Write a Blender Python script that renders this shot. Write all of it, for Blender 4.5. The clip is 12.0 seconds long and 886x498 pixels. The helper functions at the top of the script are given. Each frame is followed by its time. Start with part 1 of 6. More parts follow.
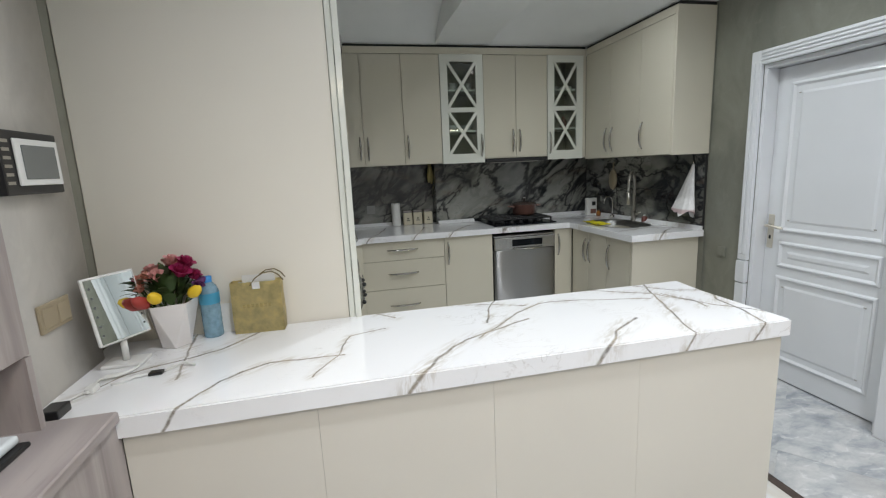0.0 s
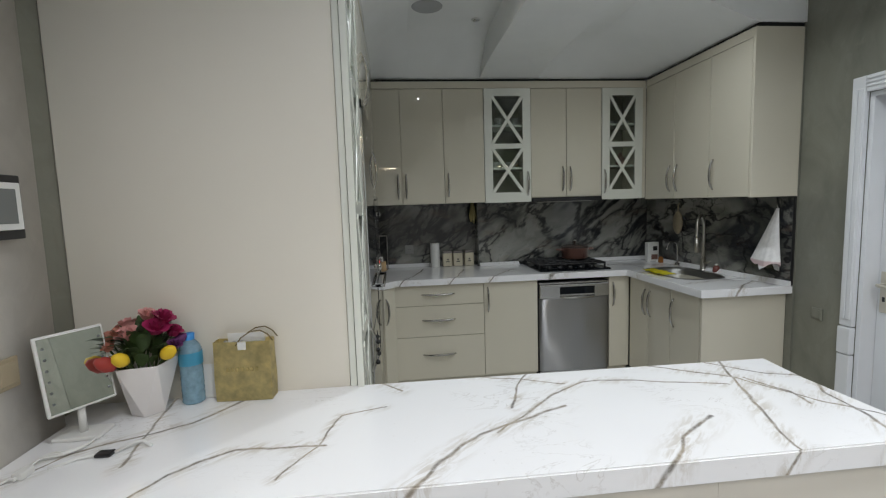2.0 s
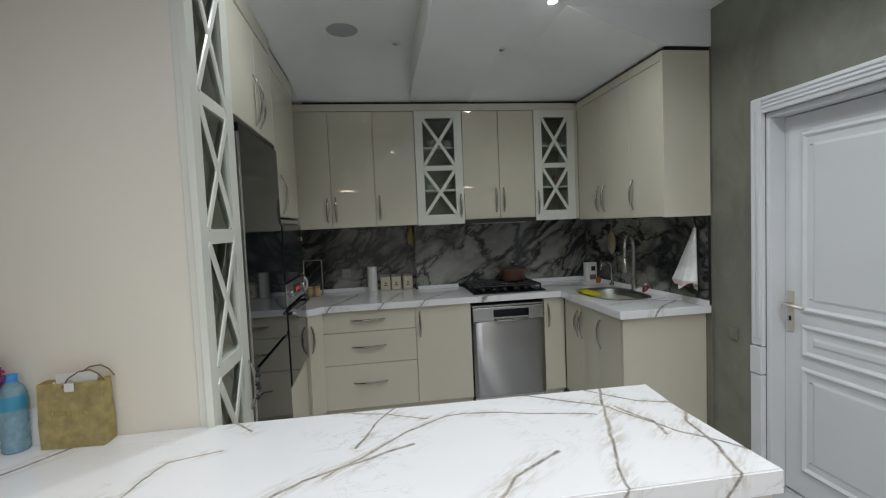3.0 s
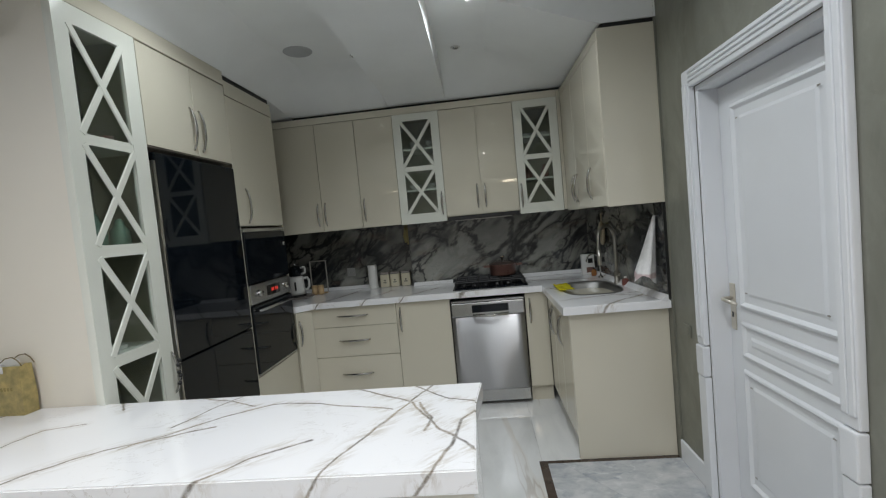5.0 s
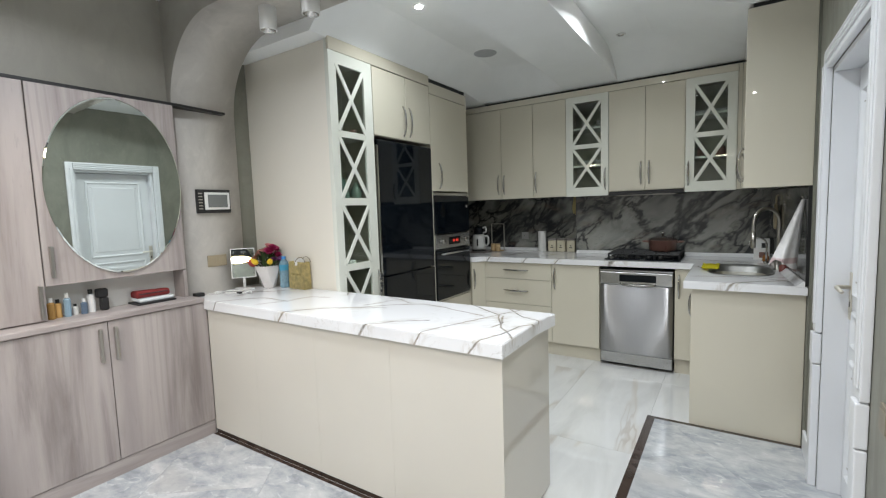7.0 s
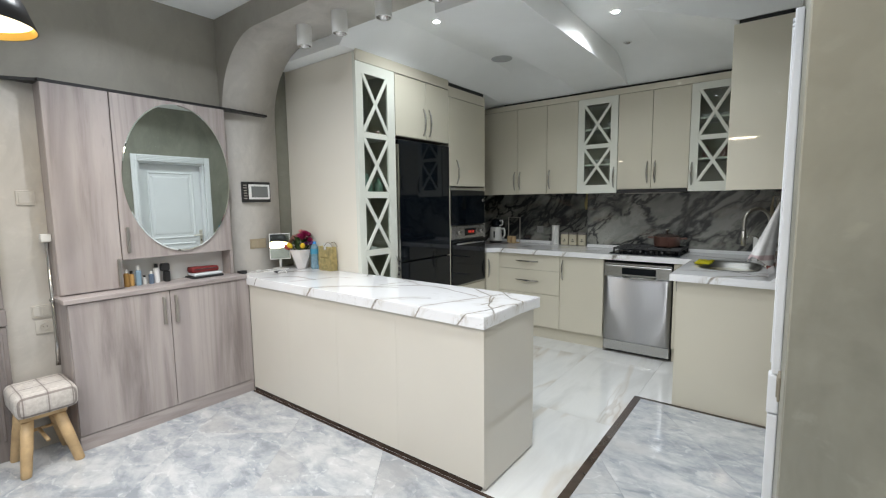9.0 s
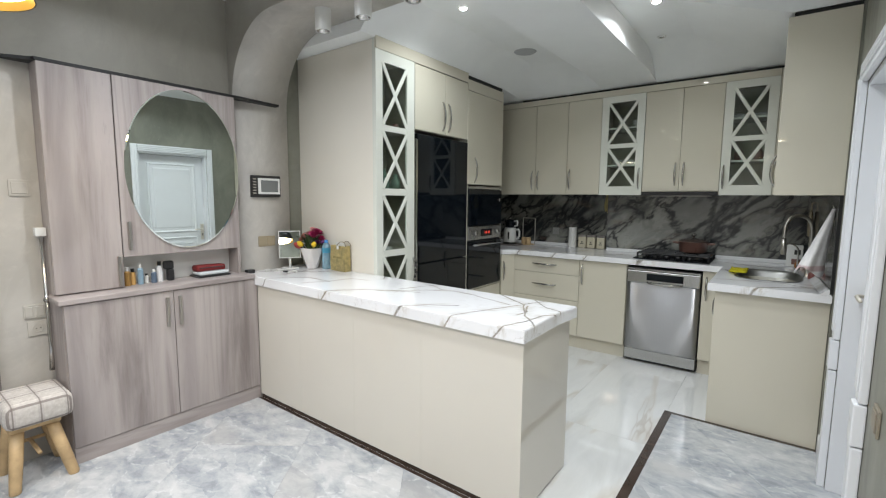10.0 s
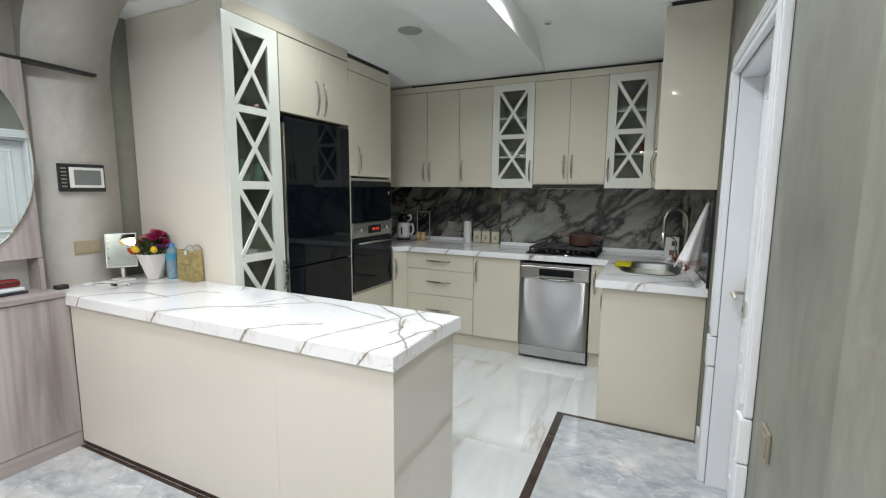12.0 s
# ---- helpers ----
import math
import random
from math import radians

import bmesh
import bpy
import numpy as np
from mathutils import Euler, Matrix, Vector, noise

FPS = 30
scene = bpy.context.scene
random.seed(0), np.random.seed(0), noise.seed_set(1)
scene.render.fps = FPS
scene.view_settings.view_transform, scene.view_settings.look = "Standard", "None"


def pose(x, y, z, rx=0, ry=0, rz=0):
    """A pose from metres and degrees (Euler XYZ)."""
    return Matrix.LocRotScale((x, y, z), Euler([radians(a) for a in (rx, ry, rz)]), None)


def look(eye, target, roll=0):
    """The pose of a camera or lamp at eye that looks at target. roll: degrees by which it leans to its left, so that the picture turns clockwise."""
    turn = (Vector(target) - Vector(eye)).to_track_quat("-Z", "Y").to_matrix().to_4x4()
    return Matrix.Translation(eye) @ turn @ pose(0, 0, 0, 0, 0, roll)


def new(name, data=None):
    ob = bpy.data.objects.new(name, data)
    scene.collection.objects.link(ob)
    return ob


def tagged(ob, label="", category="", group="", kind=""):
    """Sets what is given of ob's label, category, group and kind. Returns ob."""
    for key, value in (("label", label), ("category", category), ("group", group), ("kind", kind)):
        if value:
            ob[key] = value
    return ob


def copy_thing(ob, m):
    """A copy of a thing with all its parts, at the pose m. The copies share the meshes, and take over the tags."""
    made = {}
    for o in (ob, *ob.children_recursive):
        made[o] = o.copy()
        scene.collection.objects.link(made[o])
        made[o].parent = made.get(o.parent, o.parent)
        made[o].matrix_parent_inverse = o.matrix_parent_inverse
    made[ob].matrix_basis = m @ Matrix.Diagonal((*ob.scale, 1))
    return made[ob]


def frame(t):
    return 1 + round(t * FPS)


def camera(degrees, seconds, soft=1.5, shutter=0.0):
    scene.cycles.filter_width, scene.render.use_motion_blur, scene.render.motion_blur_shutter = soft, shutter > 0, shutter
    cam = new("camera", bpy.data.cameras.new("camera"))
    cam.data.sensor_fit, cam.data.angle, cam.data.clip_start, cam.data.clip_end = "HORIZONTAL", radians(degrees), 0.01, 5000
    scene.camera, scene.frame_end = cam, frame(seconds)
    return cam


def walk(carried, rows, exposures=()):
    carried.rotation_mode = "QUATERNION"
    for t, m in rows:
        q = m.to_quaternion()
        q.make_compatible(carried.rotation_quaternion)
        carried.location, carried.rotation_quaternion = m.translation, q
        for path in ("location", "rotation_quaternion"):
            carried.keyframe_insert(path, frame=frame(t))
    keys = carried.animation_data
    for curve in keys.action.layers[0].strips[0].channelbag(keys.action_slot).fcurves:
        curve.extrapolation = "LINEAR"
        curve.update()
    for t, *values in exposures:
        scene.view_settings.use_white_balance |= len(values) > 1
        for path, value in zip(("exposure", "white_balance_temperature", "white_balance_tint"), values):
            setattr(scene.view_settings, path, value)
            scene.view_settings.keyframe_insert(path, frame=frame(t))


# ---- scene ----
cam = camera(89.6, 12.0, soft=1.2)
PATH = [
    (0, (0.572, 0.482, 1.485), (1.001, 2.402, 1.126), -2.6),
    (0.5, (0.482, 0.604, 1.496), (0.705, 2.566, 1.178), -1.3),
    (1, (0.429, 0.672, 1.531), (0.554, 2.653, 1.288), 1.2),
    (1.5, (0.514, 0.706, 1.526), (0.671, 2.689, 1.315), 0.3),
    (2, (0.751, 0.754, 1.519), (0.952, 2.734, 1.318), -1.8),
    (2.5, (0.971, 0.765, 1.529), (1.211, 2.746, 1.389), -2.4),
    (3, (1.167, 0.771, 1.519), (1.448, 2.748, 1.407), -2.5),
    (3.5, (1.411, 0.808, 1.514), (1.633, 2.793, 1.406), -3.4),
    (3.7, (1.498, 0.799, 1.532), (1.679, 2.787, 1.405), -4.1),
    (5.3, (2.33, 0.599, 1.489), (2.002, 2.569, 1.381), -4.9),
    (5.5, (2.452, 0.564, 1.513), (1.997, 2.508, 1.399), -4.4),
    (6, (2.697, 0.455, 1.482), (1.905, 2.288, 1.369), -2.3),
    (6.5, (2.779, 0.31, 1.461), (1.754, 2.022, 1.33), -2.1),
    (7, (2.834, 0.133, 1.436), (1.751, 1.805, 1.259), -1.9),
    (8.8, (3.157, -0.093, 1.455), (1.994, 1.52, 1.24), -0.5),
    (9, (3.193, -0.07, 1.448), (1.985, 1.51, 1.238), -0.7),
    (9.5, (3.093, -0.053, 1.458), (1.868, 1.513, 1.245), -0.1),
    (10, (2.93, -0.02, 1.459), (1.735, 1.568, 1.238), 0.5),
    (10.5, (2.818, 0.012, 1.466), (1.832, 1.736, 1.23), 1.9),
    (11, (2.818, 0.034, 1.471), (1.907, 1.795, 1.21), 2.2),
    (11.5, (2.841, 0.152, 1.474), (1.952, 1.924, 1.214), 0.8),
    (12, (2.893, 0.385, 1.484), (2.049, 2.179, 1.225), 0.4),
]
walk(cam, [(t, look(eye, target, roll)) for t, eye, target, roll in PATH], [(0, -0.22), (1, -0.48), (2, -0.5), (2.5, -0.6), (3.5, -0.6), (5.5, -0.33), (6, -0.05), (7, 0.05), (9.5, 0.05), (12, 0.09)])

# ---------------- light ----------------
world = bpy.data.worlds.new("night")
scene.world = world
world.use_nodes = True
world.node_tree.nodes["Background"].inputs[0].default_value = (0.03, 0.035, 0.045, 1)
world.node_tree.nodes["Background"].inputs[1].default_value = 0.3


def lamp(name, kind, where, power, colour=(1, 0.95, 0.88), size=0.1, aim=None, cone=149):
    data = bpy.data.lights.new(name, kind)
    data.energy, data.color = power, colour
    if kind == "AREA":
        data.shape, data.size = "DISK", size
        data.spread = radians(cone)
    else:
        data.shadow_soft_size = size
    if kind == "SPOT":
        data.spot_size, data.spot_blend = radians(cone), 0.6
    ob = new(name, data)
    ob.matrix_world = look(where, aim or (where[0], where[1] + 0.001, where[2] - 1))
    return ob


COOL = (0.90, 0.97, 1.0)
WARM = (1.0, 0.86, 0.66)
# the last three are unseen, added to brighten the left side and rear
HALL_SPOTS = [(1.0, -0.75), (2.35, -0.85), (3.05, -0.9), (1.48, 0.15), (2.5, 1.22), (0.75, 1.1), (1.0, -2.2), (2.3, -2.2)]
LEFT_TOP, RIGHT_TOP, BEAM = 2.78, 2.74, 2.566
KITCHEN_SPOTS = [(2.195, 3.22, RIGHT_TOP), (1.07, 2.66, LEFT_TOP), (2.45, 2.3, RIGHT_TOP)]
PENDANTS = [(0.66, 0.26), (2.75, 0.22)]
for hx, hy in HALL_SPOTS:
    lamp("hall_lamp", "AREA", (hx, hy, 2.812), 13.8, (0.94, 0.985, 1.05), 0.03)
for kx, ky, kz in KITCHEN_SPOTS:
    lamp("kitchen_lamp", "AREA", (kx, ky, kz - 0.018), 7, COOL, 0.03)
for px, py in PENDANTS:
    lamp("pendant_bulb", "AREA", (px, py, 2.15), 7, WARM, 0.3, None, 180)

# ---------------- materials ----------------


class Mat:
    """A node material with a Principled shader and a few shorthands."""

    def __init__(self, name, colour=(0.5, 0.5, 0.5), rough=0.5, metal=0.0, coat=0.0):
        self.m = bpy.data.materials.new(name)
        self.m.use_nodes = True
        self.nt = self.m.node_tree
        self.b = self.nt.nodes["Principled BSDF"]
        self.b.inputs["Base Color"].default_value = (*colour, 1)
        self.b.inputs["Roughness"].default_value = rough
        self.b.inputs["Metallic"].default_value = metal
        self.b.inputs["Coat Weight"].default_value = coat
        self.b.inputs["Coat Roughness"].default_value = 0.06
        self._co = None

    def node(self, kind, **kw):
        n = self.nt.nodes.new(kind)
        for k, v in kw.items():
            n.inputs[k.replace("_", " ")].default_value = v
        return n

    def link(self, a, b):
        self.nt.links.new(a, b)

    def co(self):
        if self._co is None:
            g = self.nt.nodes.new("ShaderNodeNewGeometry")
            self._co = g.outputs["Position"]
        return self._co

    def mapped(self, scale=(1, 1, 1), rot=(0, 0, 0), loc=(0, 0, 0)):
        n = self.nt.nodes.new("ShaderNodeMapping")
        n.inputs["Scale"].default_value = scale
        n.inputs["Rotation"].default_value = [radians(a) for a in rot]
        n.inputs["Location"].default_value = loc
        self.link(self.co(), n.inputs["Vector"])
        return n.outputs["Vector"]

    def noise(self, vec, scale, detail=4, rough=0.55, dist=0.0):
        n = self.node("ShaderNodeTexNoise", Scale=scale, Detail=detail, Roughness=rough, Distortion=dist)
        self.link(vec, n.inputs["Vector"])
        return n.outputs["Fac"]

    def ramp(self, fac, stops):
        n = self.nt.nodes.new("ShaderNodeValToRGB")
        e = n.color_ramp.elements
        while len(e) < len(stops):
            e.new(0.5)
        for el, (p, c) in zip(e, stops):
            el.position = p
            el.color = (*c, 1) if len(c) == 3 else c
        self.link(fac, n.inputs["Fac"])
        return n.outputs["Color"]

    def grey(self, fac, a, b):
        """A smooth step from 0 at a to 1 at b."""
        n = self.nt.nodes.new("ShaderNodeMapRange")
        n.interpolation_type = "SMOOTHSTEP"
        n.inputs["From Min"].default_value, n.inputs["From Max"].default_value = (a, b) if a < b else (b, a)
        n.inputs["To Min"].default_value, n.inputs["To Max"].default_value = (0, 1) if a < b else (1, 0)
        self.link(fac, n.inputs["Value"])
        return n.outputs["Result"]

    def math(self, op, a, b=None, c=None):
        n = self.nt.nodes.new("ShaderNodeMath")
        n.operation = op
        for i, v in enumerate((a, b, c)):
            if v is None:
                continue
            if isinstance(v, (int, float)):
                n.inputs[i].default_value = v
            else:
                self.link(v, n.inputs[i])
        return n.outputs[0]

    def mix(self, fac, a, b, mode="MIX"):
        n = self.nt.nodes.new("ShaderNodeMix")
        n.data_type, n.blend_type = "RGBA", mode
        for sock, v in ((n.inputs[0], fac), (n.inputs[6], a), (n.inputs[7], b)):
            if isinstance(v, (int, float)):
                sock.default_value = v
            elif isinstance(v, tuple):
                sock.default_value = (*v, 1)
            else:
                self.link(v, sock)
        return n.outputs[2]

    def colour(self, c):
        self.link(c, self.b.inputs["Base Color"])

    def rough(self, fac, lo, hi):
        n = self.nt.nodes.new("ShaderNodeMapRange")
        n.inputs["To Min"].default_value, n.inputs["To Max"].default_value = lo, hi
        self.link(fac, n.inputs["Value"])
        self.link(n.outputs["Result"], self.b.inputs["Roughness"])

    def bump(self, fac, strength=0.2, dist=0.002):
        n = self.node("ShaderNodeBump", Strength=strength, Distance=dist)
        self.link(fac, n.inputs["Height"])
        self.link(n.outputs["Normal"], self.b.inputs["Normal"])

    def vary(self, base, amount=0.06, scale=3.0):
        """The base colour with faint blotches and grain."""
        f = self.noise(self.co(), scale, 3)
        lo = tuple(c * (1 - amount) for c in base)
        hi = tuple(min(1, c * (1 + amount)) for c in base)
        self.colour(self.ramp(f, [(0.3, lo), (0.7, hi)]))
        return f


def plain(name, base, rough=0.5, metal=0.0, coat=0.0, amount=0.05, scale=4.0, grain=0.0, grain_scale=300):
    m = Mat(name, base, rough, metal, coat)
    m.vary(base, amount, scale)
    f = m.noise(m.co(), scale * 6, 3)
    m.rough(f, max(0.02, rough * 0.85), min(1, rough * 1.2))
    if grain:
        m.bump(m.noise(m.co(), grain_scale, 2), grain, 0.001)
    return m.m


def vein_distance(m, point, veins):
    """Distance to the nearest of some bent lines on a slab, in widths of that line."""
    nearest = None
    for width, *line in veins:
        for (x0, y0), (x1, y1) in zip(line, line[1:]):
            length = math.hypot(x1 - x0, y1 - y0)
            u = ((x1 - x0) / length, (y1 - y0) / length, 0)
            off, dot, back, far = (m.nt.nodes.new("ShaderNodeVectorMath") for _ in range(4))
            off.operation, dot.operation, back.operation, far.operation = "SUBTRACT", "DOT_PRODUCT", "SCALE", "DISTANCE"
            m.link(point, off.inputs[0])
            off.inputs[1].default_value = (x0, y0, 0)
            m.link(off.outputs[0], dot.inputs[0])
            dot.inputs[1].default_value = u
            along = m.math("MINIMUM", m.math("MAXIMUM", dot.outputs["Value"], 0.0), length)
            back.inputs[0].default_value = u
            m.link(along, back.inputs["Scale"])
            m.link(off.outputs[0], far.inputs[0])
            m.link(back.outputs[0], far.inputs[1])
            d = m.math("DIVIDE", far.outputs["Value"], width)
            nearest = d if nearest is None else m.math("MINIMUM", nearest, d)
    return nearest


def counter_marble(name, veins, white=(0.86, 0.86, 0.875)):
    m = Mat(name, white, 0.12, 0, 0.3)
    big = m.noise(m.mapped((1, 1, 1)), 1.3, 3, 0.6)
    col = m.ramp(big, [(0.35, tuple(c * 0.965 for c in white)), (0.62, white)])
    # fine broken specks and hair lines
    v = m.noise(m.mapped((1, 2.2, 1), (0, 0, 35)), 5.0, 8, 0.62, 1.2)
    hair = m.math("MULTIPLY", m.grey(m.math("ABSOLUTE", m.math("SUBTRACT", v, 0.5)), 0.012, 0.0), m.grey(m.noise(m.co(), 3.1, 2), 0.5, 0.7))
    col = m.mix(m.math("MULTIPLY", hair, 0.45), col, (0.36, 0.32, 0.28))
    speck = m.math("MULTIPLY", m.grey(m.noise(m.co(), 60, 4, 0.7), 0.62, 0.72), m.grey(m.noise(m.co(), 4.0, 2), 0.52, 0.68))
    col = m.mix(m.math("MULTIPLY", speck, 0.35), col, (0.42, 0.38, 0.34))
    # the place on the slab, seen from above and shaken a little, so that a vein runs on over the edge
    sep, flat = m.nt.nodes.new("ShaderNodeSeparateXYZ"), m.nt.nodes.new("ShaderNodeCombineXYZ")
    m.link(m.co(), sep.inputs[0])
    for k, loc in ((0, (3, 1, 0)), (1, (8, 4, 2))):
        slow = m.math("MULTIPLY", m.math("SUBTRACT", m.noise(m.mapped((1, 1, 1), loc=loc), 4.5, 2, 0.5), 0.5), 0.05)
        quick = m.math("MULTIPLY", m.math("SUBTRACT", m.noise(m.mapped((1, 1, 1), loc=loc), 38, 3, 0.6), 0.5), 0.006)
        lean = m.math("MULTIPLY", m.math("SUBTRACT", 0.902, sep.outputs[2]), 0.7 if k == 0 else 0.0)
        m.link(m.math("ADD", m.math("ADD", sep.outputs[k], lean), m.math("ADD", slow, quick)), flat.inputs[k])
    d = vein_distance(m, flat.outputs[0], veins)
    thick = m.math("ADD", m.math("MULTIPLY", m.noise(m.co(), 6, 3), 1.3), 0.1)
    core = m.grey(m.math("DIVIDE", d, thick), 1.35, 0.2)
    fibre = m.nt.nodes.new("ShaderNodeMapping")
    fibre.inputs["Scale"].default_value = (1, 4.5, 1)
    m.link(m.mapped((1, 1, 1), (0, 0, -40)), fibre.inputs["Vector"])
    feather = m.grey(m.noise(fibre.outputs["Vector"], 13, 5, 0.7, 0.6), 0.42, 0.62)
    halo = m.math("MULTIPLY", m.grey(d, 7.5, 0.4), m.math("MULTIPLY", feather, m.grey(m.noise(m.co(), 4.5, 2), 0.34, 0.5)))
    grain = m.grey(m.noise(m.co(), 75, 4, 0.7), 0.3, 0.62)
    core = m.math("MULTIPLY", core, m.math("ADD", m.math("MULTIPLY", grain, 0.4), 0.6))
    tone = m.ramp(m.noise(m.co(), 9, 3), [(0.35, (0.17, 0.158, 0.145)), (0.65, (0.34, 0.285, 0.215))])
    col = m.mix(m.math("MULTIPLY", halo, 0.55), col, (0.46, 0.40, 0.32))
    col = m.mix(core, col, tone)
    m.colour(col)
    m.rough(big, 0.08, 0.17)
    return m.m


def splash_marble():
    m = Mat("dark_marble", (0.1, 0.1, 0.1), 0.12, 0, 0.2)
    info = m.nt.nodes.new("ShaderNodeObjectInfo")
    sc = m.nt.nodes.new("ShaderNodeVectorMath")
    sc.operation = "SCALE"
    sc.inputs[0].default_value = (13.0, 7.0, 11.0)
    m.link(info.outputs["Random"], sc.inputs["Scale"])

    def shifted(vec):
        n = m.nt.nodes.new("ShaderNodeVectorMath")
        m.link(vec, n.inputs[0])
        m.link(sc.outputs[0], n.inputs[1])
        return n.outputs[0]

    vec = shifted(m.mapped((0.75, 0.75, 2.1), (0, 0, 0)))
    diag = shifted(m.mapped((1, 1, 1), (0, 38, 0)))
    stretch = m.nt.nodes.new("ShaderNodeMapping")
    stretch.inputs["Scale"].default_value = (0.65, 0.65, 1.35)
    m.link(diag, stretch.inputs["Vector"])
    dv = stretch.outputs["Vector"]
    w = m.noise(dv, 1.9, 5, 0.55, 0.6)
    base = m.ramp(w, [(0.30, (0.026, 0.029, 0.028)), (0.44, (0.075, 0.079, 0.074)), (0.55, (0.18, 0.18, 0.162)), (0.70, (0.38, 0.375, 0.34))])
    rid = m.noise(dv, 1.9, 5, 0.55, 1.2)
    line = m.grey(m.math("ABSOLUTE", m.math("SUBTRACT", rid, 0.5)), 0.05, 0.008)
    base = m.mix(m.math("MULTIPLY", line, 0.92), base, (0.018, 0.02, 0.024))
    rid2 = m.noise(dv, 4.2, 6, 0.58, 1.4)
    l2 = m.grey(m.math("ABSOLUTE", m.math("SUBTRACT", rid2, 0.5)), 0.02, 0.002)
    base = m.mix(m.math("MULTIPLY", l2, 0.6), base, (0.03, 0.033, 0.038))
    cell = m.nt.nodes.new("ShaderNodeTexVoronoi")
    cell.feature = "DISTANCE_TO_EDGE"
    cell.inputs["Scale"].default_value = 3.3
    bent = m.nt.nodes.new("ShaderNodeVectorMath")
    shake = m.node("ShaderNodeTexNoise", Scale=3.0, Detail=4, Roughness=0.6)
    half = m.nt.nodes.new("ShaderNodeVectorMath")
    half.operation = "SCALE"
    half.inputs["Scale"].default_value = 0.5
    m.link(dv, shake.inputs["Vector"])
    m.link(shake.outputs["Color"], half.inputs[0])
    m.link(dv, bent.inputs[0])
    m.link(half.outputs[0], bent.inputs[1])
    m.link(bent.outputs[0], cell.inputs["Vector"])
    crack = m.math("MULTIPLY", m.grey(cell.outputs["Distance"], 0.05, 0.006), m.grey(m.noise(dv, 3.0, 2), 0.32, 0.46))
    base = m.mix(m.math("MULTIPLY", crack, 0.9), base, (0.016, 0.017, 0.02))
    pale = m.math("MULTIPLY", m.grey(cell.outputs["Distance"], 0.05, 0.16), m.grey(m.noise(dv, 2.4, 3), 0.45, 0.62))
    base = m.mix(m.math("MULTIPLY", pale, 0.6), base, (0.37, 0.375, 0.345))
    rust = m.math("MULTIPLY", m.grey(m.noise(vec, 3.5, 5, 0.6), 0.55, 0.75), 0.5)
    base = m.mix(rust, base, (0.20, 0.145, 0.11))
    m.colour(base)
    m.rough(w, 0.08, 0.18)
    return m.m


def hall_marble():
    m = Mat("hall_marble", (0.5, 0.52, 0.55), 0.12, 0, 0.2)
    info = m.nt.nodes.new("ShaderNodeObjectInfo")
    comb = m.nt.nodes.new("ShaderNodeVectorMath")
    comb.operation = "ADD"
    sc = m.nt.nodes.new("ShaderNodeVectorMath")
    sc.operation = "SCALE"
    sc.inputs[0].default_value = (37.0, 19.0, 5.0)
    m.link(info.outputs["Random"], sc.inputs["Scale"])
    m.link(m.mapped((1.0, 1.6, 1), (0, 0, 35)), comb.inputs[0])
    m.link(sc.outputs[0], comb.inputs[1])
    vec = comb.outputs[0]
    shake = m.node("ShaderNodeTexNoise", Scale=2.5, Detail=4, Roughness=0.6)
    m.link(vec, shake.inputs["Vector"])
    bend = m.nt.nodes.new("ShaderNodeVectorMath")
    bend.operation = "MULTIPLY_ADD"
    m.link(shake.outputs["Color"], bend.inputs[0])
    bend.inputs[1].default_value = (0.32, 0.32, 0.0)
    m.link(vec, bend.inputs[2])
    # broken shards at two sizes, clouded over
    shards = []
    for scale in (4.2, 10.0):
        v = m.node("ShaderNodeTexVoronoi", Scale=scale)
        m.link(bend.outputs[0], v.inputs["Vector"])
        sep = m.nt.nodes.new("ShaderNodeSeparateColor")
        m.link(v.outputs["Color"], sep.inputs[0])
        shards.append(sep.outputs[0])
    cloud = m.noise(vec, 3.4, 6, 0.62, 0.6)
    fine = m.noise(vec, 13.0, 5, 0.65, 0.4)
    w = m.math("ADD", m.math("MULTIPLY", cloud, 0.66), m.math("ADD", m.math("MULTIPLY", shards[0], 0.09), m.math("ADD", m.math("MULTIPLY", shards[1], 0.06), m.math("MULTIPLY", fine, 0.25))))
    col = m.ramp(w, [(0.40, (0.28, 0.305, 0.33)), (0.48, (0.38, 0.40, 0.425)), (0.56, (0.475, 0.487, 0.50)), (0.65, (0.57, 0.574, 0.575))])
    warm = m.math("MULTIPLY", m.grey(m.noise(vec, 1.3, 3, 0.5), 0.52, 0.66), 0.5)
    col = m.mix(warm, col, (0.45, 0.437, 0.425))
    edge = m.node("ShaderNodeTexVoronoi", Scale=4.2)
    edge.feature = "DISTANCE_TO_EDGE"
    m.link(bend.outputs[0], edge.inputs["Vector"])
    streak = m.math("MULTIPLY", m.grey(edge.outputs["Distance"], 0.05, 0.0), m.grey(fine, 0.48, 0.62))
    col = m.mix(m.math("MULTIPLY", streak, 0.38), col, (0.76, 0.77, 0.78))
    m.colour(col)
    m.rough(w, 0.04, 0.10)
    return m.m


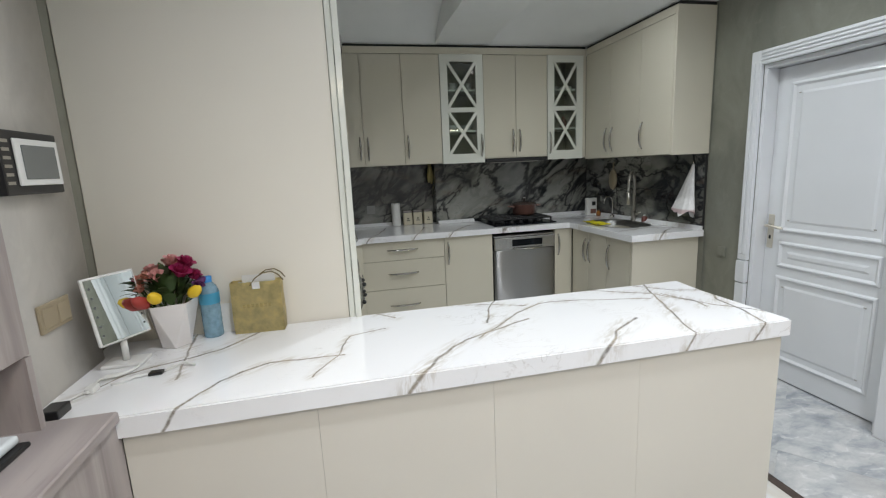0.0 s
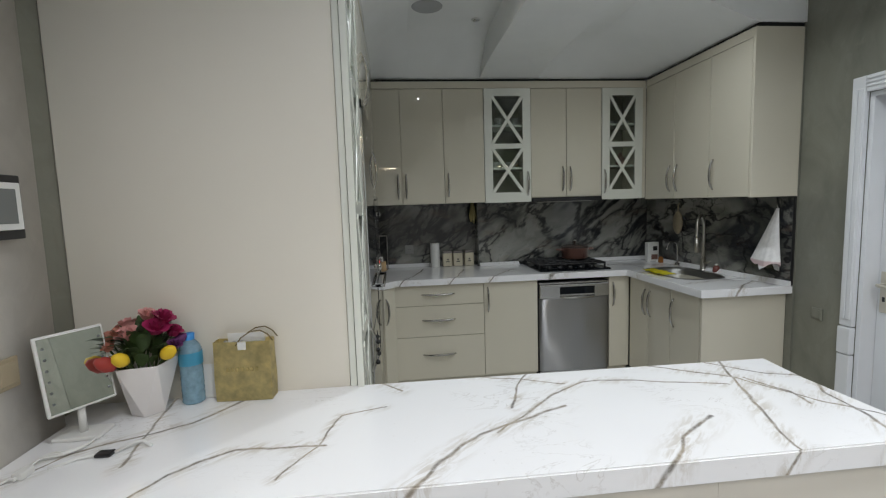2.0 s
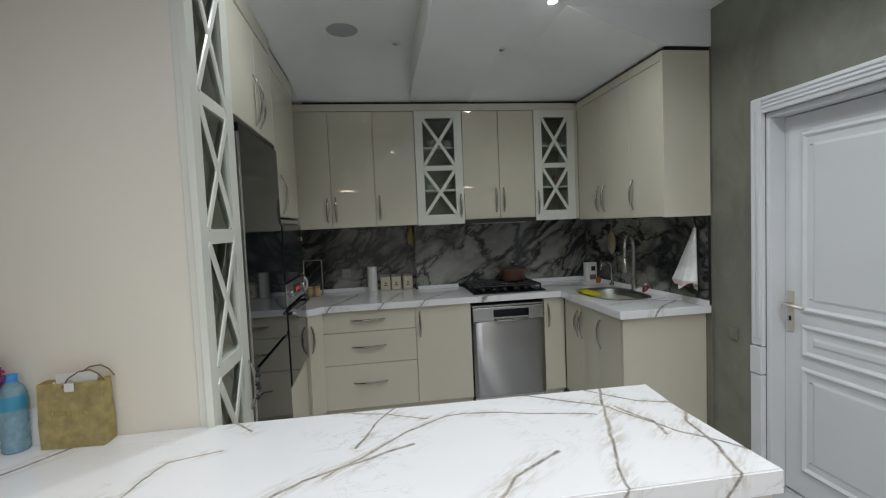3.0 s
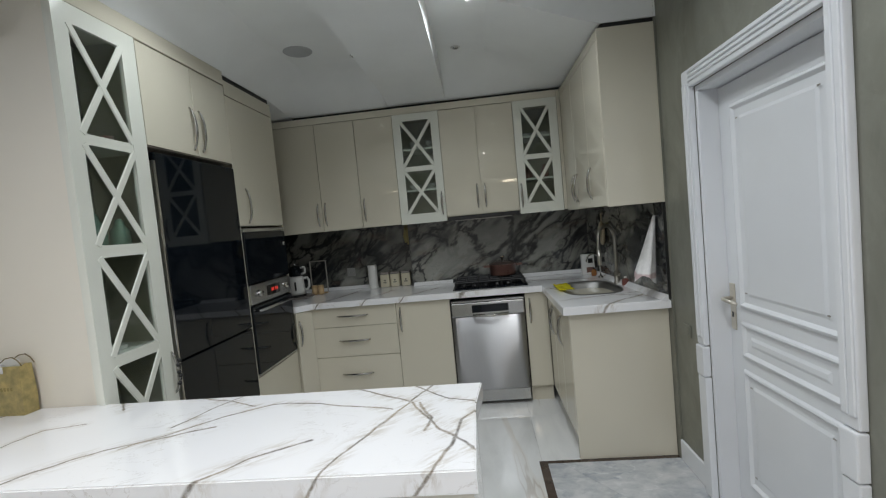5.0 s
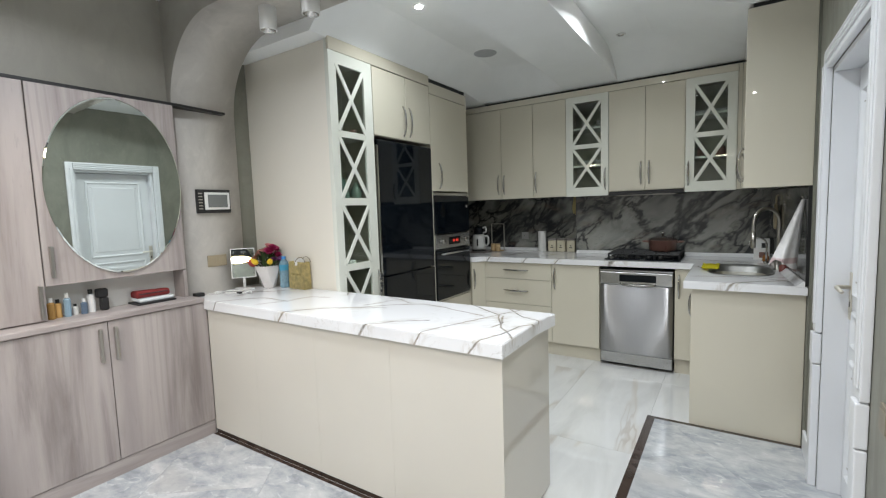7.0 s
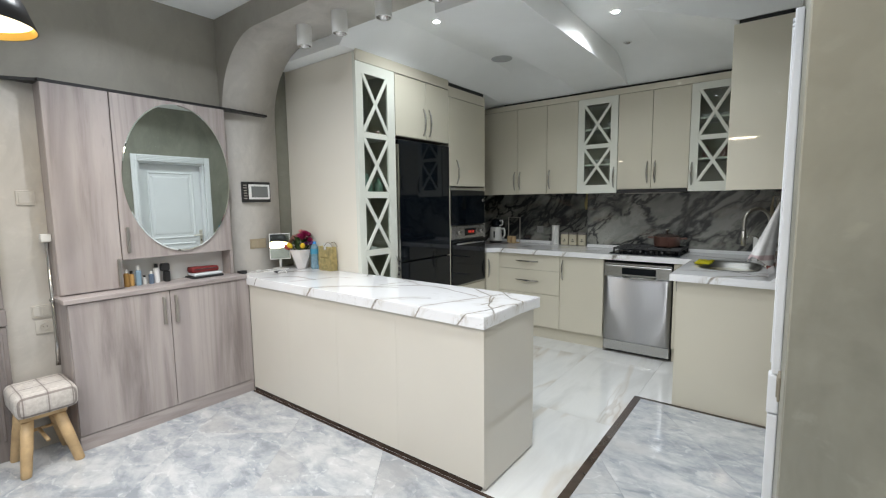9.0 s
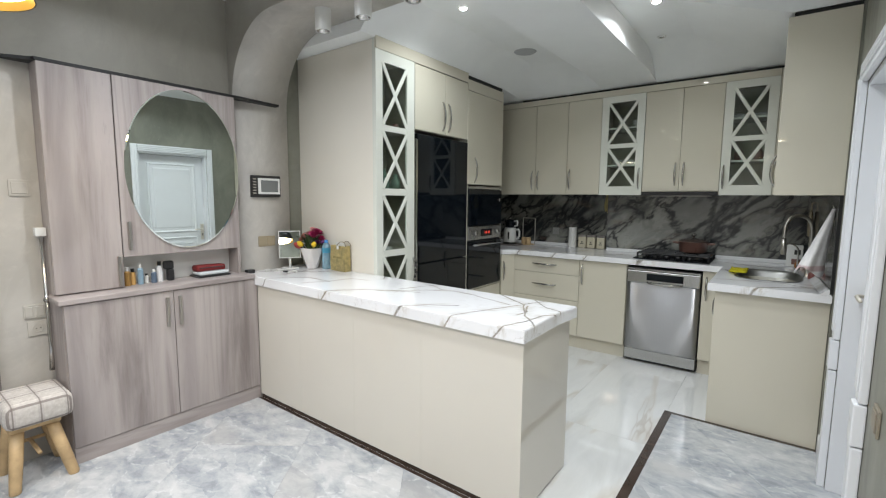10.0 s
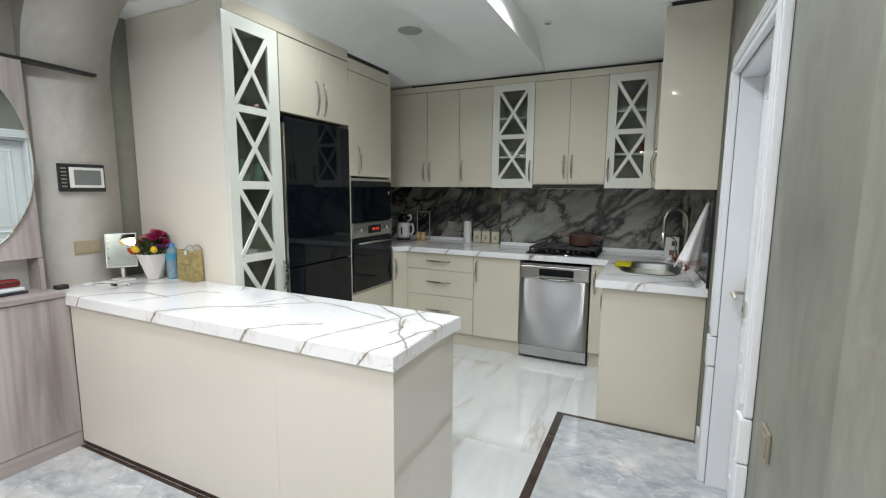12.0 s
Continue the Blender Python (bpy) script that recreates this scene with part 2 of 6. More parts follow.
def kitchen_marble():
    m = Mat("kitchen_marble", (0.7, 0.69, 0.66), 0.06, 0, 0.3)
    info = m.nt.nodes.new("ShaderNodeObjectInfo")
    sc = m.nt.nodes.new("ShaderNodeVectorMath")
    sc.operation = "SCALE"
    sc.inputs[0].default_value = (17.0, 29.0, 5.0)
    m.link(info.outputs["Random"], sc.inputs["Scale"])
    comb = m.nt.nodes.new("ShaderNodeVectorMath")
    comb.operation = "ADD"
    m.link(m.mapped((2.6, 0.5, 1), (0, 0, 14)), comb.inputs[0])
    m.link(sc.outputs[0], comb.inputs[1])
    vec = comb.outputs[0]
    w = m.noise(vec, 1.5, 5, 0.6, 0.7)
    col = m.ramp(w, [(0.3, (0.62, 0.625, 0.62)), (0.5, (0.73, 0.735, 0.73)), (0.68, (0.68, 0.685, 0.685))])
    r = m.noise(vec, 0.9, 4, 0.5, 0.4)
    near = m.math("ABSOLUTE", m.math("SUBTRACT", r, 0.5))
    line = m.math("MULTIPLY", m.grey(near, 0.05, 0.0), m.grey(m.noise(vec, 0.8, 2), 0.40, 0.58))
    col = m.mix(m.math("MULTIPLY", line, 0.34), col, (0.50, 0.41, 0.30))
    thin = m.math("MULTIPLY", m.grey(near, 0.010, 0.0), m.grey(m.noise(vec, 1.4, 3), 0.5, 0.65))
    col = m.mix(m.math("MULTIPLY", thin, 0.36), col, (0.30, 0.22, 0.15))
    m.colour(col)
    m.rough(w, 0.02, 0.05)
    return m.m


def ash_wood(name, along="z", tone=1.0):
    m = Mat(name, (0.4, 0.35, 0.32), 0.42)
    s = {"z": (1, 1, 0.09), "y": (1, 0.09, 1)}[along]
    g = m.noise(m.mapped(s), 9.0, 6, 0.6, 0.5)
    fine = m.noise(m.mapped(tuple(c if c < 1 else 1.0 for c in s)), 70, 4, 0.6)
    band = m.noise(m.mapped((1, 1, 0.05) if along == "z" else (1, 0.05, 1), loc=(2, 0, 0)), 3.6, 2)
    a = tuple(tone * c for c in (0.235, 0.20, 0.192))
    b = tuple(tone * c for c in (0.375, 0.33, 0.316))
    c = tuple(tone * c for c in (0.445, 0.396, 0.378))
    col = m.ramp(g, [(0.32, a), (0.5, b), (0.68, c)])
    col = m.mix(m.math("MULTIPLY", m.grey(band, 0.55, 0.72), 0.55), col, tuple(tone * c for c in (0.25, 0.22, 0.22)))
    col = m.mix(m.math("MULTIPLY", m.grey(fine, 0.6, 0.75), 0.3), col, a)
    figure = m.nt.nodes.new("ShaderNodeTexWave")
    figure.wave_type, figure.bands_direction = "RINGS", "X"
    for k, v in (("Scale", 4.5), ("Distortion", 5.0), ("Detail", 3.0), ("Detail Scale", 1.6)):
        figure.inputs[k].default_value = v
    m.link(m.mapped(tuple(2.2 * c for c in s), loc=(0.4, 0.3, 0.2)), figure.inputs["Vector"])
    rings = m.math("MULTIPLY", m.grey(figure.outputs["Fac"], 0.62, 0.95), m.grey(band, 0.5, 0.36))
    col = m.mix(m.math("MULTIPLY", rings, 0.34), col, tuple(tone * c for c in (0.27, 0.235, 0.225)))
    m.colour(col)
    m.rough(g, 0.35, 0.5)
    m.bump(fine, 0.15, 0.001)
    return m.m


def stucco(name, base, pearl=0.0, amount=1.0):
    """Trowelled plaster in overlapping clouds; pearl adds the sheen of decorative paint."""
    m = Mat(name, base, 0.55, pearl)
    f = m.noise(m.mapped((1, 1, 0.6)), 2.2, 5, 0.65, 1.2)
    p = m.noise(m.co(), 7, 5, 0.62, 1.4)
    q = m.noise(m.mapped((1, 1, 0.45), (20, 20, 0)), 4.5, 3, 0.5, 2.5)
    lo, hi = tuple(c * (1 - 0.28 * amount) for c in base), tuple(c * (1 + 0.2 * amount) for c in base)
    col = m.ramp(f, [(0.32, lo), (0.52, base), (0.7, hi)])
    col = m.mix(m.math("MULTIPLY", m.grey(p, 0.54, 0.66), 0.36 * amount), col, tuple(c * 1.3 for c in base))
    col = m.mix(m.math("MULTIPLY", m.grey(q, 0.54, 0.60), 0.22 * amount), col, tuple(c * 0.7 for c in base))
    m.colour(col)
    m.rough(q, 0.34, 0.58)
    m.bump(m.noise(m.co(), 30, 5, 0.65), 0.16, 0.003)
    return m.m


def brushed(name, base, rough, axis):
    m = Mat(name, base, rough, 1.0)
    s = {"x": (0.02, 1, 1), "z": (1, 1, 0.02)}[axis]
    f = m.noise(m.mapped(s), 420, 2)
    m.colour(m.ramp(f, [(0.3, tuple(c * 0.95 for c in base)), (0.7, base)]))
    m.rough(f, rough * 0.96, rough * 1.04)
    return m.m


def glass_mat(name, tint=(1, 1, 1), rough=0.0, ior=1.45):
    m = Mat(name, tint, rough)
    m.b.inputs["Transmission Weight"].default_value = 1
    m.b.inputs["IOR"].default_value = ior
    return m.m


def glow(name, colour, strength):
    m = Mat(name, colour, 0.4)
    m.b.inputs["Emission Color"].default_value = (*colour, 1)
    m.b.inputs["Emission Strength"].default_value = strength
    return m.m


CREAM = plain("cream_lacquer", (0.63, 0.592, 0.488), 0.02, coat=0.0, amount=0.02, scale=1.5)
CREAM_PANEL = plain("cream_side_panel", (0.745, 0.705, 0.62), 0.45, coat=0.0, amount=0.02, scale=1.2)
CREAM_PALE = plain("pale_cream_lacquer", (0.66, 0.625, 0.555), 0.05, coat=0.0, amount=0.02, scale=1.5)
IVORY = plain("ivory_paint", (0.72, 0.73, 0.66), 0.22, coat=0.3, amount=0.02)
# cabinet insides: darker than the cream fronts, with the recess shade in the colour
CREAM_IN_SHADE = plain("shaded_cabinet_inside", (0.30, 0.29, 0.22), 0.4)
LEFT_VEINS = [
    (0.008, (-0.23, 1.76), (-0.12, 1.95), (0.01, 2.02), (0.13, 2.08), (0.22, 2.21)), (0.007, (0.10, 1.66), (0.19, 1.81), (0.31, 1.90), (0.54, 1.89)),
    (0.007, (-0.01, 2.31), (0.03, 2.03), (0.05, 1.87)), (0.005, (0.45, 1.76), (0.52, 1.89), (0.57, 2.05), (0.69, 2.08)),
    (0.009, (0.75, 1.66), (0.83, 1.77), (0.95, 1.88), (1.23, 2.00)), (0.006, (0.87, 2.31), (1.17, 2.22), (1.29, 2.16)), (0.006, (1.07, 2.02), (1.17, 2.23), (1.21, 2.30)),
    (0.008, (0.66, 2.30), (0.74, 2.20))]
RIGHT_VEINS = [
    (0.006, (1.00, 1.88), (1.22, 2.08), (1.35, 2.16), (1.53, 2.15), (1.81, 2.06)), (0.010, (1.33, 1.64), (1.46, 1.78), (1.61, 1.88)),
    (0.008, (1.70, 1.66), (1.72, 1.76), (1.81, 1.98), (1.92, 2.26)), (0.008, (1.60, 2.29), (1.87, 2.11), (1.98, 1.91), (2.08, 1.78)),
    (0.008, (1.97, 1.66), (2.02, 1.80), (2.05, 1.95), (2.10, 2.02)), (0.010, (1.90, 2.10), (1.95, 1.98), (1.94, 1.90)), (0.006, (1.85, 2.26), (2.00, 2.12), (2.10, 2.08))]
ISLAND_TOP = counter_marble("island_marble", LEFT_VEINS + RIGHT_VEINS)
KITCHEN_TOP = counter_marble("worktop_marble", [
    (0.009, (0.75, 4.15), (0.86, 4.4), (0.95, 4.75)), (0.008, (1.15, 4.15), (1.3, 4.6)), (0.007, (1.45, 4.15), (1.55, 4.3), (1.7, 4.5)), (0.010, (2.6, 4.0), (2.8, 3.7), (3.1, 3.45)),
    (0.007, (2.62, 3.5), (3.1, 3.6)), (0.010, (2.8, 3.25), (2.92, 3.36), (3.1, 3.5)), (0.007, (2.5, 4.5), (3.1, 4.3)), (0.008, (1.9, 4.15), (2.3, 4.25), (2.5, 4.4))])
SPLASH = splash_marble()
HALL_TILE = hall_marble()
KITCHEN_TILE = kitchen_marble()
GROUT = plain("grout", (0.42, 0.42, 0.42), 0.8)
STRIP = plain("brown_stone", (0.055, 0.038, 0.03), 0.2, coat=0.2, amount=0.25, scale=12)
WOOD = ash_wood("grey_ash_upright", "z")
WOOD_TOP = ash_wood("grey_ash_top", "y")
WOOD_DARK = ash_wood("brown_ash_casing", "z", 0.62)
GREY_WALL = stucco("grey_stucco", (0.252, 0.252, 0.212), 0.33, 0.6)
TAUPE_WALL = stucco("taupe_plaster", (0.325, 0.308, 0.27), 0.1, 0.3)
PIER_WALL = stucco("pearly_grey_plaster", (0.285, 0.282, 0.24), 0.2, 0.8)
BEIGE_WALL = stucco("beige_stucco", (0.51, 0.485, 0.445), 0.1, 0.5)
WHITE = plain("white_ceiling_paint", (0.84, 0.855, 0.85), 0.5, amount=0.02)
DOOR_WHITE = plain("white_door_paint", (0.74, 0.755, 0.78), 0.32, coat=0.1, amount=0.03, scale=2)
DARK_GAP = plain("black_gap", (0.012, 0.012, 0.012), 0.6)
CHROME = plain("chrome", (0.52, 0.51, 0.49), 0.14, 1.0, amount=0.03)
STEEL = brushed("brushed_steel", (0.46, 0.46, 0.47), 0.34, "z")
STEEL.node_tree.nodes["Principled BSDF"].inputs["Anisotropic"].default_value = 1.0
STEEL.node_tree.nodes["Principled BSDF"].inputs["Anisotropic Rotation"].default_value = 0.25
STEEL_TANGENT = STEEL.node_tree.nodes.new("ShaderNodeTangent")
STEEL_TANGENT.direction_type, STEEL_TANGENT.axis = "RADIAL", "Z"
STEEL.node_tree.links.new(STEEL_TANGENT.outputs[0], STEEL.node_tree.nodes["Principled BSDF"].inputs["Tangent"])
STEEL_H = brushed("brushed_steel_panel", (0.56, 0.56, 0.56), 0.24, "x")
NICKEL = plain("nickel_bar", (0.45, 0.43, 0.40), 0.3, 1.0)
BLACK_GLASS = plain("black_glass", (0.004, 0.006, 0.009), 0.04)
bpy.data.materials["black_glass"].node_tree.nodes["Principled BSDF"].inputs["Specular IOR Level"].default_value = 0.3
BLACK = plain("black_plastic", (0.015, 0.015, 0.016), 0.35)
IRON = plain("cast_iron", (0.012, 0.012, 0.013), 0.5, grain=0.3)
# greenish tint darkens what lies behind, in place of shade inside the cabinets
DIMMING_GLASS = glass_mat("cabinet_glass", (0.72, 0.79, 0.75))
MIRROR = plain("mirror_silver", (0.86, 0.91, 0.88), 0.005, 1.0, amount=0.0)
PLASTIC = plain("white_plastic", (0.72, 0.72, 0.70), 0.35)
BEIGE_PLASTIC = plain("beige_plastic", (0.36, 0.30, 0.205), 0.35)
TAUPE = plain("taupe_plastic", (0.24, 0.21, 0.16), 0.4)
RED_LED = glow("red_digits", (0.8, 0.05, 0.03), 0.8)
LAMP_ON = glow("lit_lamp", (1.0, 0.98, 0.95), 90)
LAMP_WARM = glow("warm_lamp", (1.0, 0.80, 0.46), 5)

# ---------------- mesh helpers ----------------


def add_box(bm, x0, x1, y0, y1, z0, z1, bevel=0.0, seg=1):
    """A box between two corners, with rounded edges."""
    r = bmesh.ops.create_cube(bm, size=1)
    vs = r["verts"]
    cx, cy, cz = (x0 + x1) / 2, (y0 + y1) / 2, (z0 + z1) / 2
    for v in vs:
        v.co = Vector((cx + v.co.x * (x1 - x0), cy + v.co.y * (y1 - y0), cz + v.co.z * (z1 - z0)))
    if bevel:
        edges = list({e for v in vs for e in v.link_edges})
        bmesh.ops.bevel(bm, geom=edges, offset=bevel, segments=seg, affect="EDGES", profile=0.6)


def box(x0, x1, y0, y1, z0, z1, bevel=0.0, seg=1):
    bm = bmesh.new()
    add_box(bm, x0, x1, y0, y1, z0, z1, bevel, seg)
    return bm


def prism(points, z0, z1, bevel=0.0):
    """An upright prism over a plan outline, its top edge rounded."""
    bm = bmesh.new()
    low = [bm.verts.new((x, y, z0)) for x, y in points]
    top = [bm.verts.new((x, y, z1)) for x, y in points]
    n = len(points)
    bm.faces.new(list(reversed(low)))
    cap = bm.faces.new(top)
    for i in range(n):
        bm.faces.new((low[i], low[(i + 1) % n], top[(i + 1) % n], top[i]))
    bmesh.ops.recalc_face_normals(bm, faces=bm.faces[:])
    if bevel:
        bmesh.ops.bevel(bm, geom=list(cap.edges), offset=bevel, segments=2, affect="EDGES")
    return bm


def add_tube(bm, pts, r, seg=8, cap=True):
    """A round bar through the points; r may be one radius or one a point."""
    pts = [Vector(p) for p in pts]
    rings = []
    up = None
    for i, p in enumerate(pts):
        d = (pts[min(i + 1, len(pts) - 1)] - pts[max(i - 1, 0)]).normalized()
        if up is None:
            up = Vector((0, 0, 1)) if abs(d.z) < 0.9 else Vector((1, 0, 0))
        a = d.cross(up).normalized()
        up = a.cross(d).normalized()
        rad = r[i] if isinstance(r, (list, tuple)) else r
        rings.append([bm.verts.new(p + rad * (math.cos(k * math.tau / seg) * a + math.sin(k * math.tau / seg) * up)) for k in range(seg)])
    for q, w in zip(rings, rings[1:]):
        for k in range(seg):
            bm.faces.new((q[k], q[(k + 1) % seg], w[(k + 1) % seg], w[k]))
    if cap:
        bm.faces.new(list(reversed(rings[0])))
        bm.faces.new(rings[-1])


def tube(pts, r, seg=8, cap=True):
    bm = bmesh.new()
    add_tube(bm, pts, r, seg, cap)
    return bm


def lathe(profile, seg=28, centre=(0, 0), sx=1.0, sy=1.0, closed=False):
    """A turned shape from (radius, z) pairs."""
    bm = bmesh.new()
    rings = []
    for r, z in profile:
        if r < 1e-5:
            rings.append([bm.verts.new((centre[0], centre[1], z))])
        else:
            rings.append([bm.verts.new((centre[0] + sx * r * math.cos(k * math.tau / seg), centre[1] + sy * r * math.sin(k * math.tau / seg), z)) for k in range(seg)])
    for a, b in zip(rings, rings[1:]):
        for k in range(seg):
            q = [a[k % len(a)], a[(k + 1) % len(a)], b[(k + 1) % len(b)], b[k % len(b)]]
            q = list(dict.fromkeys(q))
            if len(q) > 2:
                bm.faces.new(q)
    bmesh.ops.recalc_face_normals(bm, faces=bm.faces[:])
    return bm


def mesh_of(name, bm, mat, smooth=False):
    me = bpy.data.meshes.new(name)
    bm.to_mesh(me)
    bm.free()
    me.materials.append(mat)
    for p in me.polygons:
        p.use_smooth = smooth
    return me


def thing(name, where, label, category, group=""):
    """An Empty at a thing's base that carries its parts."""
    ob = new(name)
    ob.empty_display_size = 0.05
    ob.matrix_world = where if isinstance(where, Matrix) else Matrix.Translation(where)
    return tagged(ob, label, category, group)


def part(name, bm, mat, parent, label="", smooth=False, local=False):
    """One mesh under a thing or part. Its shape is given in the world unless local."""
    ob = new(name, mesh_of(name, bm, mat, smooth))
    ob.parent = parent
    if not local:
        world_of = parent.matrix_basis if parent.parent is None else parent.parent.matrix_basis @ parent.matrix_parent_inverse @ parent.matrix_basis
        ob.matrix_parent_inverse = world_of.inverted()
    if label:
        tagged(ob, label)
    return ob


def single(name, bm, mat, label="", category="", group="", kind="", smooth=False):
    ob = new(name, mesh_of(name, bm, mat, smooth))
    return tagged(ob, label, category, group, kind)


def setting(name, bm, mat, smooth=False):
    return single(name, bm, mat, kind="structure", smooth=smooth)


def bow(p, q, out, rise=0.022, r=0.005):
    """A bowed handle from p to q that stands off along out, thicker in the middle."""
    p, q, out = Vector(p), Vector(q), Vector(out)
    pts, rad = [], []
    for i in range(13):
        s = i / 12
        h = rise * min(1, math.sin(math.pi * s) ** 0.6 * 1.05) if 0 < s < 1 else 0
        pts.append(p.lerp(q, s) + out * h)
        rad.append(r * (0.8 + 0.5 * math.sin(math.pi * s)))
    return tube(pts, rad, 8)


# ---------------- the large structure ----------------
RIGHT = Matrix(((0.055, 0.9985, 0, 3.205), (-0.9985, 0.055, 0, 3.25), (0, 0, 1, 0), (0, 0, 0, 1)))  # along the wall towards the hall, into the wall, up
HALL_TOP = 2.83
ARCH_Y0, ARCH_Y1, ARCH_X, ARCH_TOP = 1.69, 2.13, -0.25, 2.66

setting("floor", box(-0.9, 4.2, -3.4, 5.2, -0.2, -0.012), GROUT)
setting("wall_back", box(-0.6, 1.487, 4.946, 5.1, 0, 3.0), GREY_WALL)
setting("wall_back_pier", box(1.489, 3.6, 4.79, 5.1, 0, 3.0), GREY_WALL)
setting("wall_left", box(-0.5, -0.30, -3.2, 4.945, 0, 3.0), BEIGE_WALL)
# thin dark grey sheet over the beige wall, standing in for the return's shade
setting("wall_left_return_shade", box(-0.2995, -0.2965, ARCH_Y1 + 0.001, 2.2755, 0, 2.9), GREY_WALL)
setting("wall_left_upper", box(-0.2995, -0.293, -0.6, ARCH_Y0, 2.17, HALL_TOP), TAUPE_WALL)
setting("wall_hall_rear", box(-0.3, 3.7, -3.2, -3.05, 0, 3.0), BEIGE_WALL)


def right_piece(name, u0, u1, d0, d1, z0, z1, mat, bevel=0.0, frame_of=None):
    ob = setting(name, box(u0, u1, d0, d1, z0, z1, bevel), mat)
    ob.matrix_world = frame_of or RIGHT
    return ob


DOORWALL = Matrix(((0, 1, 0, 3.215), (-1, 0, 0, 3.25), (0, 0, 1, 0), (0, 0, 0, 1)))  # the same for the wall with the door
D0, D1, DTOP, CW, CH = 0.364, 1.19, 2.025, 0.070, 0.085  # the doorway along the right wall
right_piece("wall_right_kitchen", -1.62, -0.022, 0, 0.3, 0, 3.0, GREY_WALL)
right_piece("wall_right_corner", -0.03, D0, 0, 0.22, 0, 3.0, GREY_WALL, 0, DOORWALL)
right_piece("wall_right_hall", D1, 1.87, 0, 0.22, 0, 3.0, GREY_WALL, 0, DOORWALL)
right_piece("wall_right_pier", 1.8705, 2.30, -0.005, 0.22, 0, 3.0, PIER_WALL, 0.003, DOORWALL)
right_piece("wall_right_rear", 2.3005, 6.5, 0.20, 0.42, 0, 3.0, GREY_WALL, 0, DOORWALL)
right_piece("wall_right_lintel", D0, D1, 0, 0.22, DTOP, 3.0, GREY_WALL, 0, DOORWALL)
right_piece("wall_behind_door", D0 - 0.1, D1 + 0.1, 0.23, 0.3, 0, 2.2, GREY_WALL, 0, DOORWALL)
right_piece("baseboard", -0.02, D0 - CW - 0.002, -0.016, -0.001, 0, 0.12, DOOR_WHITE, 0.004, DOORWALL)
right_piece("baseboard_hall", D1 + CW + 0.002, 1.869, -0.016, -0.001, 0, 0.12, DOOR_WHITE, 0.004, DOORWALL)

# ceilings: the hall, and the two raised fields with a beam and coves over the kitchen
setting("ceiling_hall", box(-0.3, 3.7, -3.05, ARCH_Y0, HALL_TOP, 3.0), WHITE)


def kitchen_ceiling():
    """Two raised fields beside a lower beam, with slanted coves down to the cabinets."""
    xs = (-0.3, 0.60, 0.67, 0.74, 0.81, 0.88, 1.47, 1.47, 1.955, 1.955, 2.30, 2.45, 2.60, 2.75, 2.905, 3.4)
    left = (2.575, 2.575) + tuple(2.575 + (LEFT_TOP - 2.575) * k for k in (0.34, 0.64, 0.87)) + (LEFT_TOP, LEFT_TOP, BEAM, BEAM, RIGHT_TOP, RIGHT_TOP)
    flat = left + (RIGHT_TOP,) * 5
    stepped = left + tuple(RIGHT_TOP + (2.523 - RIGHT_TOP) * k for k in (0.25, 0.5, 0.75, 1, 1))
    rows = [(ARCH_Y1 + 0.001, (2.9,) * 16), (ARCH_Y1 + 0.001, flat), (3.272, flat), (3.272, stepped)]
    for i in range(7):  # the cove at the back, rounding down to the cabinets
        k = math.cos(i / 6 * math.pi / 2)
        rows.append((4.0 + 0.46 * i / 6, tuple(2.523 + (z - 2.523) * k for z in stepped)))
    rows.append((4.94, (2.523,) * 16))
    bm = bmesh.new()
    grid = [[bm.verts.new((x, y, z)) for x, z in zip(xs, zs)] for y, zs in rows]
    for a, b in zip(grid, grid[1:]):
        for i in range(15):
            quad = []
            for v in (a[i], a[i + 1], b[i + 1], b[i]):
                if all((v.co - w.co).length > 1e-5 for w in quad):
                    quad.append(v)
            if len(quad) > 2:
                bm.faces.new(quad)
    bmesh.ops.recalc_face_normals(bm, faces=bm.faces[:])
    return bm


setting("ceiling_kitchen", kitchen_ceiling(), WHITE, True).data.set_sharp_from_angle(angle=radians(18))
setting("ceiling_slab", box(-0.3, 3.4, ARCH_Y1 + 0.001, 4.94, 2.9, 3.0), WHITE)
# dark shadow joint between cabinets and fascia
setting("trim_gap_back", box(0.62, 2.9, 4.46, 4.7, 2.497, 2.52), DARK_GAP)
setting("trim_gap_right", box(2.915, 3.2, 3.275, 4.46, 2.497, 2.52), DARK_GAP)


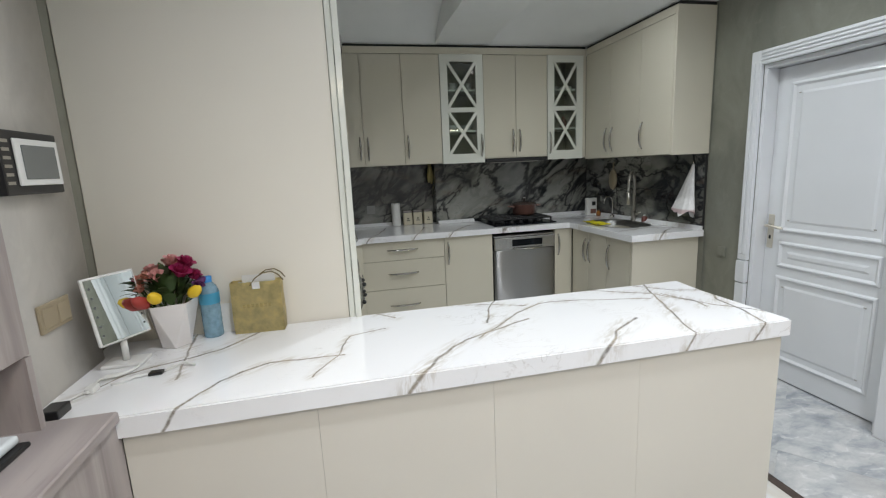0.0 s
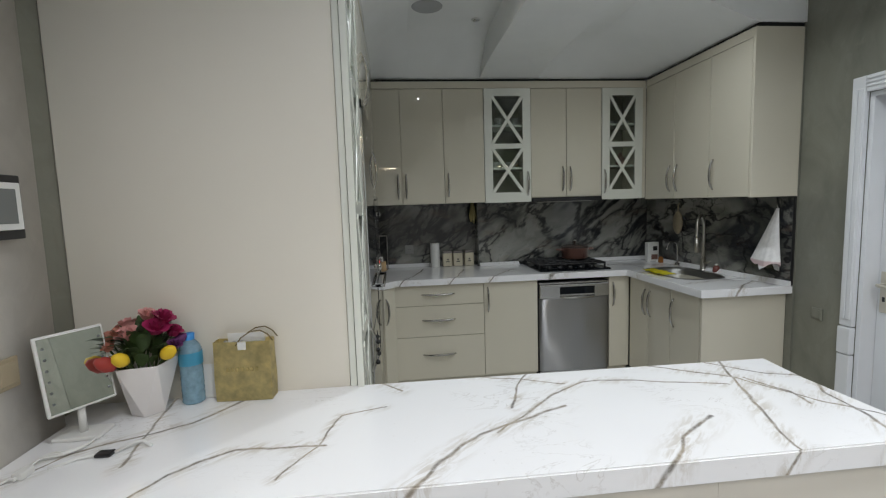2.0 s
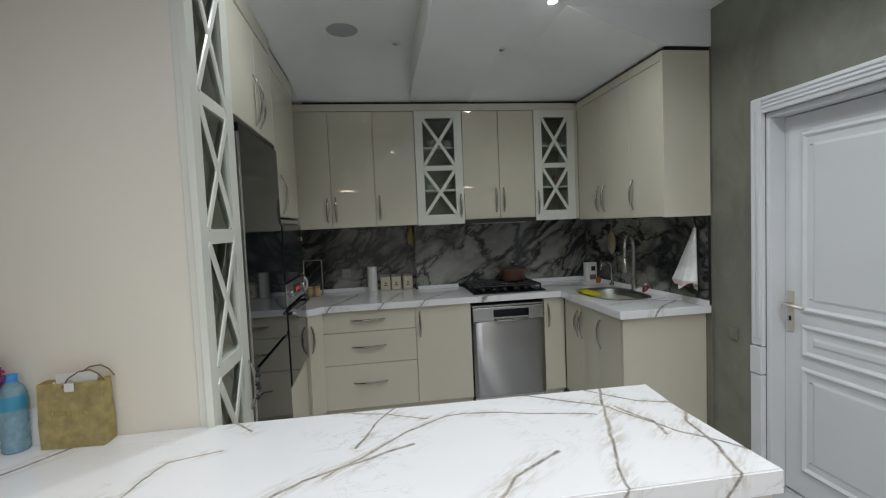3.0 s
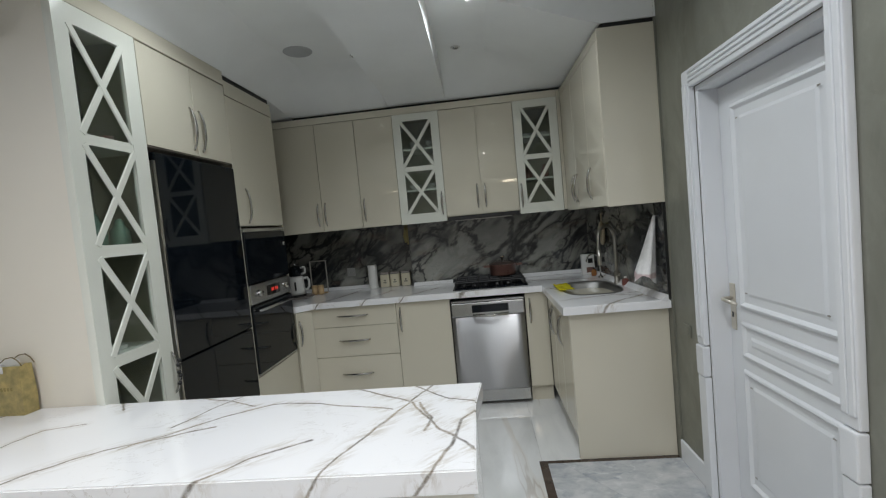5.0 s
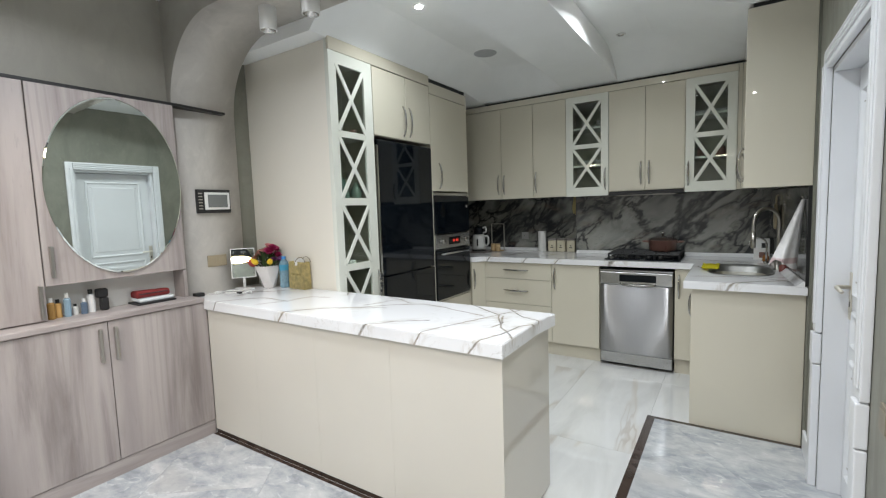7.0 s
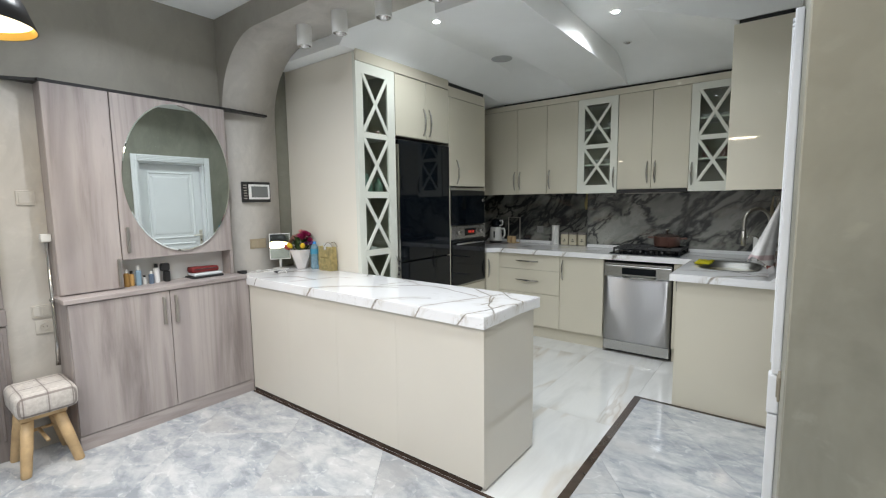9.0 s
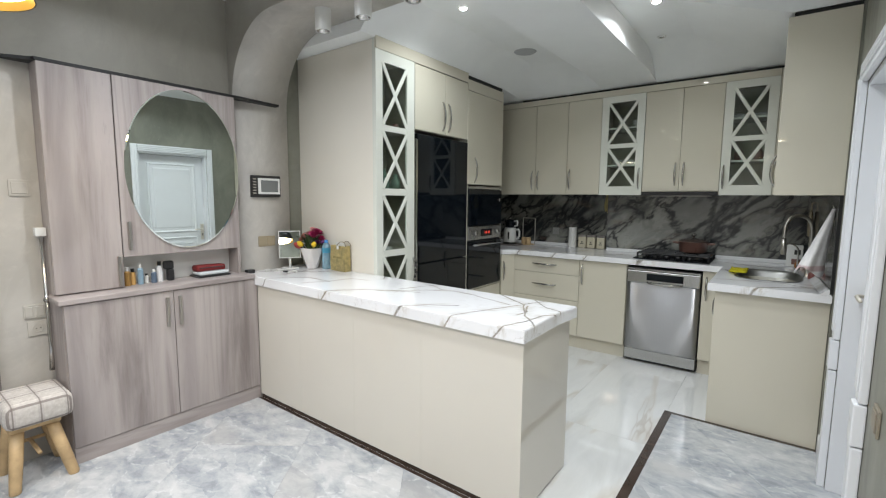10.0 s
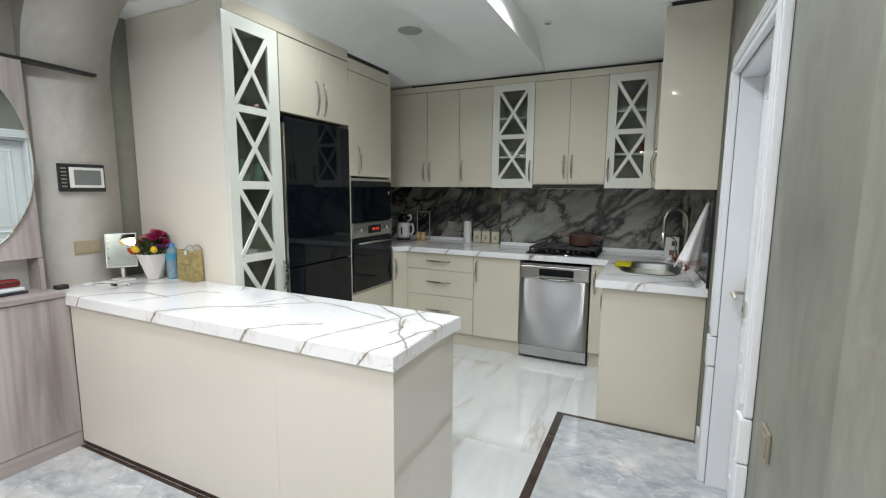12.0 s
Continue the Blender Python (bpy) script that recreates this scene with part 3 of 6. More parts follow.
def arch_mesh():
    """The arched opening between hall and kitchen: two rounded shoulders that carry a flat soffit."""
    bm = bmesh.new()
    R, x0, x1 = 0.50, ARCH_X, 3.3
    edge = [(x0, 0.0)]
    for i in range(17):
        a = math.pi - i / 16 * math.pi / 2
        edge.append((x0 + R + R * math.cos(a), ARCH_TOP - 0.52 + 0.52 * math.sin(a)))
    edge.append((x1, ARCH_TOP))
    rows = []
    for x, z in edge:
        rows.append([bm.verts.new((x, ARCH_Y0, z)), bm.verts.new((x, ARCH_Y1, z))])
    for a, b in zip(rows, rows[1:]):
        bm.faces.new((a[0], b[0], b[1], a[1]))
    # the two flat faces above the opening
    for k, y in ((0, ARCH_Y0), (1, ARCH_Y1)):
        tops = [bm.verts.new((max(x, x0) if j else -0.3, y, 3.0)) for j, (x, z) in enumerate(edge)]
        for j in range(len(edge) - 1):
            if j == 0:
                lo = bm.verts.new((-0.3, y, 0))
                bm.faces.new((lo, rows[0][k], rows[1][k], tops[0]))
                continue
            q = [rows[j][k], rows[j + 1][k], tops[j + 1], tops[j if j > 1 else 0]]
            bm.faces.new(q)
    bmesh.ops.recalc_face_normals(bm, faces=bm.faces[:])
    return bm


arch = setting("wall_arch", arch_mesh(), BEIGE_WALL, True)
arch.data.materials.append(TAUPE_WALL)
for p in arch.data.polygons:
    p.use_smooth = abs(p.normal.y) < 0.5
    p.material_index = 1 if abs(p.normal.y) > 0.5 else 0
setting("wall_backsplash", box(0.05, 1.486, 4.931, 4.945, 0.9, 1.56), SPLASH)
setting("wall_backsplash_hob", box(1.4885, 3.17, 4.772, 4.7895, 0.9, 1.53), SPLASH)
setting("wall_backsplash_edge", box(1.481, 1.4883, 4.774, 4.930, 0.9, 1.53), SPLASH)
right_piece("trim_backsplash_end", -0.0295, -0.0225, -0.017, -0.0005, 0.945, 1.50, BLACK)
right_piece("wall_backsplash_side", -1.52, -0.03, -0.014, -0.001, 0.9, 1.50, SPLASH)

# ---------------- kitchen units ----------------
BASE_Y, UP_Y, TALL_X, SINK_X, UPR_X = 4.195, 4.43, 0.61, 2.63, 2.89
OUT_Y, OUT_X, OUT_NX = (0, -1, 0), (1, 0, 0), (-1, 0, 0)


def front_y(cab, name, x0, x1, z0, z1, y, handle=None, mat=None):
    """A slab front that faces the hall, with an optional handle: 'l', 'r' (upright), 'h' (level)."""
    d = part(name, box(x0 + 0.002, x1 - 0.002, y, y + 0.018, z0 + 0.002, z1 - 0.002, 0.002), mat or CREAM, cab)
    if handle:
        put_handle_y(d, handle, x0, x1, z0, z1, y)
    return d


def put_handle_y(d, handle, x0, x1, z0, z1, y):
    kind, *opt = handle
    if kind == "h":
        cx, z = (x0 + x1) / 2 - 0.01, opt[0]
        bm = bow((cx - 0.13, y, z), (cx + 0.13, y, z), OUT_Y, 0.027, 0.0072)
    else:
        x = x0 + 0.033 if kind == "l" else x1 - 0.033
        bm = bow((x, y, opt[0]), (x, y, opt[1]), OUT_Y, 0.027, 0.0072)
    part("handle", bm, CHROME, d, "curved chrome handle", True)


def base_unit(name, x0, x1, label):
    cab = thing(name, (x0, BASE_Y, 0), label, "base cabinet", "kitchen base cabinets")
    part("body", box(x0, x1, BASE_Y + 0.02, 4.77, 0.12, 0.891), CREAM, cab)
    part("plinth", box(x0, x1, BASE_Y + 0.05, BASE_Y + 0.065, 0.0, 0.12), CREAM, cab)
    return cab


c = base_unit("drawer_cabinet", 0.705, 1.415, "glossy cream drawer cabinet with three chrome handles under worktop")
for z0, z1, hz in ((0.725, 0.888, 0.815), (0.475, 0.725, 0.61), (0.13, 0.475, 0.33)):
    front_y(c, "drawer_front", 0.705, 1.415, z0, z1, BASE_Y, ("h", hz))
c = base_unit("base_cabinet", 1.415, 1.855, "glossy cream base cabinet with one door beside dishwasher")
front_y(c, "door", 1.415, 1.855, 0.13, 0.888, BASE_Y, ("l", 0.65, 0.85))
c = base_unit("base_cabinet", 2.455, 2.63, "narrow glossy cream base cabinet right of dishwasher")
tagged(c, "narrow glossy cream base cabinet beside the dishwasher")
front_y(c, "door", 2.455, 2.63, 0.13, 0.888, BASE_Y, ("l", 0.645, 0.84))

# corner unit between oven tower and drawers, its door set aslant
c = thing("corner_cabinet", (0.61, 4.06, 0), "glossy cream corner cabinet with a slanted door", "base cabinet", "kitchen base cabinets")
part("body", prism([(0.62, 4.075), (0.704, 4.215), (0.704, 4.77), (0.10, 4.77), (0.10, 4.075)], 0.12, 0.891), CREAM, c)
bm = box(0, 0.155, -0.018, 0, 0.13, 0.888, 0.002)
bm.transform(Matrix.Translation((0.617, 4.068, 0)) @ Matrix.Rotation(math.atan2(0.135, 0.085), 4, "Z"))
d = part("door", bm, CREAM, c)
bm = bow((0.022, -0.018, 0.62), (0.022, -0.018, 0.82), (0, -1, 0), 0.027, 0.0072)
bm.transform(Matrix.Translation((0.617, 4.068, 0)) @ Matrix.Rotation(math.atan2(0.135, 0.085), 4, "Z"))
part("handle", bm, CHROME, d, "curved chrome handle", True)
part("plinth", prism([(0.62, 4.12), (0.704, 4.25), (0.704, 4.27), (0.60, 4.13)], 0, 0.12), CREAM, c)

# sink unit along the right wall
c = thing("sink_cabinet", (SINK_X, 3.31, 0), "glossy cream sink cabinet with plain end panel", "base cabinet", "kitchen base cabinets")
part("body", box(SINK_X + 0.02, 3.148, 3.335, 4.19, 0.12, 0.891), CREAM, c)
part("end_panel", box(SINK_X, 3.199, 3.315, 3.334, 0.0, 0.891, 0.0015), CREAM, c)
part("plinth", box(SINK_X + 0.05, SINK_X + 0.065, 3.335, 4.24, 0, 0.12), CREAM, c)
for y0, y1, hy in ((3.34, 3.645, 3.60), (3.645, 3.92, 3.885), (3.92, 4.185, 3.955)):
    d = part("door", box(SINK_X, SINK_X + 0.018, y0 + 0.002, y1 - 0.002, 0.13, 0.888, 0.002), CREAM, c)
    part("handle", bow((SINK_X, hy, 0.62), (SINK_X, hy, 0.82), OUT_NX, 0.027, 0.0072), CHROME, d, "curved chrome handle", True)

# worktop in an L
TOP = 0.94
outline = [(0.10, 4.07), (0.63, 4.07), (0.735, 4.165), (2.59, 4.165), (2.59, 3.27), (3.199, 3.27), (3.118, 4.768), (1.478, 4.768), (1.478, 4.928), (0.10, 4.928)]


def worktop():
    """The L-shaped slab with an oval hole for the sink."""
    bm = prism(outline, 0.892, TOP, 0.004)
    return bm


wt = thing("worktop", (2.6, 4.2, 0.875), "white marble worktop with grey veins, L-shaped", "worktop")
SX, SY, SRX, SRY = 2.89, 3.90, 0.19, 0.285


def squarish(bm, cx, cy, rx, ry):
    """Turns an oval plan into a rectangle with round corners."""
    for v in bm.verts:
        c, d = (v.co.x - cx) / rx, (v.co.y - cy) / ry
        r = math.hypot(c, d)
        if r > 1e-6:
            f = (abs(c / r) ** 3.4 + abs(d / r) ** 3.4) ** (-1 / 3.4)
            v.co.x, v.co.y = cx + c * f * rx, cy + d * f * ry
    return bm


slab = part("slab", worktop(), KITCHEN_TOP, wt)
cut = new("sink_cut", mesh_of("sink_cut", squarish(lathe([(0, 0.80), (1, 0.80), (1, 1.0), (0, 1.0)], 48, (SX, SY), SRX, SRY), SX, SY, SRX, SRY), KITCHEN_TOP))
mod = slab.modifiers.new("hole", "BOOLEAN")
mod.operation, mod.object, mod.solver = "DIFFERENCE", cut, "EXACT"
dg = bpy.context.evaluated_depsgraph_get()
cut_mesh = bpy.data.meshes.new_from_object(slab.evaluated_get(dg))
slab.modifiers.clear()
slab.data = cut_mesh
bpy.data.objects.remove(cut)


def upstand(x0, x1, y, h=0.03, dpt=0.04):
    """A slanted lip where the worktop meets the wall."""
    bm = bmesh.new()
    prof = [(y, TOP), (y, TOP + h), (y - 0.008, TOP + h), (y - dpt, TOP + 0.001)]
    a = [bm.verts.new((x0, p, z)) for p, z in prof]
    b = [bm.verts.new((x1, p, z)) for p, z in prof]
    for i in range(4):
        bm.faces.new((a[i], a[(i + 1) % 4], b[(i + 1) % 4], b[i]))
    bm.faces.new(a)
    bm.faces.new(b)
    bmesh.ops.recalc_face_normals(bm, faces=bm.faces[:])
    return bm


part("upstand", upstand(0.12, 1.06, 4.929), KITCHEN_TOP, wt)
part("upstand", upstand(1.495, 1.86, 4.77), KITCHEN_TOP, wt)
part("upstand", upstand(2.48, 3.10, 4.77), KITCHEN_TOP, wt)
bm = upstand(-1.50, -0.02, 0.0)
bm.transform(RIGHT @ Matrix.Translation((0, -0.018, 0)))
part("upstand", bm, KITCHEN_TOP, wt)

# upper units along the back wall
U0, U1 = 1.52, 2.44


def upper_unit(x0, x1, label, deep=4.77):
    cab = thing("upper_cabinet", (x0, UP_Y, U0), label, "wall cabinet", "kitchen wall cabinets")
    part("body", box(x0, x1, UP_Y + 0.02, deep, U0, 2.497), CREAM, cab)
    part("cornice", box(x0, x1, UP_Y, UP_Y + 0.019, U1 + 0.003, 2.497), CREAM, cab)
    return cab


c = upper_unit(0.30, 1.155, "glossy cream wall cabinet with two doors in the corner")
front_y(c, "door", 0.30, 0.808, U0, U1, UP_Y, ("r", 1.57, 1.765))
front_y(c, "door", 0.808, 1.155, U0, U1, UP_Y, ("l", 1.57, 1.765))
c = upper_unit(1.155, 1.49, "glossy cream wall cabinet with one door")
front_y(c, "door", 1.155, 1.49, U0, U1, UP_Y, ("l", 1.575, 1.77))
c = upper_unit(1.885, 2.498, "glossy cream wall cabinet with two doors above the hob")
front_y(c, "door", 1.885, 2.19, U0 + 0.025, U1, UP_Y, ("r", 1.60, 1.80))
front_y(c, "door", 2.19, 2.498, U0 + 0.025, U1, UP_Y, ("l", 1.60, 1.80))


def rounded_bar(bm, a, b, w, t, to_world):
    """A flat lattice bar from a to b in a door's own plane."""
    a, b = Vector(a), Vector(b)
    d = (b - a).normalized()
    n = Vector((-d.y, d.x)) * w / 2
    pts = [(a - n), (b - n), (b + n), (a + n)]
    lo = [bm.verts.new(to_world(p.x, p.y, 0.002)) for p in pts]
    nn = n * 0.72
    hi = [bm.verts.new(to_world(p.x, p.y, t)) for p in (a - nn, b - nn, b + nn, a + nn)]
    bm.faces.new(lo)
    bm.faces.new(hi)
    for i in range(4):
        bm.faces.new((lo[i], lo[(i + 1) % 4], hi[(i + 1) % 4], hi[i]))


def lattice_door(cab, s0, s1, z0, z1, tiers, to_world, stile, rails, bar=0.028):
    """A framed glass door: stiles, rails and an X of bars in each tier, over a pane. to_world(s, z, out)."""
    d = part("door", bmesh.new(), IVORY, cab, "ivory framed glass door with crossed bars")
    bm = bmesh.new()

    def slab(a0, a1, b0, b1, t0, t1):
        vs = [bm.verts.new(to_world(a, b, t)) for t in (t0, t1) for a, b in ((a0, b0), (a1, b0), (a1, b1), (a0, b1))]
        for f in ((0, 1, 2, 3), (4, 5, 6, 7), (0, 1, 5, 4), (1, 2, 6, 5), (2, 3, 7, 6), (3, 0, 4, 7)):
            bm.faces.new([vs[i] for i in f])

    near, far = stile if isinstance(stile, tuple) else (stile, stile)
    i0, i1 = s0 + near, s1 - far
    slab(s0, i0, z0, z1, -0.018, 0.004)
    slab(i1, s1, z0, z1, -0.018, 0.004)
    edges = [(z0, tiers[0][0])] + [(p[1], q[0]) for p, q in zip(tiers, tiers[1:])] + [(tiers[-1][1], z1)]
    for a, b in edges:
        slab(i0, i1, a, b, -0.018, 0.004 if (a == z0 or b == z1) else 0.002)
    k = 0.034  # corner fillets that round each opening
    for a, b in tiers:
        for cx, cz, dx, dz in ((i0, a, 1, 1), (i1, a, -1, 1), (i0, b, 1, -1), (i1, b, -1, -1)):
            arc = [(1 - math.sin(q * math.pi / 8), 1 - math.cos(q * math.pi / 8)) for q in range(5)]
            for (p0, q0), (p1, q1) in zip(arc, arc[1:]):
                p = [(cx, cz), (cx + dx * k * p0, cz + dz * k * q0), (cx + dx * k * p1, cz + dz * k * q1)]
                lo = [bm.verts.new(to_world(s, z, -0.014)) for s, z in p]
                hi = [bm.verts.new(to_world(s, z, 0.003)) for s, z in p]
                bm.faces.new(hi)
                bm.faces.new((lo[1], lo[2], hi[2], hi[1]))
    bmesh.ops.recalc_face_normals(bm, faces=bm.faces[:])
    bm.to_mesh(d.data)
    bm.free()
    for a, b in tiers:
        for p, q, t in (((i0, a), (i1, b), 0.006), ((i0, b), (i1, a), 0.0068)):
            bb = bmesh.new()
            rounded_bar(bb, p, q, bar, t, to_world)
            bmesh.ops.recalc_face_normals(bb, faces=bb.faces[:])
            part("bar", bb, IVORY, d)
    gb = bmesh.new()
    vs = [gb.verts.new(to_world(a, b, t)) for t in (-0.012, -0.008) for a, b in ((i0 - .005, tiers[0][0] - .005), (i1 + .005, tiers[0][0] - .005), (i1 + .005, tiers[-1][1] + .005), (i0 - .005, tiers[-1][1] + .005))]
    for f in ((0, 3, 2, 1), (4, 5, 6, 7), (0, 1, 5, 4), (1, 2, 6, 5), (2, 3, 7, 6), (3, 0, 4, 7)):
        gb.faces.new([vs[i] for i in f])
    g = part("pane", gb, DIMMING_GLASS, d, "glass pane tinted to darken the inside")
    g.visible_shadow = False
    return d


def glass_upper(x0, x1, label, handle_side):
    """A wall cabinet with a lattice glass door, hollow, with two shelves."""
    cab = thing("glass_cabinet", (x0, UP_Y, U0), label, "wall cabinet", "glass-fronted wall cabinets")
    part("side", box(x0, x0 + 0.016, UP_Y + 0.02, 4.76, U0, 2.497), CREAM, cab)
    part("side", box(x1 - 0.016, x1, UP_Y + 0.02, 4.76, U0, 2.497), CREAM, cab)
    part("back", box(x0 + 0.016, x1 - 0.016, 4.74, 4.76, U0, 2.497), CREAM_IN_SHADE, cab)
    part("bottom", box(x0 + 0.016, x1 - 0.016, UP_Y + 0.02, 4.74, U0, U0 + 0.018), CREAM, cab)
    part("top", box(x0 + 0.016, x1 - 0.016, UP_Y + 0.02, 4.74, U1 - 0.01, 2.497), CREAM, cab)
    part("cornice", box(x0, x1, UP_Y, UP_Y + 0.019, U1 + 0.003, 2.497), CREAM, cab)
    for z in (1.79, 2.14):
        part("shelf", box(x0 + 0.016, x1 - 0.016, UP_Y + 0.04, 4.74, z, z + 0.016), IVORY, cab)
    d = lattice_door(cab, x0 + 0.003, x1 - 0.003, U0 - 0.005, U1, ((1.597, 1.957), (1.997, 2.38)), lambda s, z, o: (s, UP_Y - 0.002 - o, z), 0.066, None)
    x = x1 - 0.03 if handle_side == "r" else x0 + 0.025
    part("handle", bow((x, UP_Y - 0.006, 1.57), (x, UP_Y - 0.006, 1.765), OUT_Y, 0.027, 0.0072), CHROME, d, "curved chrome handle", True)
    return cab


glass_upper(1.49, 1.885, "ivory glass-fronted wall cabinet with crossed bars and crockery", "r")
glass_upper(2.498, 2.862, "ivory glass-fronted wall cabinet with crossed bars near the corner", "l")

# upper units along the right wall
for y0, y1, doors, label in ((3.645, 4.43, ((3.645, 4.035, "far"), (4.035, 4.428, "near")), "glossy cream wall cabinet with two doors over the sink"),
                             (3.27, 3.645, ((3.29, 3.645, "far"),), "glossy cream wall cabinet with plain end panel over the sink")):
    c = thing("upper_cabinet", (UPR_X, y0, 1.50), label, "wall cabinet", "kitchen wall cabinets")
    part("body", box(UPR_X + 0.02, 3.12 if y0 > 3.5 else 3.15, max(y0, 3.29), y1, 1.505, 2.497), CREAM, c)
    if y0 < 3.5:
        part("end_panel", box(UPR_X, 3.202, 3.27, 3.289, 1.50, 2.497, 0.0015), CREAM, c)
    part("cornice", box(UPR_X, UPR_X + 0.019, max(y0, 3.29), y1 - 0.003, U1 + 0.003, 2.497), CREAM, c)
    for a, b, side in doors:
        d = part("door", box(UPR_X, UPR_X + 0.018, a + 0.002, b - 0.002, 1.505, U1, 0.002), CREAM, c)
        hy = b - 0.045 if side == "far" else a + 0.045
        part("handle", bow((UPR_X, hy, 1.56), (UPR_X, hy, 1.76), OUT_NX, 0.027, 0.0072), CHROME, d, "curved chrome handle", True)
single("corner_filler", box(2.864, 2.889, UP_Y, UP_Y + 0.018, U0, 2.497), CREAM, "cream filler strip between corner wall cabinets", "filler panel")

# extractor slot under the double unit
hood = thing("cooker_hood", (1.9, UP_Y, 1.50), "slim black built-in cooker hood under the wall cabinet", "cooker hood")
part("body", box(1.89, 2.493, UP_Y - 0.022, 4.74, 1.512, 1.544, 0.003), BLACK, hood)
part("filter", box(1.95, 2.43, UP_Y + 0.05, 4.65, 1.505, 1.5115), NICKEL, hood)

# ---------------- tall units on the left ----------------
tsp = thing("tall_side_panel", (0.1, 2.26, 0), "tall cream lacquered side panel with an ivory edge strip", "panel")
part("panel", box(-0.295, 0.568, 2.276, 2.298, 0.0, 2.572, 0.001), CREAM_PANEL, tsp)
part("edge_strip", box(0.570, 0.592, 2.268, 2.298, 0.0, 2.572, 0.002), IVORY, tsp, "ivory edge strip")
single("cornice_board", box(0.593, 0.613, 2.270, 3.42, 2.502, 2.585, 0.002), CREAM, "cream cornice board on top of the tall cabinets", "cornice")
disp = thing("display_cabinet", (TALL_X, 2.325, 0), "tall ivory display cabinet with crossed-bar glass door", "display cabinet")
# back and sides carry their shade in the dark olive colour
part("body", box(0.30, 0.318, 2.30, 2.68, 0.1, 2.5), CREAM_IN_SHADE, disp, "olive back panel, darkened for shade")
part("side", box(0.318, TALL_X - 0.02, 2.30, 2.314, 0.1, 2.5), CREAM_IN_SHADE, disp)
part("side", box(0.318, TALL_X - 0.02, 2.665, 2.68, 0.1, 2.5), CREAM_IN_SHADE, disp)
part("top", box(0.318, TALL_X - 0.018, 2.30, 2.68, 2.485, 2.5), CREAM, disp)
part("bottom", box(0.318, TALL_X - 0.02, 2.30, 2.68, 0.0, 0.1), CREAM, disp)
TIERS = ((0.16, 0.575), (0.62, 1.03), (1.078, 1.485), (1.535, 1.945), (1.988, 2.42))
for a, b in TIERS[1:]:
    part("shelf", box(0.32, TALL_X - 0.03, 2.315, 2.664, a - 0.03, a - 0.014), IVORY, disp)
d = lattice_door(disp, 2.258, 2.672, 0.1, 2.497, TIERS, lambda s, z, o: (TALL_X + 0.003 + o, s, z), (0.067, 0.084), None, 0.034)
part("handle", bow((TALL_X + 0.004, 2.655, 0.80), (TALL_X + 0.004, 2.655, 1.0), OUT_X, 0.027, 0.0072), CHROME, d, "curved chrome handle", True)


def front_x(cab, name, y0, y1, z0, z1, hy=None, hz=None, mat=None):
    d = part(name, box(TALL_X - 0.018, TALL_X, y0 + 0.002, y1 - 0.002, z0 + 0.002, z1 - 0.002, 0.002), mat or CREAM, cab)
    if hy:
        part("handle", bow((TALL_X, hy, hz[0]), (TALL_X, hy, hz[1]), OUT_X, 0.028, 0.0072), CHROME, d, "curved chrome handle", True)
    return d


c = thing("fridge_cabinet", (TALL_X, 2.685, 2.0), "cream cabinet with two doors above the fridge", "wall cabinet")
part("body", box(0.0, TALL_X - 0.02, 2.685, 3.42, 2.0, 2.497), CREAM, c)
front_x(c, "door", 2.685, 3.083, 2.0, 2.497, 3.043, (2.03, 2.265))
front_x(c, "door", 3.083, 3.42, 2.0, 2.497, 3.123, (2.03, 2.265))

fr = thing("fridge", (TALL_X, 2.69, 0), "tall black glass-fronted fridge built between cabinets", "fridge")
part("body", box(0.0, TALL_X - 0.03, 2.70, 3.41, 0.02, 1.975), BLACK, fr)
part("lower_door", box(TALL_X - 0.028, TALL_X + 0.012, 2.705, 3.408, 0.06, 0.93, 0.004), BLACK_GLASS, fr)
part("upper_door", box(TALL_X - 0.028, TALL_X + 0.012, 2.705, 3.408, 0.94, 1.97, 0.004), BLACK_GLASS, fr)
part("edge_strip", box(TALL_X - 0.028, TALL_X + 0.016, 2.688, 2.703, 0.06, 1.93, 0.003), CHROME, fr, "bright metal edge strip")

c = thing("oven_tower", (TALL_X, 3.42, 0), "tall cream cabinet that houses microwave and oven", "tall cabinet")
part("side", box(0.05, TALL_X - 0.001, 3.422, 3.435, 0.0, 2.0), CREAM, c)
part("side", box(0.05, TALL_X - 0.001, 4.05, 4.065, 0.0, 2.497), CREAM, c)
part("top_box", box(0.05, TALL_X - 0.02, 3.436, 4.049, 1.6, 2.497), CREAM, c)
part("base_box", box(0.05, TALL_X - 0.02, 3.436, 4.049, 0.1, 0.59), CREAM, c)
part("plinth", box(TALL_X - 0.06, TALL_X - 0.045, 3.436, 4.049, 0, 0.1), CREAM, c)
front_x(c, "door", 3.42, 4.06, 1.60, 2.44, 3.545, (1.62, 1.85))
front_x(c, "drawer_front", 3.42, 4.06, 0.1, 0.59)
part("cornice", box(TALL_X - 0.018, TALL_X, 3.422, 4.06, 2.443, 2.535), CREAM, c)
setting("trim_gap_tower", box(0.3, TALL_X - 0.015, 3.43, 4.06, 2.498, 2.574), DARK_GAP)

mw = thing("microwave", (TALL_X, 3.44, 1.22), "black glass built-in microwave above the oven", "microwave")
part("body", box(0.15, TALL_X - 0.01, 3.44, 4.045, 1.215, 1.585), BLACK, mw)
part("door", box(TALL_X - 0.009, TALL_X + 0.012, 3.44, 4.045, 1.215, 1.555, 0.003), BLACK_GLASS, mw)
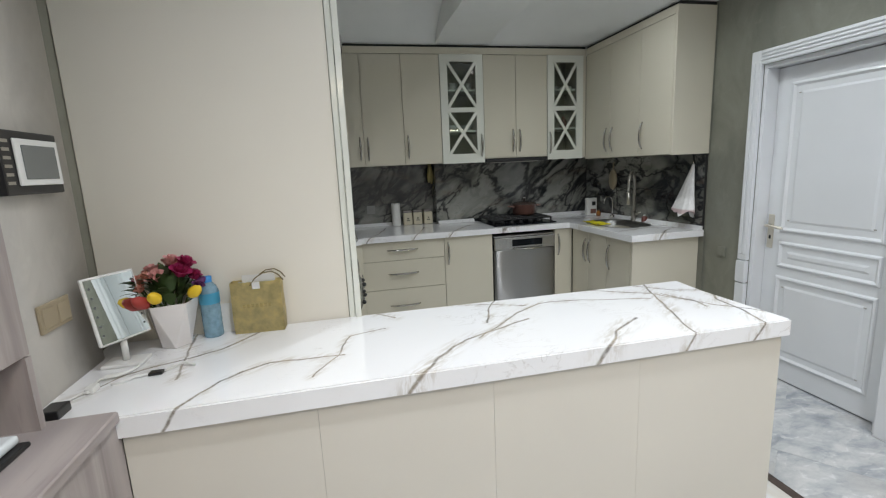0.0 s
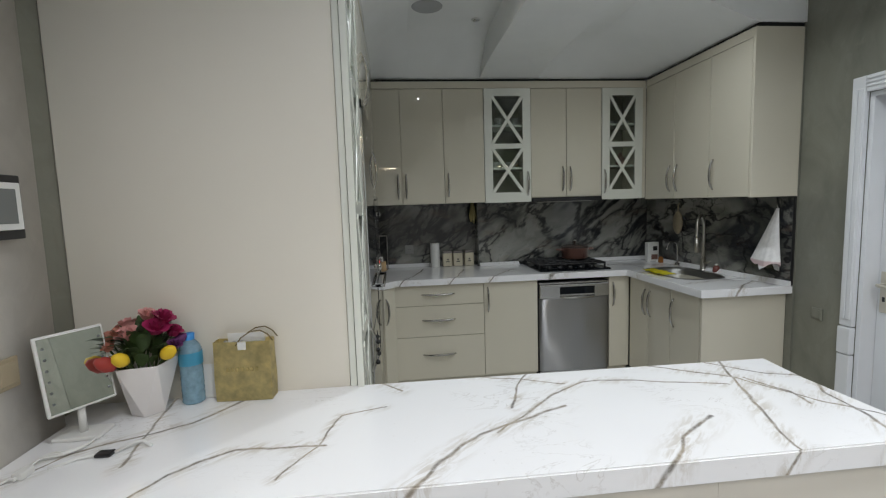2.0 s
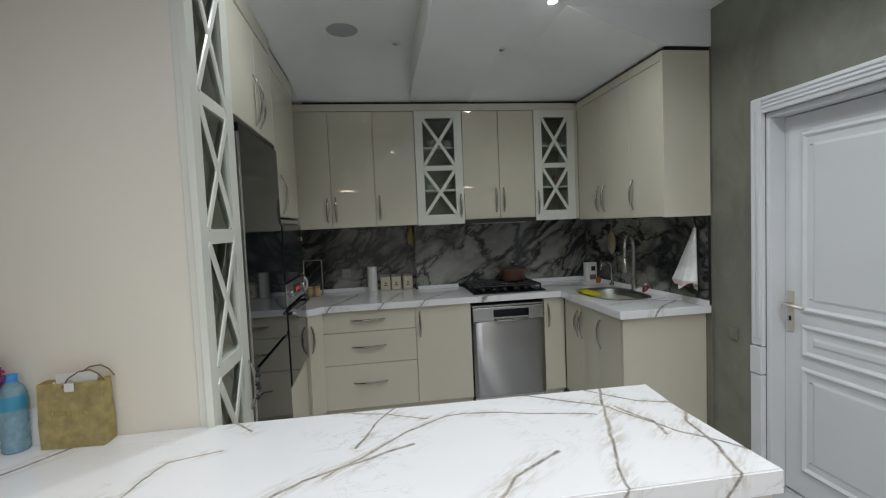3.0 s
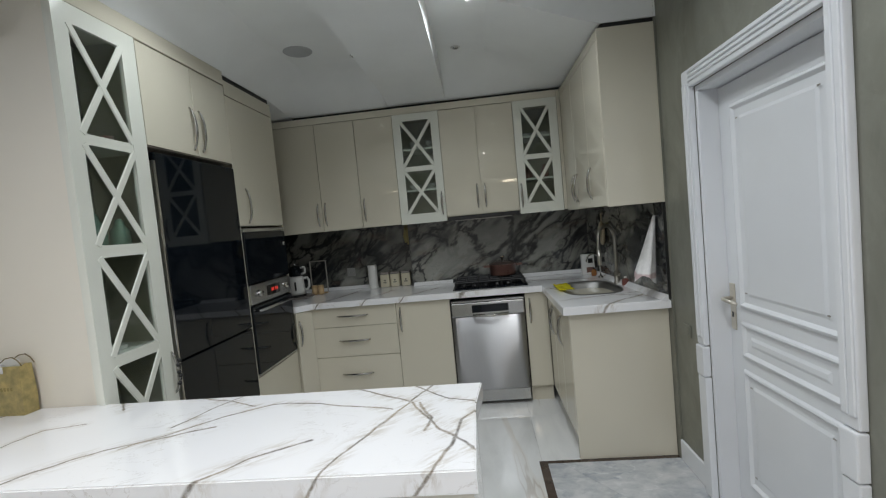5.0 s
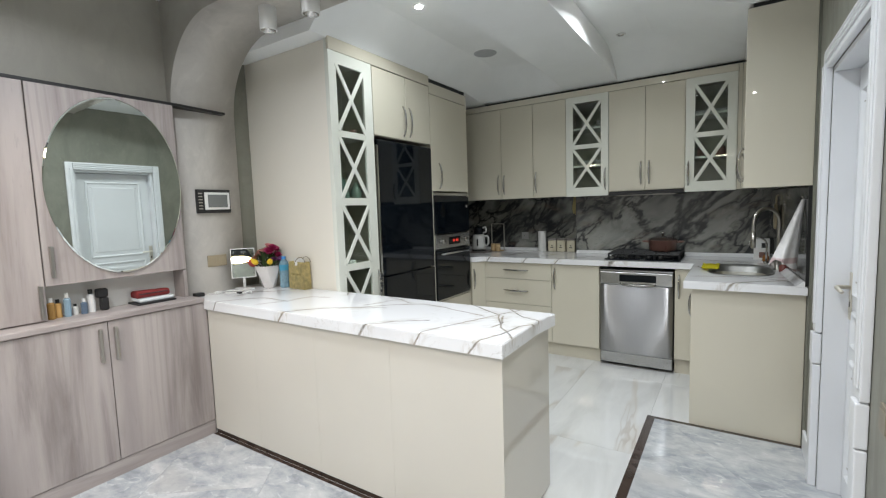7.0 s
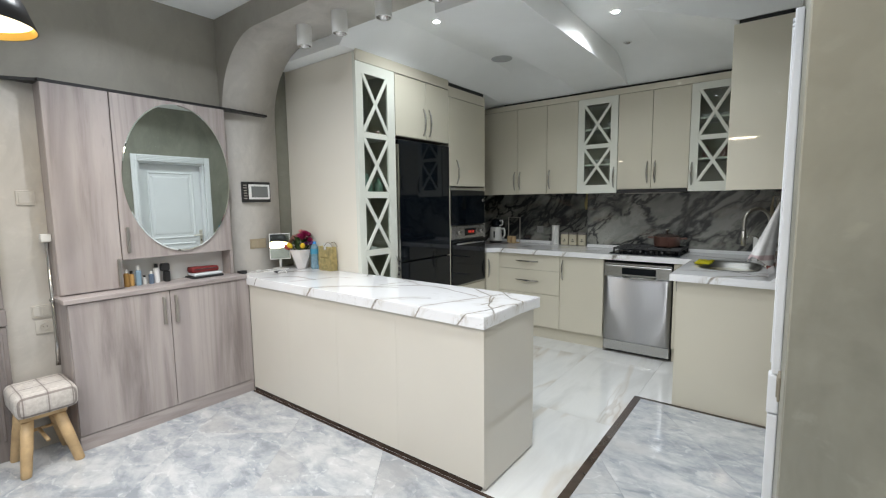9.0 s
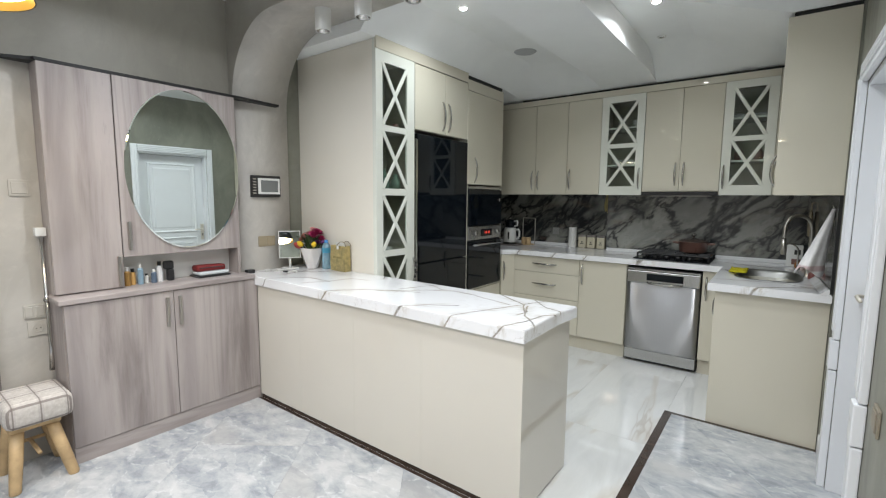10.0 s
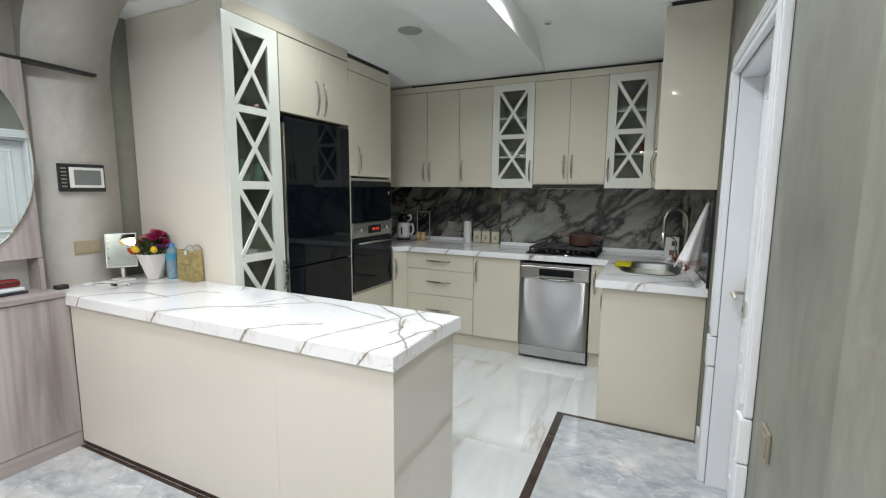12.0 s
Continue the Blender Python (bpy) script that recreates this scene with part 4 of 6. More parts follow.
part("vent_strip", box(TALL_X - 0.009, TALL_X + 0.010, 3.44, 4.045, 1.560, 1.585, 0.002), STEEL_H, mw)
bm = lathe([(0, 0), (0.016, 0), (0.014, 0.014), (0, 0.014)], 18)
bm.transform(Matrix.Translation((TALL_X + 0.012, 3.99, 1.46)) @ Matrix.Rotation(radians(90), 4, "Y"))
part("knob", bm, CHROME, mw, smooth=True)

ov = thing("oven", (TALL_X, 3.44, 0.6), "built-in black glass oven with steel control panel", "oven")
part("body", box(0.1, TALL_X - 0.01, 3.44, 4.045, 0.6, 1.21), BLACK, ov)
part("control_panel", box(TALL_X - 0.009, TALL_X + 0.012, 3.44, 4.045, 1.075, 1.205, 0.003), STEEL_H, ov)
dp = part("display", box(TALL_X + 0.012, TALL_X + 0.014, 3.66, 3.86, 1.105, 1.175, 0.001), BLACK_GLASS, ov)
for i in range(4):
    y = 3.725 + i * 0.024 + (0.01 if i > 1 else 0)
    part("digit", box(TALL_X + 0.014, TALL_X + 0.0148, y, y + 0.012, 1.13, 1.153), RED_LED, dp, "lit red digit")
for ky in (3.55, 3.955):
    bm = lathe([(0, 0), (0.024, 0), (0.020, 0.022), (0, 0.022)], 20)
    bm.transform(Matrix.Translation((TALL_X + 0.012, ky, 1.14)) @ Matrix.Rotation(radians(90), 4, "Y"))
    part("knob", bm, CHROME, ov, smooth=True)
dd = part("door", box(TALL_X - 0.009, TALL_X + 0.014, 3.44, 4.045, 0.615, 1.065, 0.004), BLACK_GLASS, ov)
part("handle", tube([(TALL_X + 0.014, 3.49, 1.03), (TALL_X + 0.045, 3.495, 1.03), (TALL_X + 0.045, 3.99, 1.03), (TALL_X + 0.014, 3.995, 1.03)], 0.009, 8), STEEL_H, dd, "steel bar handle", True)
part("bottom_rail", box(TALL_X - 0.009, TALL_X + 0.012, 3.44, 4.045, 0.60, 0.613, 0.002), STEEL_H, ov)

# ---------------- dishwasher ----------------
dw = thing("dishwasher", (1.86, BASE_Y, 0), "stainless steel dishwasher with black control strip", "dishwasher")
part("body", box(1.862, 2.448, BASE_Y + 0.01, 4.70, 0.02, 0.865), BLACK, dw)


def bowed_door(x0, x1, y0, y1, z0, z1, bulge, n=16):
    """A steel front that swells slightly outwards, with turned edges."""
    bm = bmesh.new()
    cols = []
    for i in range(n + 1):
        s = i / n
        y = y0 - bulge * (1 - (2 * s - 1) ** 2) + (0.006 if i in (0, n) else 0)
        x = x0 + (x1 - x0) * s
        cols.append([bm.verts.new((x, y + (0.005 if z in (z0, z1) else 0), z)) for z in (z0, z0 + 0.008, z1 - 0.008, z1)])
    for a, b in zip(cols, cols[1:]):
        for k in range(3):
            bm.faces.new((a[k], b[k], b[k + 1], a[k + 1]))
    bk = [bm.verts.new(p) for p in ((x0, y1, z0), (x1, y1, z0), (x1, y1, z1), (x0, y1, z1))]
    bm.faces.new(list(reversed(bk)))
    bm.faces.new([c[0] for c in reversed(cols)] + [bk[0], bk[1]])
    bm.faces.new([c[3] for c in cols] + [bk[2], bk[3]])
    bm.faces.new(cols[0] + [bk[3], bk[0]])
    bm.faces.new(list(reversed(cols[-1])) + [bk[1], bk[2]])
    bmesh.ops.recalc_face_normals(bm, faces=bm.faces[:])
    return bm


part("door", bowed_door(1.866, 2.444, BASE_Y - 0.018, BASE_Y + 0.008, 0.13, 0.735, 0.007), STEEL, dw, smooth=True)
cp = part("control_panel", box(1.866, 2.444, BASE_Y - 0.026, BASE_Y + 0.008, 0.738, 0.845, 0.006, 2), STEEL_H, dw)
part("display", box(2.03, 2.32, BASE_Y - 0.0285, BASE_Y - 0.026, 0.765, 0.825, 0.001), BLACK_GLASS, cp)
part("grip", tube([(2.04, BASE_Y - 0.026, 0.748), (2.055, BASE_Y - 0.045, 0.742), (2.18, BASE_Y - 0.052, 0.738), (2.30, BASE_Y - 0.045, 0.742), (2.315, BASE_Y - 0.026, 0.748)], 0.009, 8), CHROME, cp, "", True)
part("top_strip", box(1.866, 2.444, BASE_Y - 0.010, BASE_Y + 0.008, 0.848, 0.862, 0.001), STEEL_H, dw)
part("plinth", box(1.868, 2.442, BASE_Y - 0.004, BASE_Y + 0.01, 0.03, 0.125, 0.002), STEEL_H, dw)

# ---------------- island counter ----------------
isl = thing("island_counter", (1.0, 1.95, 0), "cream peninsula counter with white veined marble top", "kitchen counter")
part("body", box(-0.028, 2.06, 1.713, 2.24, 0.03, 0.842), CREAM_PALE, isl)
part("plinth", box(-0.028, 2.055, 1.704, 2.215, 0.0, 0.03), STRIP, isl, "dark brown plinth strip")
for x0, x1 in ((-0.03, 0.46), (0.46, 0.985), (0.985, 1.50), (1.50, 2.0805)):
    part("front_panel", box(x0 + 0.0004, x1 - 0.0004, 1.70, 1.712, 0.03, 0.842), CREAM_PALE, isl)
part("end_panel", box(2.061, 2.08, 1.7122, 2.235, 0.012, 0.842, 0.0008), CREAM_PALE, isl)
IT = 0.902
part("top", prism([(-0.045, 1.68), (2.092, 1.68), (2.088, 2.07), (2.108, 2.258), (0.60, 2.2745), (-0.296, 2.2745), (-0.296, 2.1305), (-0.249, 2.1305), (-0.249, 1.703), (-0.045, 1.703)], 0.842, IT, 0.004), ISLAND_TOP, isl, "white marble slab with grey-brown veins")

# ---------------- wood wall unit ----------------
WX, VX = -0.03, -0.16
wu = thing("shoe_cabinet", (WX, 0.61, 0), "grey ash-veneer shoe cabinet with two doors on floor", "cabinet")
part("body", box(-0.295, WX - 0.019, 0.61, 1.70, 0.09, 0.885), WOOD, wu)
part("plinth", box(-0.295, WX - 0.006, 0.612, 1.70, 0.0, 0.089), WOOD_TOP, wu)
part("top", box(-0.296, WX + 0.012, 0.59, 1.682, 0.888, 0.918, 0.004), WOOD_TOP, wu)
for y0, y1, hy in ((0.612, 1.145, 1.105), (1.147, 1.698, 1.178)):
    d = part("door", box(WX - 0.018, WX, y0 + 0.001, y1 - 0.001, 0.093, 0.884, 0.0015), WOOD, wu)
    part("handle", box(WX, WX + 0.022, hy - 0.008, hy + 0.008, 0.665, 0.85, 0.003), NICKEL, d, "flat nickel bar handle")
tw = thing("tall_wall_cabinet", (VX, 0.61, 0.918), "tall grey ash-veneer cabinet standing on the shoe cabinet", "cabinet")
part("body", box(-0.295, VX - 0.019, 0.612, 0.935, 0.918, 2.15), WOOD, tw)
d = part("door", box(VX - 0.018, VX, 0.613, 0.933, 0.925, 2.148, 0.0015), WOOD, tw)
part("handle", box(VX, VX + 0.022, 0.905, 0.921, 0.935, 1.11, 0.003), NICKEL, d, "flat nickel bar handle")
mc = thing("mirror_cabinet", (VX, 0.937, 1.10), "grey ash-veneer cabinet with large oval mirror on its door", "cabinet")
part("body", box(-0.295, VX - 0.019, 0.938, 1.655, 1.10, 2.15), WOOD, mc)
part("side", box(-0.295, VX, 1.635, 1.655, 0.918, 1.098), WOOD, mc)
part("niche_back", box(-0.296, -0.288, 0.938, 1.634, 0.918, 1.098), PLASTIC, mc, "pale niche back panel")
d = part("door", box(VX - 0.018, VX, 0.939, 1.654, 1.102, 2.148, 0.0015), WOOD, mc)
part("handle", box(VX, VX + 0.022, 0.966, 0.982, 1.145, 1.31, 0.003), NICKEL, d, "flat nickel bar handle")
bm = lathe([(0, 0.007), (0.982, 0.007), (0.998, 0.004), (1.0, 0.0), (0, 0.0)], 96)
bm.transform(Matrix.Translation((VX + 0.0068, 1.312, 1.63)) @ Matrix.Rotation(radians(-1.0), 4, "Z") @ Matrix.Diagonal((1, 0.342, 0.50, 1)) @ Matrix.Rotation(radians(90), 4, "Y"))
mo = part("mirror", bm, MIRROR, d, "bevelled oval mirror")
single("black_board", prism([(-0.29, 0.44), (-0.19, 0.60), (-0.168, 0.61), (-0.168, 1.66), (-0.168, 1.70), (-0.20, 2.03), (-0.247, 2.03), (-0.247, 1.684), (-0.29, 1.684)], 2.152, 2.168), BLACK, "thin black board lying on top of wall cabinets", "board")

# ---------------- doorway in the right wall ----------------
door = thing("door_1", DOORWALL, "white panelled interior door, closed, with brass lever handle", "door")
door["kind"] = "structure"


def dpart(name, bm, mat, parent, label="", smooth=False):
    bm.transform(DOORWALL)
    return part(name, bm, mat, parent, label, smooth)


def casing(u0, u1):
    """An upright casing with a fluted face and a ring block at hip height."""
    bm = bmesh.new()
    for z0, z1, out in ((0.0, 0.62, 0.034), (0.625, 0.775, 0.038), (0.78, DTOP + CH, 0.028)):
        add_box(bm, u0, u1, -out, -0.001, z0, z1, 0.006, 2)
    for k in (0.3, 0.7):
        c = u0 + (u1 - u0) * k
        add_box(bm, c - 0.012, c + 0.012, -0.034, -0.026, 0.82, DTOP + 0.02, 0.003)
    return bm


dpart("casing", casing(D0 - CW, D0), DOOR_WHITE, door)
dpart("casing", casing(D1, D1 + CW), DOOR_WHITE, door)
bm = box(D0 + 0.001, D1 - 0.001, -0.028, -0.001, DTOP, DTOP + CH, 0.006, 2)
for z in (0.022, 0.042, 0.062):
    add_box(bm, D0 + 0.002, D1 - 0.002, -0.035, -0.024, DTOP + z, DTOP + z + 0.012, 0.003)
dpart("head_casing", bm, DOOR_WHITE, door)
for u0, u1, z0, z1 in ((D0 + 0.0005, D0 + 0.025, 0, DTOP - 0.026), (D1 - 0.025, D1 - 0.0005, 0, DTOP - 0.026), (D0 + 0.0005, D1 - 0.0005, DTOP - 0.025, DTOP - 0.001)):
    dpart("jamb", box(u0, u1, 0.0, 0.18, z0, z1, 0.001), DOOR_WHITE, door)
L0, L1, LD = D0 + 0.026, D1 - 0.028, 0.088
leaf = dpart("leaf", box(L0, L1, LD, LD + 0.04, 0.008, DTOP - 0.03, 0.002), DOOR_WHITE, door)


def moulding(u0, u1, z0, z1, w=0.03):
    """A raised frame around a sunk panel, with a field in the middle."""
    bm = bmesh.new()
    outer = [(u0, z0), (u1, z0), (u1, z1), (u0, z1)]
    rings = []
    for inset, d in ((0, 0.0), (0.008, -0.010), (0.016, -0.012), (w, 0.001), (w + 0.03, 0.001), (w + 0.045, -0.005)):
        rings.append([bm.verts.new((u + inset * su, LD + d - 0.0005, z + inset * sz)) for (u, z), (su, sz) in zip(outer, ((1, 1), (-1, 1), (-1, -1), (1, -1)))])
    for a, b in zip(rings, rings[1:]):
        for i in range(4):
            bm.faces.new((a[i], a[(i + 1) % 4], b[(i + 1) % 4], b[i]))
    bm.faces.new(rings[-1])
    bmesh.ops.recalc_face_normals(bm, faces=bm.faces[:])
    return bm


for z0, z1 in ((0.14, 0.70), (0.755, 0.925), (0.985, 1.90)):
    dpart("moulding", moulding(L0 + 0.095, L1 - 0.095, z0, z1), DOOR_WHITE, leaf)
for u in (L0 + 0.15, L1 - 0.15):
    for z in (0.21, 0.63, 1.06, 1.83):
        dpart("stud", box(u - 0.007, u + 0.007, LD - 0.0085, LD - 0.005, z - 0.003, z + 0.003, 0.001), NICKEL, leaf, "small grey mark")
BRASS = plain("pale_brass", (0.66, 0.62, 0.54), 0.35, 0.6)
dpart("handle_plate", box(L0 + 0.014, L0 + 0.056, LD - 0.006, LD, 0.87, 1.09, 0.003), BRASS, leaf, "pale brass handle plate")
dpart("lever", tube([(L0 + 0.035, LD - 0.004, 1.02), (L0 + 0.035, LD - 0.05, 1.02), (L0 + 0.05, LD - 0.056, 1.02), (L0 + 0.15, LD - 0.054, 1.015)], 0.009, 8), BRASS, leaf, "pale brass lever", True)
dpart("keyhole", box(L0 + 0.028, L0 + 0.042, LD - 0.0075, LD - 0.006, 0.93, 0.955, 0.001), BLACK, leaf)


def plate(name, m, w, h, label, mat, gangs=1, sockets=False):
    """A switch or socket plate, upright on a wall; m puts its face outwards."""
    t = thing(name, m, label, "socket" if sockets else "switch")
    bm = box(-w / 2, w / 2, -0.009, -0.0005, -h / 2, h / 2, 0.003, 2)
    part("frame", bm, mat, t, local=True)
    for g in range(gangs):
        cx = -w / 2 + w * (g + 0.5) / gangs
        if sockets:
            bm = lathe([(0, 0.0), (0.02, 0.0), (0.02, 0.003), (0.023, 0.003), (0.023, -0.001)], 20)
            bm.transform(Matrix.Translation((cx, -0.0098, 0)) @ Matrix.Rotation(radians(90), 4, "X"))
            s = part("socket_well", bm, mat, t, local=True)
            for dx in (-0.0095, 0.0095):
                part("hole", box(cx + dx - 0.0025, cx + dx + 0.0025, -0.0112, -0.0095, -0.0025, 0.0025), BLACK, t, local=True)
        else:
            part("rocker", box(cx - w / gangs * 0.38, cx + w / gangs * 0.38, -0.0125, -0.008, -h * 0.36, h * 0.36, 0.002), mat, t, local=True)
    return t


FACE_X = Matrix.Rotation(radians(90), 4, "Z")  # a plate's front turned to +x


def on_left(y, z, x=-0.30):
    return Matrix.Translation((x, y, z)) @ FACE_X


WALL_PLASTIC = plain("pale_beige_plastic", (0.47, 0.445, 0.40), 0.4)
SOCKET_GREY = plain("grey_plastic", (0.30, 0.30, 0.29), 0.4)
plate("light_switch", on_left(1.918, 1.125, ARCH_X), 0.14, 0.08, "beige double switch plate on the arch wall", BEIGE_PLASTIC, 2)
plate("light_switch", on_left(0.53, 1.50), 0.085, 0.085, "beige blank switch plate on the wall", BEIGE_WALL, 1)
plate("light_switch", on_left(0.545, 0.83), 0.09, 0.075, "pale beige double switch on the wall", WALL_PLASTIC, 2)
plate("wall_socket", on_left(0.555, 0.735), 0.088, 0.082, "pale beige wall socket below a switch", WALL_PLASTIC, 1, True)
plate("wall_socket", Matrix.Translation((0.857, 4.931, 1.105)), 0.08, 0.08, "grey socket on the marble backsplash", SOCKET_GREY, 1, True)
plate("light_switch", DOORWALL @ Matrix.Translation((1.44, 0, 0.80)), 0.085, 0.085, "taupe switch plate on the wall beside the door", TAUPE, 1)
plate("light_switch", DOORWALL @ Matrix.Translation((0.14, 0, 0.80)), 0.07, 0.07, "greyish switch plate between door and cabinets", GREY_WALL, 1)

ic = thing("video_intercom", on_left(1.918, 1.545, ARCH_X), "black video intercom with white bezel and grey screen", "intercom")
part("housing", box(-0.12, 0.12, -0.028, -0.0005, -0.082, 0.082, 0.005, 2), BLACK, ic, local=True)
bz = part("bezel", box(-0.072, 0.11, -0.034, -0.0285, -0.058, 0.062, 0.003, 2), PLASTIC, ic, "white bezel", local=True)
SCREEN = plain("grey_screen", (0.16, 0.17, 0.165), 0.12)
part("screen", box(-0.05, 0.092, -0.0358, -0.0345, -0.042, 0.046, 0.001), SCREEN, ic, "grey dark screen", local=True)
for i in range(6):
    part("speaker_slot", box(-0.112, -0.085, -0.0295, -0.0284, -0.055 + i * 0.021, -0.047 + i * 0.021), NICKEL, ic, local=True)

# entrance door casing at the far left of the hall
ent = thing("entrance_door", (-0.3, 0.3, 0), "dark entrance door with brown ash casing", "door")
bm = bmesh.new()
add_box(bm, -0.2985, -0.262, 0.275, 0.385, 0.0, 0.775, 0.006, 2)
add_box(bm, -0.2985, -0.252, 0.27, 0.39, 0.78, 0.875, 0.008, 2)
add_box(bm, -0.2985, -0.262, 0.275, 0.385, 0.88, 2.12, 0.006, 2)
cs = part("casing", bm, WOOD_DARK, ent, "brown ash casing")
for y in (0.302, 0.33, 0.358):
    part("flute", box(-0.263, -0.256, y - 0.007, y + 0.007, 0.12, 0.74, 0.003), WOOD_DARK, cs)
    part("flute", box(-0.263, -0.256, y - 0.007, y + 0.007, 0.92, 2.08, 0.003), WOOD_DARK, cs)
part("leaf", box(-0.299, -0.28, -0.62, 0.274, 0.0, 2.05, 0.003), plain("dark_green_door", (0.012, 0.02, 0.018), 0.3), ent)
part("head_casing", box(-0.2985, -0.262, -0.75, 0.385, 2.122, 2.23, 0.006, 2), WOOD_DARK, ent)
single("doormat", box(-0.20, 0.14, -0.35, 0.20, 0.001, 0.014, 0.004, 2), plain("dark_mat", (0.03, 0.032, 0.035), 0.9, grain=0.6), "dark grey textile doormat on the marble floor", "doormat")

rod = thing("shoehorn", (-0.24, 0.598, 0.5), "long chrome shoehorn with white square head, hung beside cabinet", "shoehorn")
part("rod", tube([(-0.235, 0.590, 1.24), (-0.235, 0.590, 0.62), (-0.235, 0.586, 0.5)], [0.010, 0.010, 0.013], 10), CHROME, rod, smooth=True)
part("head", box(-0.26, -0.212, 0.563, 0.609, 1.245, 1.29, 0.004, 2), PLASTIC, rod, "white square head")
part("hook", tube([(-0.235, 0.5945, 0.9), (-0.20, 0.585, 0.9), (-0.19, 0.575, 0.905)], 0.012, 8), CHROME, rod, smooth=True)

# ---------------- ceiling fittings ----------------


def downlight(x, y, z, lit, label, r=0.042):
    t = thing("ceiling_spotlight", (x, y, z), label, "ceiling light", "recessed ceiling spotlights")
    bm = lathe([(r * 0.72, -0.002), (r * 0.8, -0.008), (r, -0.007), (r * 1.05, -0.0005)], 28)
    bm.transform(Matrix.Translation((x, y, z)))
    part("ring", bm, PLASTIC, t, smooth=True)
    bm = lathe([(0, -0.014), (r * 0.35, -0.013), (r * 0.6, -0.010), (r * 0.73, -0.004), (r * 0.73, -0.001), (0, -0.001)], 24)
    bm.transform(Matrix.Translation((x, y, z)))
    part("lens", bm, LAMP_ON if lit else STEEL_H, t, "bright lit lens" if lit else "unlit lens")


for kx, ky, kz in KITCHEN_SPOTS:
    downlight(kx, ky, kz, True, "lit recessed ceiling spotlight in white ceiling", 0.034)
# fittings for all hall spots, the three added unseen ones included
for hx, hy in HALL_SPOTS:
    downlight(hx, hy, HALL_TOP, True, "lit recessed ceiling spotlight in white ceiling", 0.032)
for kx, ky, kz in ((2.09, 3.91, RIGHT_TOP), (1.35, 3.93, LEFT_TOP)):
    downlight(kx, ky, kz - 0.002, False, "unlit recessed ceiling spotlight in white ceiling", 0.032)
sp = thing("ceiling_speaker", (1.0, 3.745, LEFT_TOP), "round flush ceiling speaker with grey grille", "speaker")
bm = lathe([(0, -0.006), (0.085, -0.006), (0.095, -0.004), (0.1, -0.0005)], 36)
bm.transform(Matrix.Translation((1.0, 3.745, LEFT_TOP)))
part("grille", bm, plain("grey_grille", (0.42, 0.43, 0.44), 0.7, grain=0.5, grain_scale=500), sp)

tubes = []
for x in (0.50, 0.87, 1.26, 1.65):
    t = thing("surface_spotlight", (x, 1.91, ARCH_TOP), "white cylindrical surface spotlight under the arch, unlit", "ceiling light", "cylinder spotlights under the arch")
    bm = lathe([(0, 0), (0.05, 0), (0.05, -0.132), (0.045, -0.135), (0.04, -0.112), (0.0, -0.095)], 32)
    bm.transform(Matrix.Translation((x, 1.91, ARCH_TOP)))
    part("cylinder", bm, PLASTIC, t, smooth=False)
    bm = lathe([(0.0, -0.104), (0.024, -0.108), (0.042, -0.132)], 24)
    bm.transform(Matrix.Translation((x, 1.91, ARCH_TOP)))
    part("reflector", bm, CHROME, t, "silver reflector", True)

GOLD_LINING = plain("gold_lining", (0.85, 0.55, 0.14), 0.32, 0.6)


def pendant(x, y):
    pd = thing("pendant_lamp", (x, y, HALL_TOP), "lit pendant lamp, black outside and gold inside", "pendant lamp", "pendant lamps in the hall")
    for name, prof, mat, up, label in (
            ("shade", [(0.012, 0.235), (0.05, 0.23), (0.10, 0.19), (0.165, 0.10), (0.20, 0.0), (0.197, 0.0)], BLACK, 2.155, ""),
            ("lining", [(0.196, 0.001), (0.16, 0.098), (0.095, 0.185), (0.045, 0.224), (0.0, 0.226)], GOLD_LINING, 2.155, "gold lining"),
            ("diffuser", [(0.188, 0.03), (0.10, 0.024), (0, 0.022)], LAMP_WARM, 2.155, "glowing warm diffuser"),
            ("rose", [(0, 0), (0.05, 0), (0.045, -0.02), (0, -0.022)], BLACK, HALL_TOP, "")):
        bm = lathe(prof, 48)
        bm.transform(Matrix.Translation((x, y, up)))
        part(name, bm, mat, pd, label, True)
    part("cord", tube([(x, y, 2.385), (x, y, HALL_TOP - 0.02)], 0.004, 6), BLACK, pd)


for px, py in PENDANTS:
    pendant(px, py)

# ---------------- stool ----------------


def tartan():
    m = Mat("tartan_cloth", (0.6, 0.56, 0.5), 0.9)
    sep = m.nt.nodes.new("ShaderNodeSeparateXYZ")
    m.link(m.co(), sep.inputs[0])
    col = m.ramp(m.noise(m.co(), 60, 3), [(0.3, (0.50, 0.46, 0.42)), (0.7, (0.64, 0.60, 0.56))])
    for axis, period, w, dark in ((0, 0.125, 0.006, 0.75), (0, 0.0625, 0.004, 0.4), (0, 0.125, 0.03, 0.12), (1, 0.105, 0.006, 0.7), (1, 0.105, 0.022, 0.14)):
        f = m.math("FRACT", m.math("DIVIDE", sep.outputs[axis], period))
        band = m.grey(m.math("ABSOLUTE", m.math("SUBTRACT", f, 0.5)), w / period * 0.6, w / period * 0.4)
        col = m.mix(m.math("MULTIPLY", band, dark), col, (0.16, 0.13, 0.12))
    m.colour(col)
    m.bump(m.noise(m.co(), 500, 2), 0.4, 0.001)
    return m.m


PINE = plain("pale_pine", (0.52, 0.36, 0.19), 0.5, amount=0.18, scale=14)
st = thing("footstool", (-0.10, 0.47, 0), "small stool with tartan cushion and four splayed pine legs", "stool")
part("cushion", box(-0.25, 0.07, 0.335, 0.605, 0.325, 0.455, 0.045, 4), tartan(), st, "beige tartan cushion", True)
